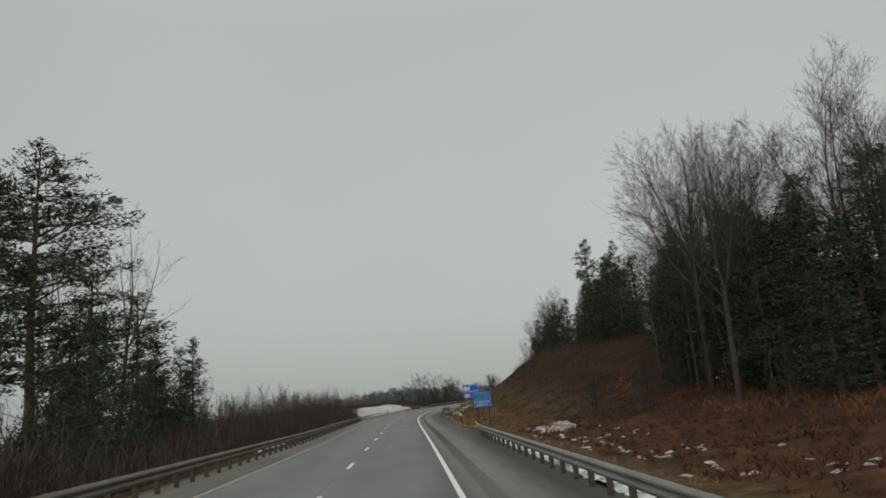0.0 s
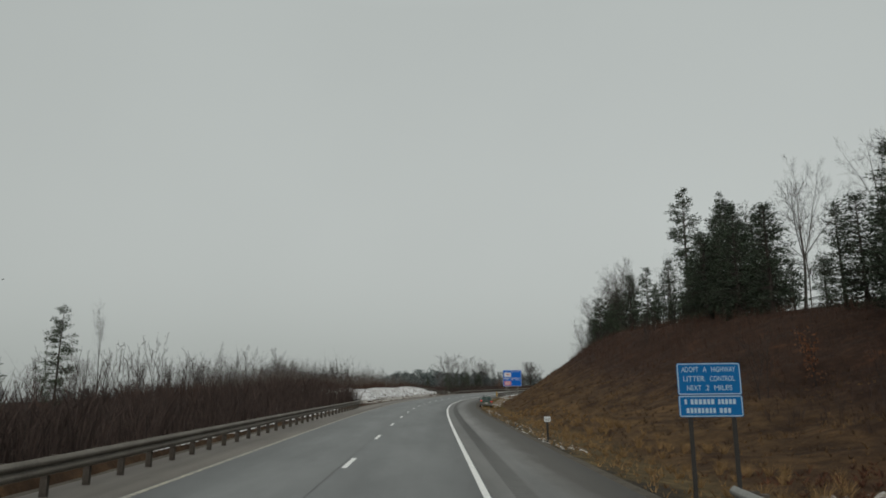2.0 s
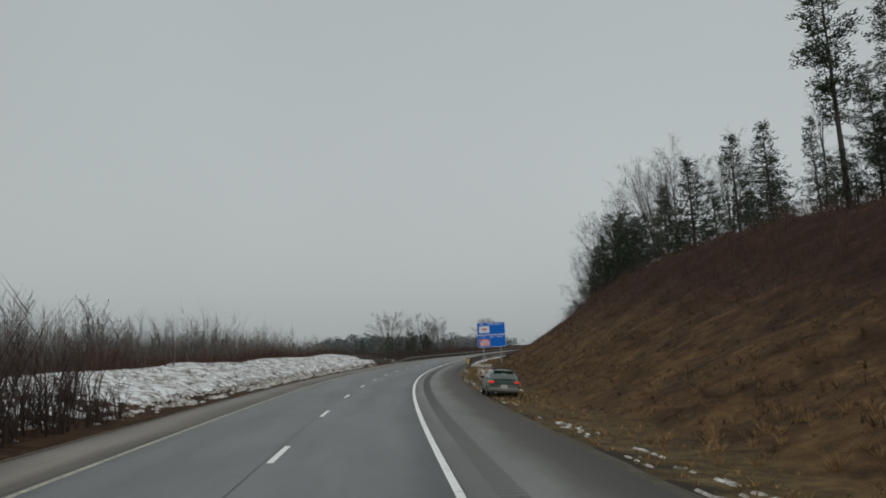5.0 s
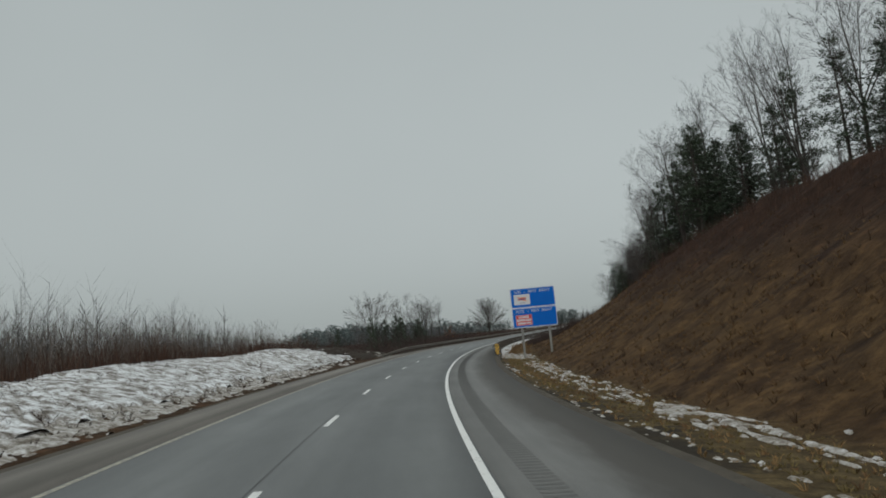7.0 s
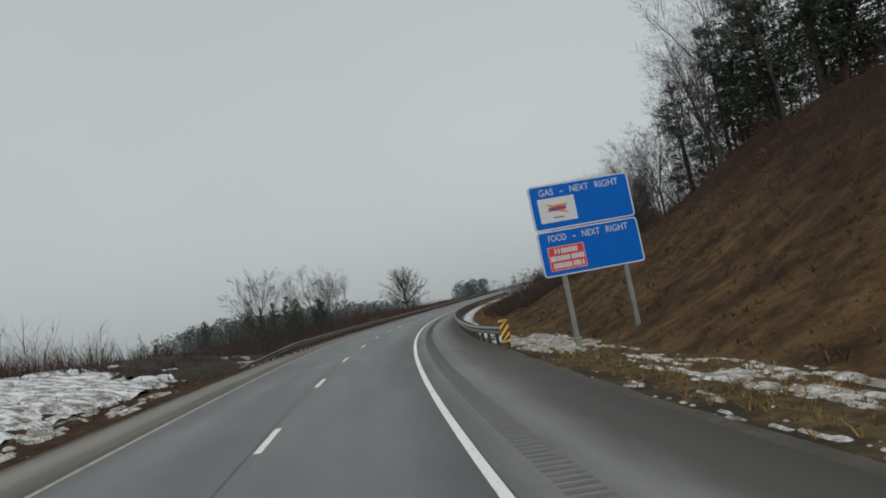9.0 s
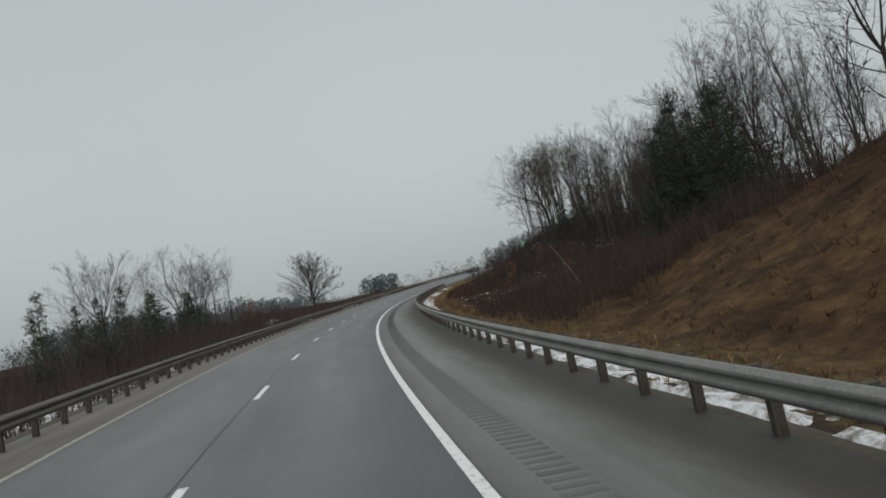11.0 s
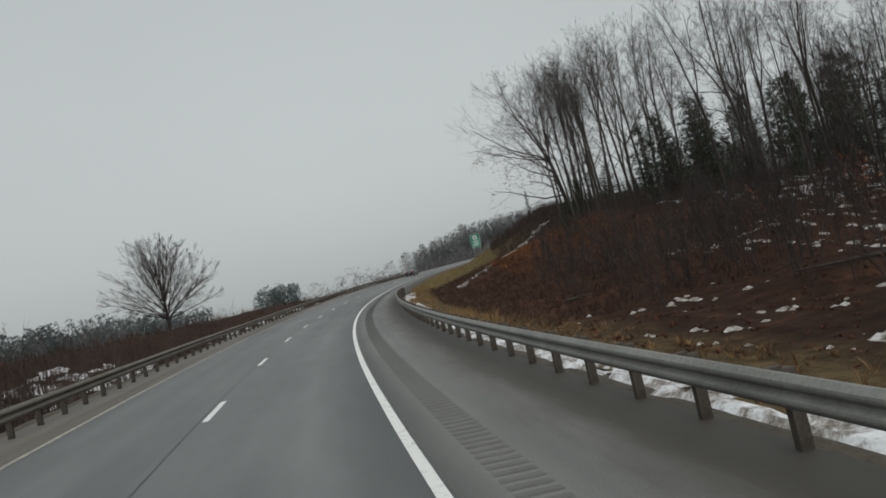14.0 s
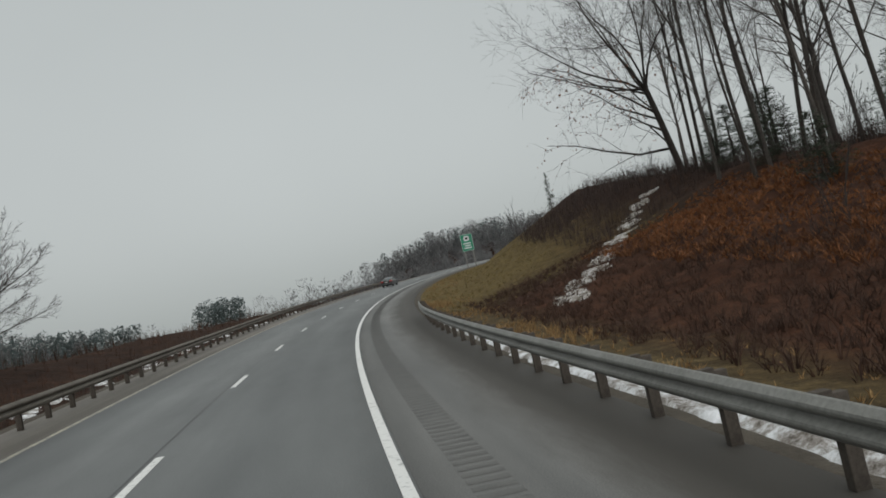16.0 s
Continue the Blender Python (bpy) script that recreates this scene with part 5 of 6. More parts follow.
blades("bank_brush", S, O, RB.uniform(0.8, 2.2, len(S)), 0.015, 5, 0.55, M_BRUSH, "dark tangled thicket below the evergreens", "brush", 30, 3)
S, O = spread(900, 296, 352, 15, 40)
blades("bank_brush", S, O, RB.uniform(0.8, 2.2, len(S)), 0.014, 3, 0.5, M_BRUSH, "scattered dark leafless undergrowth among the trunks", "brush", 22, 3)
S, O = spread(1500, 334, 376, 15, 40)
blades("bank_brush", S, O, RB.uniform(0.7, 2.0, len(S)), 0.015, 4, 0.5, M_BRUSH, "dark leafless undergrowth below the trees on the rise", "brush", 28, 3)
S, O = spread(2400, 364, 394, 13.5, 24)
blades("bracken", S, O, RB.uniform(0.18, 0.42, len(S)), 0.030, 9, 1.3, M_BRACKEN, "orange-brown dead bracken on the knoll", "bracken", 15)
S, O = spread(900, 30, 84, 15, 36)
blades("bank_brush", S, O, RB.uniform(0.6, 1.6, len(S)), 0.014, 4, 0.6, M_BRUSH, "dark leafless undergrowth at the edge of the woods", "brush", 18, 3)
S, O = spread(3200, 14, 70, 7.5, 27)
blades("bracken", S, O, RB.uniform(0.16, 0.40, len(S)), 0.024, 9, 1.4, M_LITTER, "rust-red bracken and beech leaves below the woods", "bracken", 16)
S, O = spread(260, 34, 66, 16, 26)
blades("bracken", S, O, RB.uniform(0.3, 0.8, len(S)), 0.026, 9, 1.5, M_BRACKEN, "orange-brown leaves held on low beech shoots", "bracken", 25)
S, O = spread(2400, 60, 300, 17, 34, 0.8)
blades("bank_brush", S, O, RB.uniform(0.35, 0.9, len(S)), 0.014, 6, 0.9, M_REDBRUSH, "red-brown leafless bramble and bracken on the bank", "brush", 4, 2)
S, O = spread(2600, 286, 350, 6.2, 34, 1.2)
blades("leaf_litter", S, O, RB.uniform(0.08, 0.22, len(S)), 0.03, 8, 1.6, M_LITTER, "brown leaf litter and dead fern on the woodland floor", "leaf litter", 5)
S, O = spread(3600, 332, 398, 6.4, 16)
blades("bank_brush", S, O, RB.uniform(0.22, 0.6, len(S)), 0.014, 8, 1.1, M_REDBRUSH, "matted red-brown bramble on the slope of the knoll", "brush", 6, 1)
S, O = spread(2600, 391, 520, 4.6, 19, 1.2)
blades("knoll_grass", S, O, RB.uniform(0.12, 0.32, len(S)), 0.016, 8, 1.0, M_GREENGRASS, "yellow-green winter grass on the knoll", "grass", 7)
S, O = spread(1100, 330, 404, 4.3, 6.4, 1.3)
keep = bumps(S * 0.8, O, 61) > -0.1
S, O = S[keep], O[keep]
blades("verge_grass", S, O, RB.uniform(0.20, 0.55, len(S)), 0.014, 8, 0.9, M_STRAW, "tall straw-coloured grass behind the guardrail", "grass", 8)
S, O = spread(900, 236, 334, 4.6, 7.4, 1.2)
blades("verge_grass", S, O, RB.uniform(0.15, 0.4, len(S)), 0.015, 7, 0.9, M_TAN, "dull dead grass behind the guardrail", "grass", 26)
S, O = spread(7000, -20, 140, -10.8, -40, 1.4)
blades("roadside_brush", S, O, RB.uniform(1.2, 3.1, len(S)), 0.026, 5, 0.6, M_BRUSH, "dense dark leafless brush below the inner guardrail", "brush", 9, 2)
S, O = spread(4200, 124, 266, -17.3, -36, 1.3)
blades("roadside_brush", S, O, RB.uniform(0.9, 2.2, len(S)), 0.022, 4, 0.45, M_REDBRUSH, "red-brown leafless brush behind the snowbank", "brush", 10, 2)
S, O = spread(4600, 142, 254, -19.5, -38, 1.2)
blades("weed_stalks", S, O, RB.uniform(1.8, 3.4, len(S)), 0.015, 2, 0.14, M_STALK, "pale dry reed stalks with seed heads above the brush", "reeds", 11, 4, 0.8)
S, O = spread(1700, 160, 262, -25, -46)
blades("sapling_thicket", S, O, RB.uniform(3.2, 6.2, len(S)), 0.026, 2, 0.10, M_POLE, "grey thicket of slender leafless saplings behind the snowbank", "saplings", 27, 12, 0.30)
S, O = spread(3600, 255, 372, -11.2, -40, 1.1)
blades("roadside_brush", S, O, RB.uniform(0.8, 2.8, len(S)), 0.021, 4, 0.45, M_BRUSH, "dense dark leafless brush below the inner guardrail", "brush", 12, 2)
S, O = spread(1500, 312, 352, -15, -38)
blades("roadside_brush", S, O, RB.uniform(2.2, 4.8, len(S)), 0.022, 5, 0.40, M_BRUSH, "tall dark leafless brush around the roadside trees", "brush", 29, 4)
S, O = spread(3000, 360, 520, -12.0, -60, 1.1)
blades("roadside_brush", S, O, RB.uniform(0.5, 1.5, len(S)), 0.018, 4, 0.4, M_REDBRUSH, "red-brown leafless brush across the field", "brush", 13, 2)


# ---------------------------------------------------------------- far woods
def far_woods(name, seed, places, mat, label):
    """Many small trees, one stuff object. places: rows of x, y, z, height, width, evergreen."""
    r = np.random.RandomState(seed)
    V, F = [], []
    for x, y, z, h, w, green in places:
        c = np.array((x, y, z))
        tube_into(V, F, c, c + UPV * h * 0.55, 0.16, 0.08, 3)
        for k in range(84):
            f = 0.04 + 0.96 * r.rand()
            rad = w * math.sqrt(r.rand()) * (min(1.0, 1.25 * (1.06 - f) ** 0.55) if green else math.sin(0.5 + f * 2.35))
            an = r.uniform(0, 6.283)
            q = c + np.array((math.cos(an) * rad, math.sin(an) * rad, h * f))
            if green:
                a, b_ = unit(r.normal(0, 1, 3)) * r.uniform(0.4, 0.8), unit(r.normal(0, 1, 3)) * r.uniform(0.32, 0.58)
            else:
                a, b_ = unit(np.array((math.cos(an), math.sin(an), 0.0)) * 0.7 + r.normal(0, 0.4, 3) + UPV) * r.uniform(0.5, 1.2), unit(r.normal(0, 1, 3)) * 0.13
            n0 = len(V)
            V.extend([q - a * 0.5 - b_, q - a * 0.5 + b_, q + a])
            F.append((n0, n0 + 1, n0 + 2))
    return tagged(part(name, mesh_of(name, V, F, mat)), label, "woods", kind="stuff")


def wood_rows(r, n, s0, s1, o0, o1, h0, h1, green):
    rows = []
    for k in range(n):
        s, o = r.uniform(s0, s1), r.uniform(o0, o1)
        x, y, z = spot(s, o, float(land(s, o)) - 0.5)
        h = r.uniform(h0, h1) * (0.86 + 0.2 * float(bumps(s * 0.35, o * 0.35, 77)))
        rows.append((x, y, z, h, h * r.uniform(0.26, 0.42), green))
    return rows


RF = np.random.RandomState(23)
far_woods("far_woods", 61, wood_rows(RF, 260, 490, 598, -255, -180, 10, 13, False), M_HAZEWOOD, "leafless woods in the distance, grey with painted-in haze")
far_woods("far_woods", 62, wood_rows(RF, 420, 490, 598, -255, -185, 11, 14, True), M_HAZEPINE, "conifers along the valley, blue-green with painted-in haze")
far_woods("far_woods", 63, wood_rows(RF, 240, 150, 300, -150, -85, 4, 6.5, False), M_HAZEWOOD, "leafless woods across the valley, grey with painted-in haze")
far_woods("far_woods", 68, wood_rows(RF, 60, 180, 290, -150, -100, 4, 6.5, True), M_HAZEPINE, "dark conifers across the valley")
far_woods("far_woods", 64, wood_rows(RF, 460, 656, 715, -124, -14, 9, 13, False), M_HAZEWOOD, "leafless woods on the far hillside")
far_woods("far_woods", 69, wood_rows(RF, 300, 610, 720, -14, 60, 13, 18, False), M_HAZEWOOD, "leafless woods on the ridge behind the highway")
far_woods("far_woods", 70, wood_rows(RF, 240, 555, 640, -86, -24, 4, 8, False), M_HAZEWOOD, "low leafless scrub along the far field edge")
far_woods("far_woods", 72, wood_rows(RF, 30, 585, 632, -116, -76, 11, 15, False), M_HAZEWOOD, "row of leafless trees along the far field edge")
far_woods("far_woods", 71, wood_rows(RF, 260, 640, 670, -112, -14, 4, 7, False), M_HAZEWOOD, "leafless scrub on the slope of the far ridge")
far_woods("far_woods", 65, wood_rows(RF, 50, 660, 715, -118, -20, 9, 13, True), M_HAZEPINE, "scattered conifers on the far hillside")
clump = []
for k in range(60):
    x, y = 171 + RF.uniform(-13, 13), 792 + RF.uniform(-14, 14)
    clump.append((x, y, 34.5, RF.uniform(11, 16), 4.2, True))
far_woods("far_conifers", 66, clump, M_HAZEPINE, "dark clump of far conifers on the skyline")
for s, o, top in ((583, -112, 7.0), (590, -106, 8.5), (597, -98, 7.0), (604, -92, 9.5), (611, -86, 8.0), (618, -76, 8.5), (622, -66, 10.0), (630, -58, 8.0)):
    stand(round_b, s, o, top / 9.5, RF.uniform(0, 6.28))


# ---------------------------------------------------------------- snow and bare soil
def value_noise(x, y, size, seed):
    r = np.random.RandomState(seed)
    g = r.rand(257, 257)
    x, y = np.asarray(x) / size + 57.3, np.asarray(y) / size + 31.7
    i, j = np.floor(x).astype(int), np.floor(y).astype(int)
    f, h = x - i, y - j
    f, h = f * f * (3 - 2 * f), h * h * (3 - 2 * h)
    i, j = i % 256, j % 256
    return (g[i, j] * (1 - f) + g[i + 1, j] * f) * (1 - h) + (g[i, j + 1] * (1 - f) + g[i + 1, j + 1] * f) * h


def snow_sheet(s0, s1, o0, o1, cover, seed, label, along=2.2, across=0.8, step=0.4, deep=0.14, mat=None, name="snow", category="snow", rim=0.12):
    """Patchy snow with ragged rims over the land there. cover: share of the ground that it hides."""
    ss, oo = np.arange(s0, s1, step), np.linspace(o0, o1, max(4, int(abs(o1 - o0) / (step * 0.8)) + 1))
    S, O = np.meshgrid(ss, oo, indexing="ij")
    n = 0.42 * value_noise(S / along, O / across, 1.0, seed) + 0.30 * value_noise(S / along, O / across, 0.43, seed + 1) + 0.28 * value_noise(S / along, O / across, 0.19, seed + 2)
    es, eo = np.minimum(S - s0, s1 - S) / (s1 - s0), np.minimum(np.abs(O - o0), np.abs(o1 - O)) / abs(o1 - o0)
    n = n - 0.30 * np.clip(1 - es / rim, 0, 1) - 0.30 * np.clip(1 - eo / rim, 0, 1)
    lift = np.quantile(n, 1 - cover)
    t = np.clip((n - lift) * 1.3, -0.05, deep) - 0.005
    P = spot(S, O, land(S, O) + t + 0.03).reshape(-1, 3)
    m = len(oo)
    i, k = np.meshgrid(np.arange(len(ss) - 1), np.arange(m - 1), indexing="ij")
    a = (i * m + k).ravel()
    F = np.stack([a, a + 1, a + m + 1, a + m], 1)
    keep = (t.ravel()[F] > -0.02).any(1)
    F = F[keep]
    used, back = np.unique(F, return_inverse=True)
    me = mesh_of(name, P[used], back.reshape(F.shape), mat or M_SNOW, smooth=True)
    return tagged(part(name, me), label, category, kind="stuff")


snow_sheet(134, 244, -11.5, -18.8, 0.78, 100, "old crusted snow on the roadside bank with weeds poking through", 1.6, 0.9, 0.3, 0.15, rim=0.12)
snow_sheet(132, 242, -10.0, -12.6, 0.30, 104, "dirty remains of snow along the inner shoulder", 1.5, 0.28, 0.2, 0.05, M_SLUSH, rim=0.3)
snow_sheet(40, 128, -9.9, -12.5, 0.30, 110, "thin dirty snow under the inner guardrail")
snow_sheet(70, 148, 3.9, 5.6, 0.035, 120, "thin scraps of melting snow along the shoulder", 1.6, 0.20, 0.14, 0.02, M_SLUSH)
snow_sheet(140, 228, 3.9, 5.2, 0.03, 122, "thin streaks of melting snow along the shoulder", 1.2, 0.20, 0.14, 0.02, M_SLUSH)
snow_sheet(150, 236, 5.4, 8.2, 0.16, 126, "streaks of melting snow in the shallow ditch", 1.7, 0.26, 0.14, 0.03, M_SLUSH, rim=0.25)
snow_sheet(226, 242, 4.2, 7.6, 0.50, 130, "melting snow around the sign posts", 2.2, 0.4, 0.14, 0.04, M_SLUSH, rim=0.25)
snow_sheet(236, 396, 3.7, 5.0, 0.56, 140, "band of old snow beneath the guardrail", 2.2, 0.6, 0.25, 0.10)
snow_sheet(-20, 58, 3.75, 5.4, 0.6, 150, "band of old snow beneath the guardrail", 2.4, 0.8, 0.3, 0.12)
snow_sheet(55, 65, 8.0, 12, 0.36, 160, "patch of melting snow at the foot of the bank", 1.2, 0.6, 0.2, 0.10, M_SLUSH)
snow_sheet(10, 60, 6.5, 13, 0.018, 170, "scraps of snow among the leaf litter", 1.5, 0.4, 0.2, 0.05, M_SLUSH)
snow_sheet(40, 80, 24, 34, 0.05, 172, "scraps of snow at the edge of the dark woods", 2.0, 0.6, 0.3, 0.06)
snow_sheet(296, 338, 6.5, 14, 0.012, 176, "scraps of snow among the leaf litter under the trees", 1.0, 0.25, 0.2, 0.05, M_SLUSH)
snow_sheet(312, 350, 15, 36, 0.05, 180, "patches of old snow on the woodland floor", 1.3, 0.3, 0.25, 0.05, M_SLUSH)
snow_sheet(345, 378, 25, 60, 0.15, 186, "old snow behind the trees on the rise", 3.0, 1.4, 0.4, 0.08)
snow_sheet(262, 372, -11.5, -24, 0.34, 190, "patches of old snow in the brush", 2.5, 1.2, 0.45, 0.1)
snow_sheet(372, 470, -10.2, -16, 0.16, 195, "scraps of snow beside the guardrail", 2.5, 1.0, 0.45, 0.08)
for k in range(11):                               # thawing streak that climbs the knoll
    f = k / 10
    s, o = 382 + 24 * f + RB.uniform(-0.8, 0.8), 9.5 + 13.0 * f
    w = 1.9 - 1.0 * f
    snow_sheet(s - w, s + w, o - 0.8, o + 0.8, 0.42, 200 + 3 * k, "thawing snow streak on the grassy knoll", 0.8, 0.4, 0.14, 0.07, M_SLUSH, rim=0.3)
snow_sheet(238, 262, -13.0, -19.0, 0.26, 250, "patches of old snow above the drain", 2.2, 0.7, 0.3, 0.2)
snow_sheet(246.5, 253.5, -9.9, -13.0, 0.55, 256, "pale sandy wash below the drain", 1.6, 0.8, 0.25, 0.06, M_SAND, "sand_wash", "sand")
snow_sheet(236, 258, -10.8, -17.5, 0.8, 240, "bare brown soil around a washed-out drain", 3.0, 1.5, 0.4, 0.3, M_SOIL, "bare_soil", "soil")


S, O = spread(3600, 128, 243, -10.6, -18.4)
blades("snow_weeds", S, O, RB.uniform(0.1, 0.40, len(S)), 0.018, 4, 0.9, M_BRUSH, "dark dead weeds poking through the snow", "weeds", 70, 2)


S, O = spread(900, 238, 264, -11.0, -15)
blades("soil_grass", S, O, RB.uniform(0.1, 0.3, len(S)), 0.016, 6, 1.0, M_OCHRE, "brown dead grass on the soil by the drain", "grass", 72)
S, O = spread(900, 236, 266, -12.0, -19)
blades("soil_weeds", S, O, RB.uniform(0.2, 0.9, len(S)), 0.018, 5, 0.7, M_BRUSH, "dark dead weeds on the bare soil by the drain", "weeds", 71, 2)


def boulder(seed, size, mat, label, s, o):
    r = np.random.RandomState(seed)
    bm = bmesh.new()
    bmesh.ops.create_icosphere(bm, subdivisions=2, radius=size)
    for v in bm.verts:
        v.co *= 1 + r.uniform(-0.2, 0.2)
        v.co.z *= 0.6
    ob = tagged(part("rock", bm_mesh("rock", bm, mat)), label, "rock", "rocks by the drain")
    ob.matrix_basis = Matrix.Translation(spot(s, o, float(land(s, o)) + size * 0.25)) @ Matrix.Rotation(r.uniform(0, 6), 4, "Z")


M_ROCK = mottled("grey_rock", (0.16, 0.15, 0.13), (0.36, 0.34, 0.31), 1.5, 14, 0.95, bump=0.7, dist=0.04)
for k, (s, o, z) in enumerate(((250.5, -11.6, 0.45), (251.6, -12.4, 0.35), (249.4, -12.6, 0.4), (247.9, -13.4, 0.3), (246.5, -11.7, 0.28), (252.8, -11.9, 0.3))):
    boulder(300 + k, z, M_ROCK, "weathered grey rock beside the roadside drain", s, o)
slab = tagged(part("drain_slab", bm_mesh("drain_slab", box_bm(1.5, 2.6, 0.22, (0, 0, 0), 0.04), M_ROCK)), "pale concrete drain slab sunk in the soil", "drain")
slab.matrix_basis = Matrix.Translation(spot(250.0, -10.9, float(land(250.0, -10.9)) + 0.06)) @ Matrix.Rotation(radians(bearing(250)), 4, "Z") @ Matrix.Rotation(radians(10), 4, "Y")


def fallen_log(seed, s, o, length, turn):
    """A bent, tapering branch lying along x."""
    r = np.random.RandomState(seed)
    y, rows = 0.0, []
    for i in range(8):
        y, rad = y + r.normal(0, 0.07), 0.085 - 0.008 * i
        rows.append([(-length / 2 + length * i / 7, y + rad * math.cos(a), rad * math.sin(a)) for a in np.linspace(0, 5.3, 7)])
    V, F = sweep(rows, True)
    F += [tuple(range(7))[::-1], tuple(range(len(V) - 7, len(V)))]
    ob = tagged(part("fallen_log", mesh_of("fallen_log", V, F, M_BARKDK, smooth=True)), "fallen grey branch lying in the leaf litter", "log", "fallen branches in the woods")
    ob.matrix_basis = Matrix.Translation(spot(s, o, float(land(s, o)) + 0.06)) @ Matrix.Rotation(turn, 4, "Z")


lean_V, lean_F = [], []
lean_p = np.array((0.0, 0.0, -0.3))
for lean_d in ((-0.36, 0.05, 0.92), (-0.41, 0.05, 0.90), (-0.46, 0.0, 0.88), (-0.50, 0.02, 0.86)):
    lean_q = lean_p + np.array(lean_d) * 0.85
    lean_r = 0.038 - 0.006 * (lean_q[2] + 0.3)
    tube_into(lean_V, lean_F, lean_p, lean_q, lean_r + 0.008, lean_r, 7)
    lean_p = lean_q
snag = tagged(part("dead_trunk", mesh_of("dead_trunk", lean_V, lean_F, M_PALEBARK, smooth=True)), "pale bare dead trunk leaning at the edge of the woods", "dead tree")
snag.matrix_basis = Matrix.Translation(spot(279.8, 10.9, float(land(279.8, 10.9)))) @ Matrix.Rotation(radians(bearing(279.8)), 4, "Z")
for k in range(7):
    fallen_log(500 + k, RB.uniform(300, 345), RB.uniform(7.5, 17), RB.uniform(2.2, 4.5), RB.uniform(0, 3.14))


# ---------------------------------------------------------------- signs
def letters(text, height, mat, width=None):
    """Raised flat lettering, centred, facing -y, capitals of that height."""
    cu = bpy.data.curves.new("letters", "FONT")
    cu.body, cu.size, cu.align_x, cu.align_y, cu.extrude = text, height / 0.70, "CENTER", "CENTER", 0.002
    ob = bpy.data.objects.new("letters", cu)
    scene.collection.objects.link(ob)
    bpy.context.view_layer.update()
    me = bpy.data.meshes.new_from_object(ob.evaluated_get(bpy.context.evaluated_depsgraph_get()))
    bpy.data.objects.remove(ob)
    xs = [v.co.x for v in me.vertices]
    k = (width / (max(xs) - min(xs))) if width else 1.0
    me.transform(Matrix.Rotation(math.pi / 2, 4, "X") @ Matrix.Diagonal((k, 1, 1, 1)))
    me.materials.clear()
    me.materials.append(mat)
    return me


def word_row(text, height, mat, width, parent, z, y):
    """One line of lettering, a part for each word, fitted to a width."""
    words = text.split(" ")
    space, total = 1.1, sum(len(w) for w in words) + 1.1 * (len(words) - 1)
    x = -width / 2
    for w in words:
        ww = width * len(w) / total
        part("word", letters(w, height, mat, ww * (0.94 if w != "-" else 0.6)), parent, "white capital letters", at=Matrix.Translation((x + ww / 2, y, z)))
        x += ww + width * space / total


def plate(name, w, h, thick, mat, radius=0.08):
    """A sheet with rounded corners in the xz plane, front at y = -thick / 2."""
    pts = []
    for cx, cz, a0 in ((w / 2 - radius, h / 2 - radius, 0), (-w / 2 + radius, h / 2 - radius, 90), (-w / 2 + radius, -h / 2 + radius, 180), (w / 2 - radius, -h / 2 + radius, 270)):
        for k in range(5):
            a = radians(a0 + 22.5 * k)
            pts.append((cx + radius * math.cos(a), cz + radius * math.sin(a)))
    n = len(pts)
    V = [(x, -thick / 2, z) for x, z in pts] + [(x, thick / 2, z) for x, z in pts]
    F = [tuple(range(n)), tuple(range(2 * n - 1, n - 1, -1))] + [(k, k + n, (k + 1) % n + n, (k + 1) % n) for k in range(n)]
    return mesh_of(name, V, F, mat)


def rim(name, w, h, band, y, mat, radius=0.08):
    """A raised border line inside a plate's edge."""
    def ring(w_, h_, r_):
        out = []
        for cx, cz, a0 in ((w_ / 2 - r_, h_ / 2 - r_, 0), (-w_ / 2 + r_, h_ / 2 - r_, 90), (-w_ / 2 + r_, -h_ / 2 + r_, 180), (w_ / 2 - r_, -h_ / 2 + r_, 270)):
            for k in range(5):
                a = radians(a0 + 22.5 * k)
                out.append((cx + r_ * math.cos(a), y, cz + r_ * math.sin(a)))
        return out
    A, B = ring(w, h, radius), ring(w - 2 * band, h - 2 * band, max(radius - band, 0.01))
    n = len(A)
    return mesh_of(name, A + B, [(k, (k + 1) % n, (k + 1) % n + n, k + n) for k in range(n)], mat)


def at_xz(x, z, y=0.0):
    return Matrix.Translation((x, y, z))


def i_post(length):
    bm = box_bm(0.19, 0.014, length, (0, -0.07, length / 2))
    box_bm(0.19, 0.014, length, (0, 0.07, length / 2), bm=bm)
    box_bm(0.012, 0.13, length, (0, 0, length / 2), bm=bm)
    return bm


def sign_base(s, o, turn):
    return Matrix.Translation(spot(s, o, 0.0)) @ Matrix.Rotation(radians(bearing(s) + turn), 4, "Z")


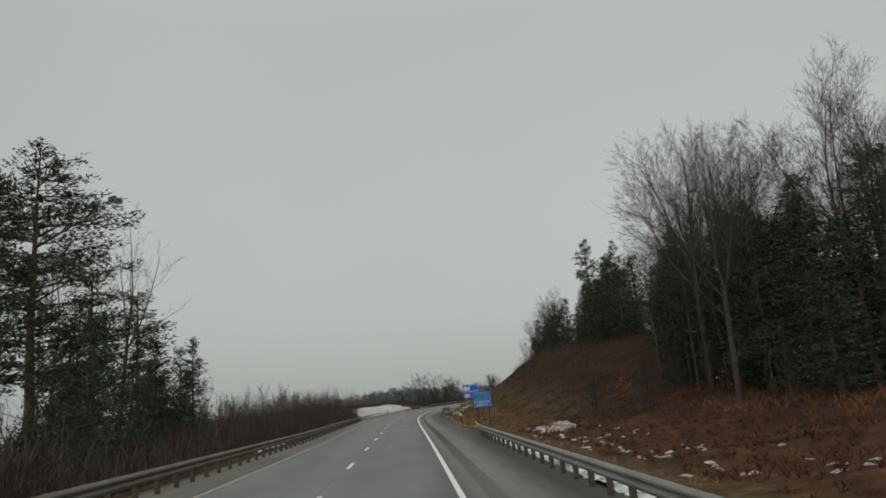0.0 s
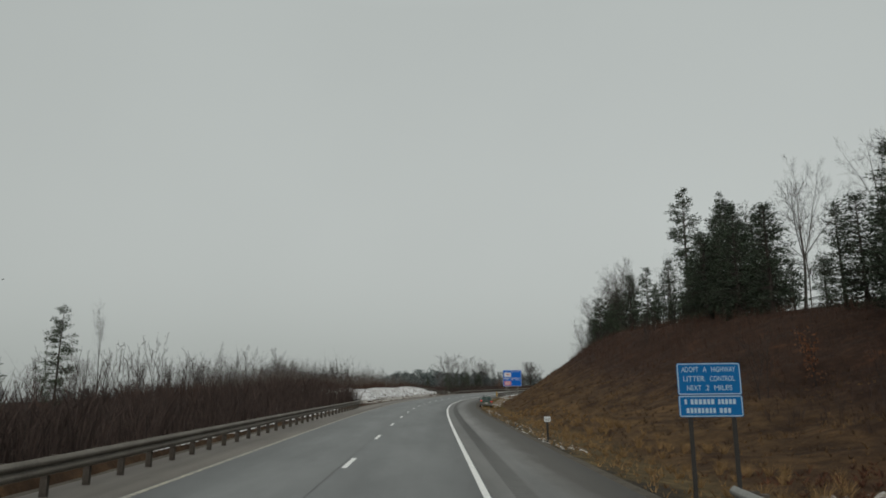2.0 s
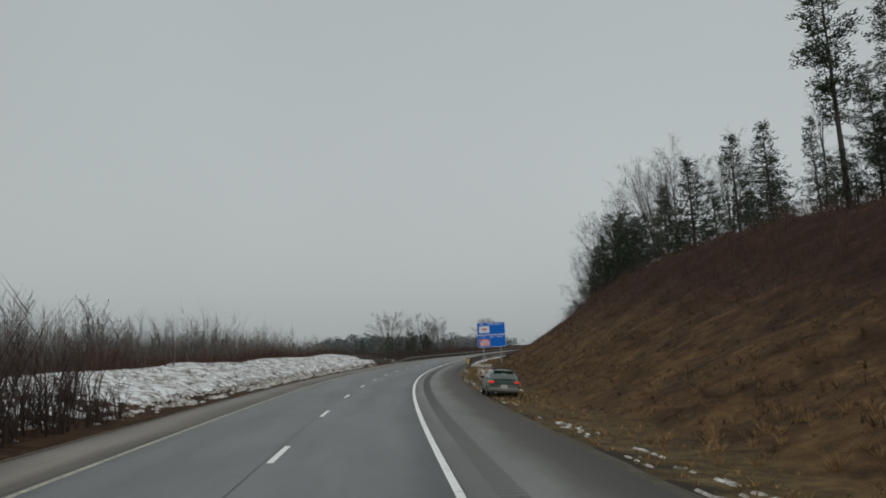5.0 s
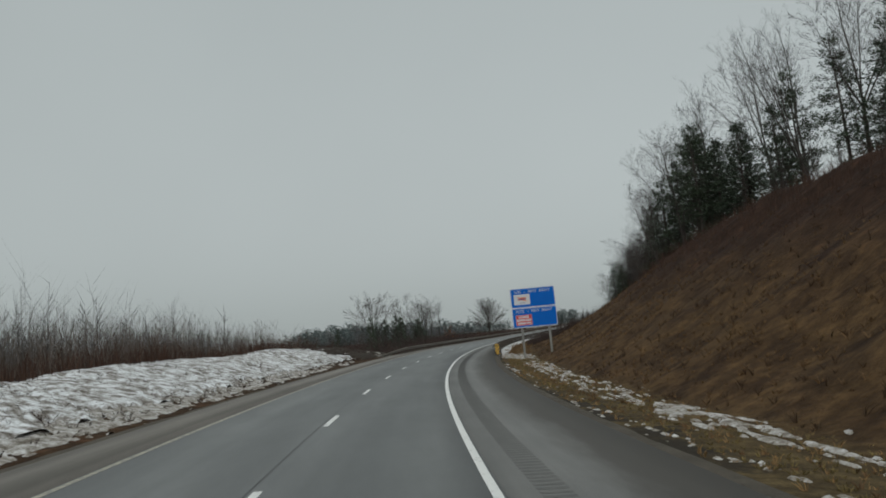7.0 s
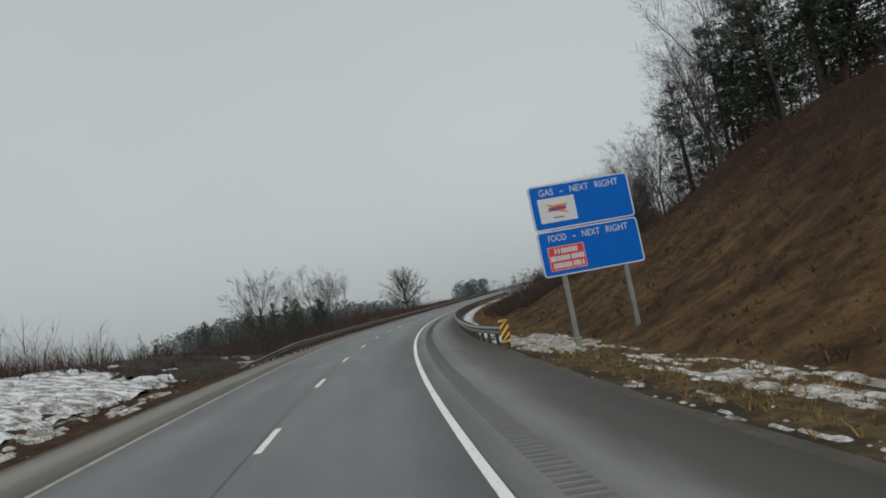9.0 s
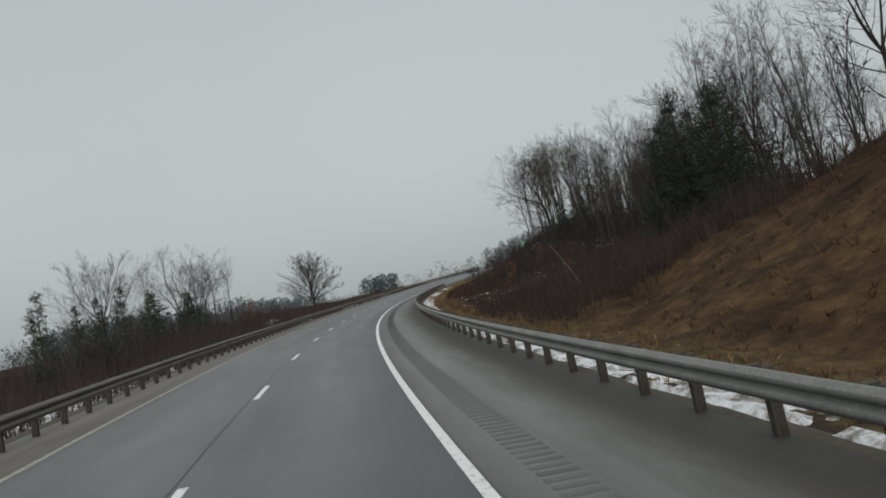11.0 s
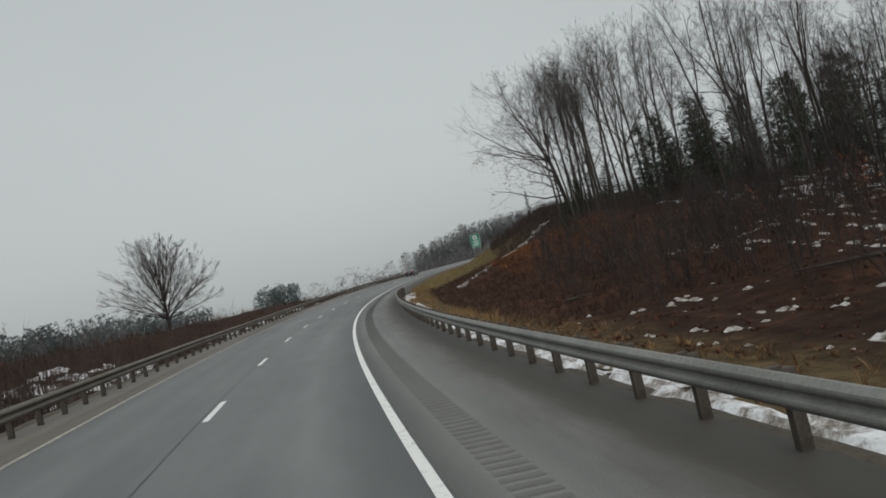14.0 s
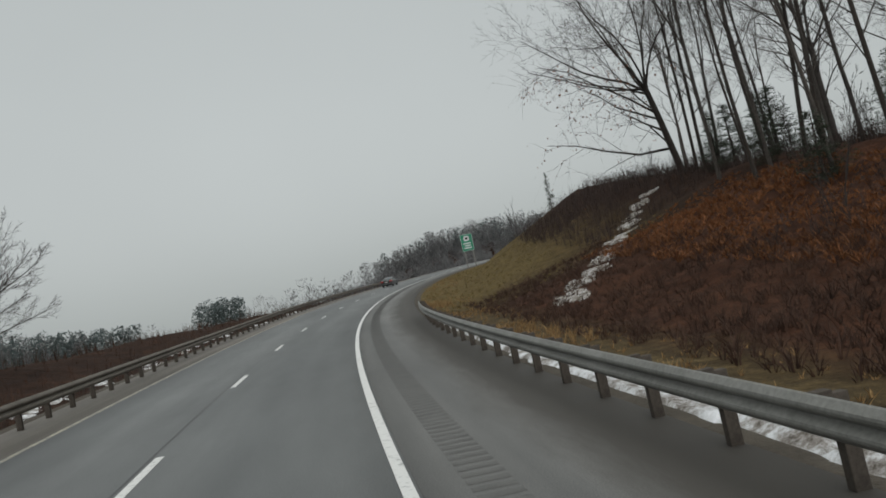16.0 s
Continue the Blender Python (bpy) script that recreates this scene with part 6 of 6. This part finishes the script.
# service sign, two blue panels on steel posts
gas = tagged(new("service_sign"), "blue roadside service sign with white lettering on two steel posts", "road sign")
gas.matrix_basis = sign_base(229.1, 7.75, 4)
for z, text, words in ((5.22, "GAS - NEXT RIGHT", True), (3.32, "FOOD - NEXT RIGHT", False)):
    panel = part("panel", plate("panel", 4.30, 1.87, 0.03, [M_BLUE], 0.16), gas, at=at_xz(0, z))
    part("border", rim("border", 4.28, 1.85, 0.05, -0.019, M_SIGNWHITE, 0.15), panel)
    word_row(text, 0.27, M_SIGNWHITE, 3.45, panel, 0.60, -0.02)
    if words:
        logo = part("logo_plate", plate("logo_plate", 1.55, 1.00, 0.012, M_SIGNWHITE, 0.03), panel, "white plate with an orange and violet shape", at=at_xz(-1.06, -0.14, -0.024))
        bm = bmesh.new()
        for x0, z0, x1, z1, w in ((-0.48, 0.24, 0.5, -0.26, 0.10), (-0.5, -0.10, 0.52, 0.16, 0.14)):
            d = Vector((x1 - x0, 0, z1 - z0))
            q = Vector((-d.z, 0, d.x)).normalized() * w
            vs = [bm.verts.new((x0, -0.009, z0)), bm.verts.new(((x0 + x1) / 2 - q.x, -0.009, (z0 + z1) / 2 - q.z)), bm.verts.new((x1, -0.009, z1)), bm.verts.new(((x0 + x1) / 2 + q.x, -0.009, (z0 + z1) / 2 + q.z))]
            bm.faces.new(vs)
        part("logo_shape", bm_mesh("logo_shape", bm, M_ORANGE), panel, at=at_xz(-1.06, -0.10, -0.026))
        part("logo_bar", bm_mesh("logo_bar", box_bm(0.74, 0.004, 0.12), M_VIOLET), panel, at=at_xz(-1.06, -0.10, -0.040))
        part("logo_bar", bm_mesh("logo_bar", box_bm(0.46, 0.004, 0.05), M_VIOLET), panel, at=at_xz(-1.06, -0.46, -0.032))
    else:
        part("logo_plate", plate("logo_plate", 1.55, 1.00, 0.012, M_SIGNRED, 0.03), panel, "red plate with unreadable white bars", at=at_xz(-1.06, -0.22, -0.024))
        part("logo_rim", rim("logo_rim", 1.51, 0.96, 0.02, 0, M_SIGNWHITE, 0.03), panel, at=at_xz(-1.06, -0.22, -0.033))
        for k, (w, zz) in enumerate(((0.98, 0.07), (1.40, -0.22), (1.26, -0.51))):
            x = -1.06 - w / 2
            rr = np.random.RandomState(k + 5)
            while x < -1.06 + w / 2 - 0.03:
                lw = rr.uniform(0.06, 0.10)
                part("bar", bm_mesh("bar", box_bm(lw, 0.004, 0.205), M_SIGNWHITE), panel, at=at_xz(x + lw / 2, zz, -0.034))
                x += lw + (0.022 if rr.rand() < 0.86 else 0.07)
for x in (-1.32, 1.30):
    foot = float(land(229.1, 7.75 + x)) - 0.4
    part("post", bm_mesh("post", i_post(6.0 - foot), M_STEEL), gas, at=Matrix.Translation((x, 0.10, foot)))
for z in (2.75, 4.05, 4.65, 5.9):
    part("brace", bm_mesh("brace", box_bm(3.7, 0.04, 0.08), M_SIGNBACK), gas, at=Matrix.Translation((0, 0.035, z)))

# litter-control sign, two small panels on dark posts
adopt = tagged(new("adoption_sign"), "small faded blue highway adoption sign on two dark posts", "road sign")
adopt.matrix_basis = sign_base(60.8, 4.62, -6)
up = part("panel", plate("panel", 1.30, 0.66, 0.02, M_LTBLUE, 0.04), adopt, at=at_xz(0, 2.47))
part("border", rim("border", 1.28, 0.64, 0.018, -0.013, M_SIGNPALE, 0.04), up)
for k, (text, w) in enumerate((("ADOPT A HIGHWAY", 1.12), ("LITTER CONTROL", 1.08), ("NEXT 2 MILES", 0.94))):
    word_row(text, 0.105, M_SIGNPALE, w, up, 0.19 - 0.19 * k, -0.014)
low = part("panel", plate("panel", 1.30, 0.44, 0.02, M_LTBLUE, 0.04), adopt, at=at_xz(0, 1.91))
part("border", rim("border", 1.28, 0.42, 0.018, -0.013, M_SIGNPALE, 0.04), low)
for z, w in ((0.09, 1.06), (-0.09, 1.0)):
    x = -w / 2
    rr = np.random.RandomState(int(w * 100))
    while x < w / 2 - 0.03:
        lw = rr.uniform(0.045, 0.065)
        part("bar", bm_mesh("bar", box_bm(lw, 0.004, 0.10), M_SIGNPALE), low, at=at_xz(x + lw / 2, z, -0.014))
        x += lw + (0.024 if rr.rand() < 0.88 else 0.08)
for x in (-0.42, 0.46):
    foot = float(land(60.8, 4.62 + x)) - 0.4
    part("post", bm_mesh("post", box_bm(0.085, 0.06, 2.7 - foot, (0, 0, (2.7 - foot) / 2), 0.006), M_POSTDK), adopt, "dark steel post", at=Matrix.Translation((x, 0.05, foot)))

# small distance plate on a stake
stake = tagged(new("marker_stake"), "small white marker plate on a dark roadside stake", "road marker")
stake.matrix_basis = sign_base(81.6, 4.25, 0)
foot = float(land(81.6, 4.25)) - 0.3
part("stake", bm_mesh("stake", box_bm(0.09, 0.07, 0.92 - foot, (0, 0, (0.92 - foot) / 2 + foot), 0.005), M_POSTDK), stake)
mp = part("plate", plate("plate", 0.30, 0.24, 0.01, M_SIGNWHITE, 0.02), stake, "white plate with dark bars", at=at_xz(0, 0.84, -0.045))
for x in (-0.07, 0.0, 0.07):
    part("bar", bm_mesh("bar", box_bm(0.03, 0.003, 0.09), M_POST), mp, at=at_xz(x, -0.02, -0.007))


def hazard_marker(s, o, w, h, low, turn, label):
    """A black and yellow slanted-stripe panel."""
    ob = tagged(new("hazard_marker"), label, "road marker")
    ob.matrix_basis = sign_base(s, o, turn)
    ground_h = float(land(s, o))
    part("post", bm_mesh("post", box_bm(0.06, 0.04, h + low + 0.2, (0, 0.03, ground_h - 0.3 + (h + low + 0.2) / 2)), M_POST), ob)
    p_ = part("panel", plate("panel", w, h, 0.012, M_MARKYELLOW, 0.02), ob, "yellow reflective panel", at=at_xz(0, ground_h + low + h / 2))
    n = 3
    for k in range(-2, n):
        z0 = -h / 2 + h * (k + 0.15) / n
        th, run = h / n * 0.50, w * 1.05
        q = [(-w / 2, z0), (w / 2, z0 + run), (w / 2, z0 + th + run), (-w / 2, z0 + th)]
        q = [(x, min(max(z, -h / 2), h / 2)) for x, z in q]
        if max(z for _, z in q) - min(z for _, z in q) > 0.02:
            part("stripe", mesh_of("stripe", [(x, -0.010, z) for x, z in q], [(0, 1, 2, 3)], M_BLACK), p_)
    return ob


hazard_marker(230.9, 3.84, 0.38, 0.95, 0.36, 0, "black and yellow striped hazard marker at the guardrail end")

# green route sign beyond the bend
route = tagged(new("route_sign"), "tall green route sign with white markings on two posts", "road sign")
route.matrix_basis = sign_base(499.0, 3.6, 6)
gp = part("panel", plate("panel", 2.3, 3.3, 0.03, M_GREEN, 0.15), route, at=at_xz(0, 4.7))
part("border", rim("border", 2.24, 3.24, 0.05, -0.019, M_SIGNWHITE, 0.14), gp)
part("route_shield", plate("route_shield", 1.05, 1.0, 0.012, M_SIGNWHITE, 0.3), gp, "plain white route shield", at=at_xz(0, 0.8, -0.024))
part("shield_bar", bm_mesh("shield_bar", box_bm(0.5, 0.004, 0.45), M_BLACK), gp, at=at_xz(0, 0.8, -0.033))
for z, w in ((-0.15, 1.5), (-0.6, 1.2), (-1.05, 1.5)):
    part("bar", bm_mesh("bar", box_bm(w, 0.006, 0.22), M_SIGNWHITE), gp, at=at_xz(0, z, -0.02))
for x in (-0.8, 0.8):
    foot = float(land(499, 3.6 + x)) - 0.3
    part("post", bm_mesh("post", i_post(6.2 - foot), M_STEEL), route, at=Matrix.Translation((x, 0.1, foot)))


# ---------------------------------------------------------------- vehicles
M_RUBBER = mottled("tyre_rubber", (0.012, 0.012, 0.012), (0.035, 0.035, 0.034), 3, 30, 0.9)
M_RIMDARK = mottled("darker_wheel_alloy", (0.06, 0.06, 0.06), (0.14, 0.14, 0.14), 3, 30, 0.5, 0.5)
M_AMBER = glassy("amber_lens", (0.55, 0.14, 0.02), 0.15)
M_RIM = mottled("wheel_alloy", (0.25, 0.25, 0.26), (0.42, 0.42, 0.43), 3, 30, 0.4, 0.8)
M_GLASS = glassy("tinted_car_glass", (0.014, 0.030, 0.025))
M_TAIL = glassy("red_tail_lens", (0.42, 0.015, 0.012), 0.15)
M_CLEARLENS = glassy("clear_lens", (0.5, 0.48, 0.45), 0.15)
M_TRIM = mottled("black_trim", (0.012, 0.012, 0.012), (0.03, 0.03, 0.03), 3, 40, 0.6)
M_PLATE = plain("number_plate", (0.52, 0.50, 0.46), 0.5)
M_LIT_TAIL, _n, _l, _b = shader("lit_tail_lamp", 0.3)
_b.inputs["Base Color"].default_value = (0.6, 0.02, 0.015, 1)
_b.inputs["Emission Color"].default_value = (1.0, 0.06, 0.04, 1)
_b.inputs["Emission Strength"].default_value = 0.22


def paint(name, col, dirt):
    m = mottled(name, tuple(c * 0.8 + d * 0.2 for c, d in zip(col, dirt)), col, 1.6, 35, 0.3, 0.25, 0.5, 0.03, 0.002)
    m.node_tree.nodes["Principled BSDF"].inputs["Coat Weight"].default_value = 0.5
    m.node_tree.nodes["Principled BSDF"].inputs["Coat Roughness"].default_value = 0.08
    return m


def loft(name, rows, mat, caps=True):
    V, F = sweep(rows, True)
    n = len(rows[0])
    if caps:
        F += [tuple(range(n))[::-1], tuple(range(len(V) - n, len(V)))]
    me = mesh_of(name, V, F, mat, smooth=True)
    bm = bmesh.new()
    bm.from_mesh(me)
    bmesh.ops.recalc_face_normals(bm, faces=bm.faces)
    for e in bm.edges:
        if len(e.link_faces) == 2 and e.calc_face_angle(0) > 0.6:
            e.smooth = False
    bm.to_mesh(me)
    bm.free()
    return me


def ring_section(y, w, z0, z1, crown, tuck):
    """A body section across the car at length y: sill z0, shoulder z1."""
    half = [(0.0, z0), (w * 0.82, z0), (w * 0.96, z0 + 0.10), (w, z0 + 0.26), (w, z0 + (z1 - z0) * 0.72), (w - tuck, z1 - 0.02), (w - tuck - 0.06, z1 + 0.01), (w * 0.5, z1 + crown * 0.8), (0.0, z1 + crown)]
    return [(x, y, z) for x, z in half] + [(-x, y, z) for x, z in half[-2:0:-1]]


def wheel(car, x, y, r, wide):
    """Tyre with rim and hub, axle along x."""
    base = Matrix.Translation((x, y, r))
    prof = [(0.5, 0.62), (0.5, 0.90), (0.42, 0.985), (0.25, 1.0), (-0.25, 1.0), (-0.42, 0.985), (-0.5, 0.90), (-0.5, 0.62)]
    rows = [[(px * wide, pr * r * math.cos(a), pr * r * math.sin(a)) for px, pr in prof] for a in np.linspace(0, 2 * math.pi, 25)]
    tyre = part("wheel", loft("tyre", rows, M_RUBBER, False), car, "black tyre on an alloy rim", at=base)
    V, F = [], []
    side = 1 if x > 0 else -1
    for k in range(24):
        a = 2 * math.pi * k / 24
        V.append((side * wide * 0.42, 0.64 * r * math.cos(a), 0.64 * r * math.sin(a)))
    V.append((side * wide * 0.30, 0, 0))
    F = [(k, (k + 1) % 24, 24) for k in range(24)]
    # dish behind the spokes, a darker tone than theirs
    part("rim", mesh_of("rim", V, F, M_RIMDARK), tyre)
    for k in range(5):
        a = 2 * math.pi * k / 5
        bm = box_bm(0.02, 0.07 * r / 0.33, 0.56 * r, (0, 0, 0.32 * r), 0.006)
        part("spoke", bm_mesh("spoke", bm, M_RIM), tyre, at=Matrix.Translation((side * wide * 0.45, 0, 0)) @ Matrix.Rotation(a, 4, "X"))


def quad_panel(name, pts, mat, thick=0.012):
    """A slightly proud pane through four points, thickened along its normal."""
    p = [Vector(q) for q in pts]
    nrm = (p[1] - p[0]).cross(p[2] - p[0]).normalized() * thick
    V = [tuple(q + nrm) for q in p] + [tuple(q - nrm) for q in p]
    return mesh_of(name, V, [(0, 1, 2, 3), (7, 6, 5, 4), (0, 4, 5, 1), (1, 5, 6, 2), (2, 6, 7, 3), (3, 7, 4, 0)], mat)


def build_car(spec, label):
    """A car pointing along +y, its wheels on z = 0."""
    car = tagged(new(spec["name"]), label, "car")
    body = part("body", loft("body", [ring_section(*row) for row in spec["body"]], spec["paint"]), car)
    if spec.get("clad"):
        part("lower_cladding", loft("cladding", [ring_section(y, w + 0.018, z0 - 0.02, z0 + 0.31, 0.0, 0.0) for y, w, z0, z1, c, t in spec["body"]], spec["clad"]), car, "grey lower body cladding")
    y0, y1, y2, y3, wb, wt, zb, zr = spec["cabin"]          # rear foot, rear roof, front roof, front foot
    cab = []
    for y, w, z in ((y0, wb, zb), (y0 + (y1 - y0) * 0.5, (wb + wt) / 2 + 0.03, zb + (zr - zb) * 0.55), (y1, wt, zr - 0.03), (y1 + 0.25, wt, zr), ((y1 + y2) / 2, wt, zr + 0.02), (y2 - 0.2, wt, zr), (y2, wt, zr - 0.04), (y3, wb, zb)):
        cab.append([(wb, y, zb - 0.08), (w + 0.0, y, z - 0.07 if z > zb else z), (w - 0.09, y, z), (0, y, z + 0.025), (-w + 0.09, y, z), (-w, y, z - 0.07 if z > zb else z), (-wb, y, zb - 0.08)])
    part("cabin", loft("cabin", cab, spec["paint"]), car)
    up = 0.02
    rear = [(-wb + 0.14, y0 - up, zb + 0.05), (wb - 0.14, y0 - up, zb + 0.05), (wt - 0.10, y1 - 0.03 - up, zr - 0.10), (-wt + 0.10, y1 - 0.03 - up, zr - 0.10)]
    part("rear_window", quad_panel("rear_window", rear, M_GLASS, 0.02), car, "dark rear window")
    front = [(wb - 0.12, y3 + up, zb + 0.05), (-wb + 0.12, y3 + up, zb + 0.05), (-wt + 0.08, y2 + 0.03 + up, zr - 0.09), (wt - 0.08, y2 + 0.03 + up, zr - 0.09)]
    part("windscreen", quad_panel("windscreen", front, M_GLASS, 0.02), car)
    cuts = spec["pillars"]
    for side in (1, -1):
        for a, b_ in zip(cuts[:-1], cuts[1:]):
            def edge(y, top):
                lo, hi = zb + 0.03, zr - 0.12
                f = 1.0
                if y < y1:
                    f = min(1.0, max(0.0, (y - y0) / (y1 - y0)))
                if y > y2:
                    f = min(1.0, max(0.0, (y3 - y) / (y3 - y2)))
                z = lo + (hi - lo) * f if top else lo
                g = (z - zb) / (zr - zb)
                return (side * (wb + (wt - wb) * g + 0.012), y, z)
            q = [edge(a + 0.04, False), edge(b_ - 0.04, False), edge(b_ - 0.04, True), edge(a + 0.04, True)]
            part("side_window", quad_panel("side_window", q if side > 0 else q[::-1], M_GLASS, 0.012), car, "dark side window")
        part("door_mirror", bm_mesh("door_mirror", box_bm(0.22, 0.10, 0.15, (side * (wb + 0.14), y3 - 0.55, zb + 0.07), 0.03), spec["trim"]), car)
        for y in spec["axles"]:
            wheel(car, side * (spec["track"]), y, spec["wheel_r"], 0.22)
            V, F = [], []
            for k in range(17):
                a = math.pi * k / 16
                for rr in (spec["wheel_r"] + 0.02, spec["wheel_r"] + 0.085):
                    V.append((side * (spec["half"] + 0.012), y + rr * math.cos(a), spec["wheel_r"] + rr * math.sin(a)))
            F = [(2 * k, 2 * k + 1, 2 * k + 3, 2 * k + 2) for k in range(16)]
            part("wheel_arch", mesh_of("wheel_arch", V, F, M_TRIM), car)
        x, z, w, h = spec["tail"]
        lamp = part("tail_lamp", bm_mesh("tail_lamp", box_bm(w, 0.10, h, (side * x, spec["rear_y"] + 0.01, z), 0.02), spec["tail_mat"]), car, "red tail lamp")
        part("lamp_corner", bm_mesh("lamp_corner", box_bm(0.10, 0.30, h * 0.85, (side * (spec["half"] - 0.035), spec["rear_y"] + 0.17, z), 0.02), M_AMBER if spec.get("rack") else M_TAIL), lamp)
        part("head_lamp", bm_mesh("head_lamp", box_bm(0.36, 0.16, 0.16, (side * 0.58, spec["front_y"] - 0.06, 0.66), 0.03), M_CLEARLENS), car, "clear head lamp")
        part("door_handle", bm_mesh("door_handle", box_bm(0.03, 0.18, 0.03, (side * (spec["half"] + 0.008), 0.15, zb - 0.10), 0.008), spec["paint"]), car)
    part("rear_bumper", bm_mesh("rear_bumper", box_bm(spec["half"] * 2 - 0.06, 0.24, 0.22, (0, spec["rear_y"] + 0.04, 0.46), 0.09), spec["bumper"]), car)
    part("front_bumper", bm_mesh("front_bumper", box_bm(spec["half"] * 2 - 0.10, 0.22, 0.26, (0, spec["front_y"] - 0.02, 0.45), 0.06), spec["bumper"]), car)
    num = part("number_plate", bm_mesh("number_plate", box_bm(0.34, 0.02, 0.17, (0, spec["rear_y"] - 0.055, spec["plate_z"]), 0.01), M_PLATE), car, "pale number plate with plain bars")
    for k in range(5):
        part("bar", bm_mesh("bar", box_bm(0.028, 0.004, 0.07, (-0.10 + 0.05 * k, spec["rear_y"] - 0.067, spec["plate_z"])), M_TRIM), num)
    part("exhaust", bm_mesh("exhaust", box_bm(0.08, 0.22, 0.06, (-0.45, spec["rear_y"] + 0.02, 0.27), 0.02), M_RIM), car)
    part("underbody", bm_mesh("underbody", box_bm(spec["half"] * 1.6, (spec["front_y"] - spec["rear_y"]) * 0.9, 0.12, (0, 0, 0.30)), M_TRIM), car)
    if spec.get("rack"):
        for side in (1, -1):
            part("roof_rail", bm_mesh("roof_rail", box_bm(0.05, 1.9, 0.05, (side * (wt - 0.12), (y1 + y2) / 2 - 0.1, zr + 0.075), 0.015), M_TRIM), car)
            for y in (y1 + 0.3, y2 - 0.45):
                part("rail_foot", bm_mesh("rail_foot", box_bm(0.05, 0.12, 0.10, (side * (wt - 0.12), y, zr + 0.03), 0.01), M_TRIM), car)
        for y in (y1 + 0.55, y2 - 0.7):
            part("cross_bar", bm_mesh("cross_bar", box_bm(2 * wt - 0.22, 0.06, 0.03, (0, y, zr + 0.10), 0.01), M_TRIM), car)
        part("spoiler", bm_mesh("spoiler", box_bm(1.15, 0.22, 0.05, (0, y1 - 0.06, zr - 0.01), 0.02), spec["paint"]), car)
        part("wiper", bm_mesh("wiper", box_bm(0.55, 0.02, 0.02, (0.1, y0 - 0.05, zb + 0.10)), M_TRIM), car)
    else:
        part("aerial_fin", bm_mesh("aerial_fin", box_bm(0.04, 0.16, 0.07, (0, y1 + 0.3, zr + 0.05), 0.015), M_TRIM), car)
    return car


P_GREEN = paint("dark_green_paint", (0.030, 0.072, 0.058), (0.14, 0.13, 0.11))
P_CLAD = mottled("grey_cladding", (0.085, 0.085, 0.072), (0.17, 0.166, 0.145), 2, 30, 0.6)
P_BLACK = paint("near_black_paint", (0.012, 0.018, 0.020), (0.15, 0.14, 0.12))
wagon = build_car(dict(
    name="parked_wagon", paint=P_GREEN, clad=P_CLAD, trim=M_TRIM, bumper=P_CLAD, half=0.87, track=0.77, wheel_r=0.33, axles=(-1.38, 1.27), rear_y=-2.34, front_y=2.34, plate_z=0.64,
    body=[(-2.36, 0.74, 0.42, 0.92, 0.02, 0.05), (-2.24, 0.84, 0.30, 0.98, 0.02, 0.04), (-1.4, 0.87, 0.26, 0.98, 0.02, 0.04), (0.0, 0.87, 0.24, 0.96, 0.02, 0.04), (1.0, 0.87, 0.26, 0.95, 0.03, 0.05), (1.7, 0.85, 0.28, 0.88, 0.06, 0.08), (2.2, 0.80, 0.32, 0.74, 0.05, 0.10), (2.36, 0.70, 0.38, 0.62, 0.02, 0.08)],
    cabin=(-2.22, -1.86, 0.20, 1.10, 0.80, 0.62, 0.97, 1.50), pillars=(-2.0, -1.25, -0.35, 0.75), tail=(0.69, 0.87, 0.25, 0.13), tail_mat=M_LIT_TAIL, rack=True),
    "dark green station wagon parked on the verge, tail lamps lit")


def park(car, s, o, tail_to_line=0.0):
    """Sets a car on the ground there, tilted with it."""
    z = lambda ds, do: float(np.where((o + do > 3.6) | (o + do < -9.5), land(s + ds, o + do), deck(s + ds, o + do)))
    f, b_, r_, l_ = spot(s + 1.3, o, z(1.3, 0)), spot(s - 1.3, o, z(-1.3, 0)), spot(s, o + 0.77, z(0, 0.77)), spot(s, o - 0.77, z(0, -0.77))
    fw, rt = Vector(f - b_).normalized(), Vector(r_ - l_).normalized()
    up_ = rt.cross(fw).normalized()
    rt = fw.cross(up_)
    m = Matrix((rt, fw, up_)).transposed().to_4x4()
    mid = spot(s, o, (z(0, 0.77) + z(0, -0.77)) / 2)
    car.matrix_basis = Matrix.Translation(mid) @ m @ Matrix.Rotation(radians(tail_to_line), 4, "Z")


park(wagon, 156.35, 4.95, 0)
sedan = build_car(dict(
    name="sedan", paint=P_BLACK, trim=P_BLACK, bumper=P_BLACK, half=0.91, track=0.80, wheel_r=0.33, axles=(-1.40, 1.42), rear_y=-2.40, front_y=2.40, plate_z=0.80,
    body=[(-2.42, 0.72, 0.40, 0.98, 0.03, 0.06), (-2.28, 0.86, 0.28, 1.04, 0.03, 0.05), (-1.5, 0.91, 0.22, 1.02, 0.04, 0.06), (0.0, 0.92, 0.20, 0.95, 0.03, 0.05), (1.0, 0.91, 0.22, 0.94, 0.04, 0.06), (1.7, 0.89, 0.25, 0.86, 0.07, 0.10), (2.25, 0.82, 0.30, 0.72, 0.05, 0.12), (2.42, 0.70, 0.36, 0.58, 0.02, 0.08)],
    cabin=(-1.92, -0.98, 0.28, 1.28, 0.80, 0.58, 0.98, 1.44), pillars=(-1.45, -0.60, 0.28, 0.85), tail=(0.66, 0.90, 0.34, 0.15), tail_mat=M_TAIL),
    "near-black saloon car in the inner lane")
park(sedan, 470.0, -5.5)
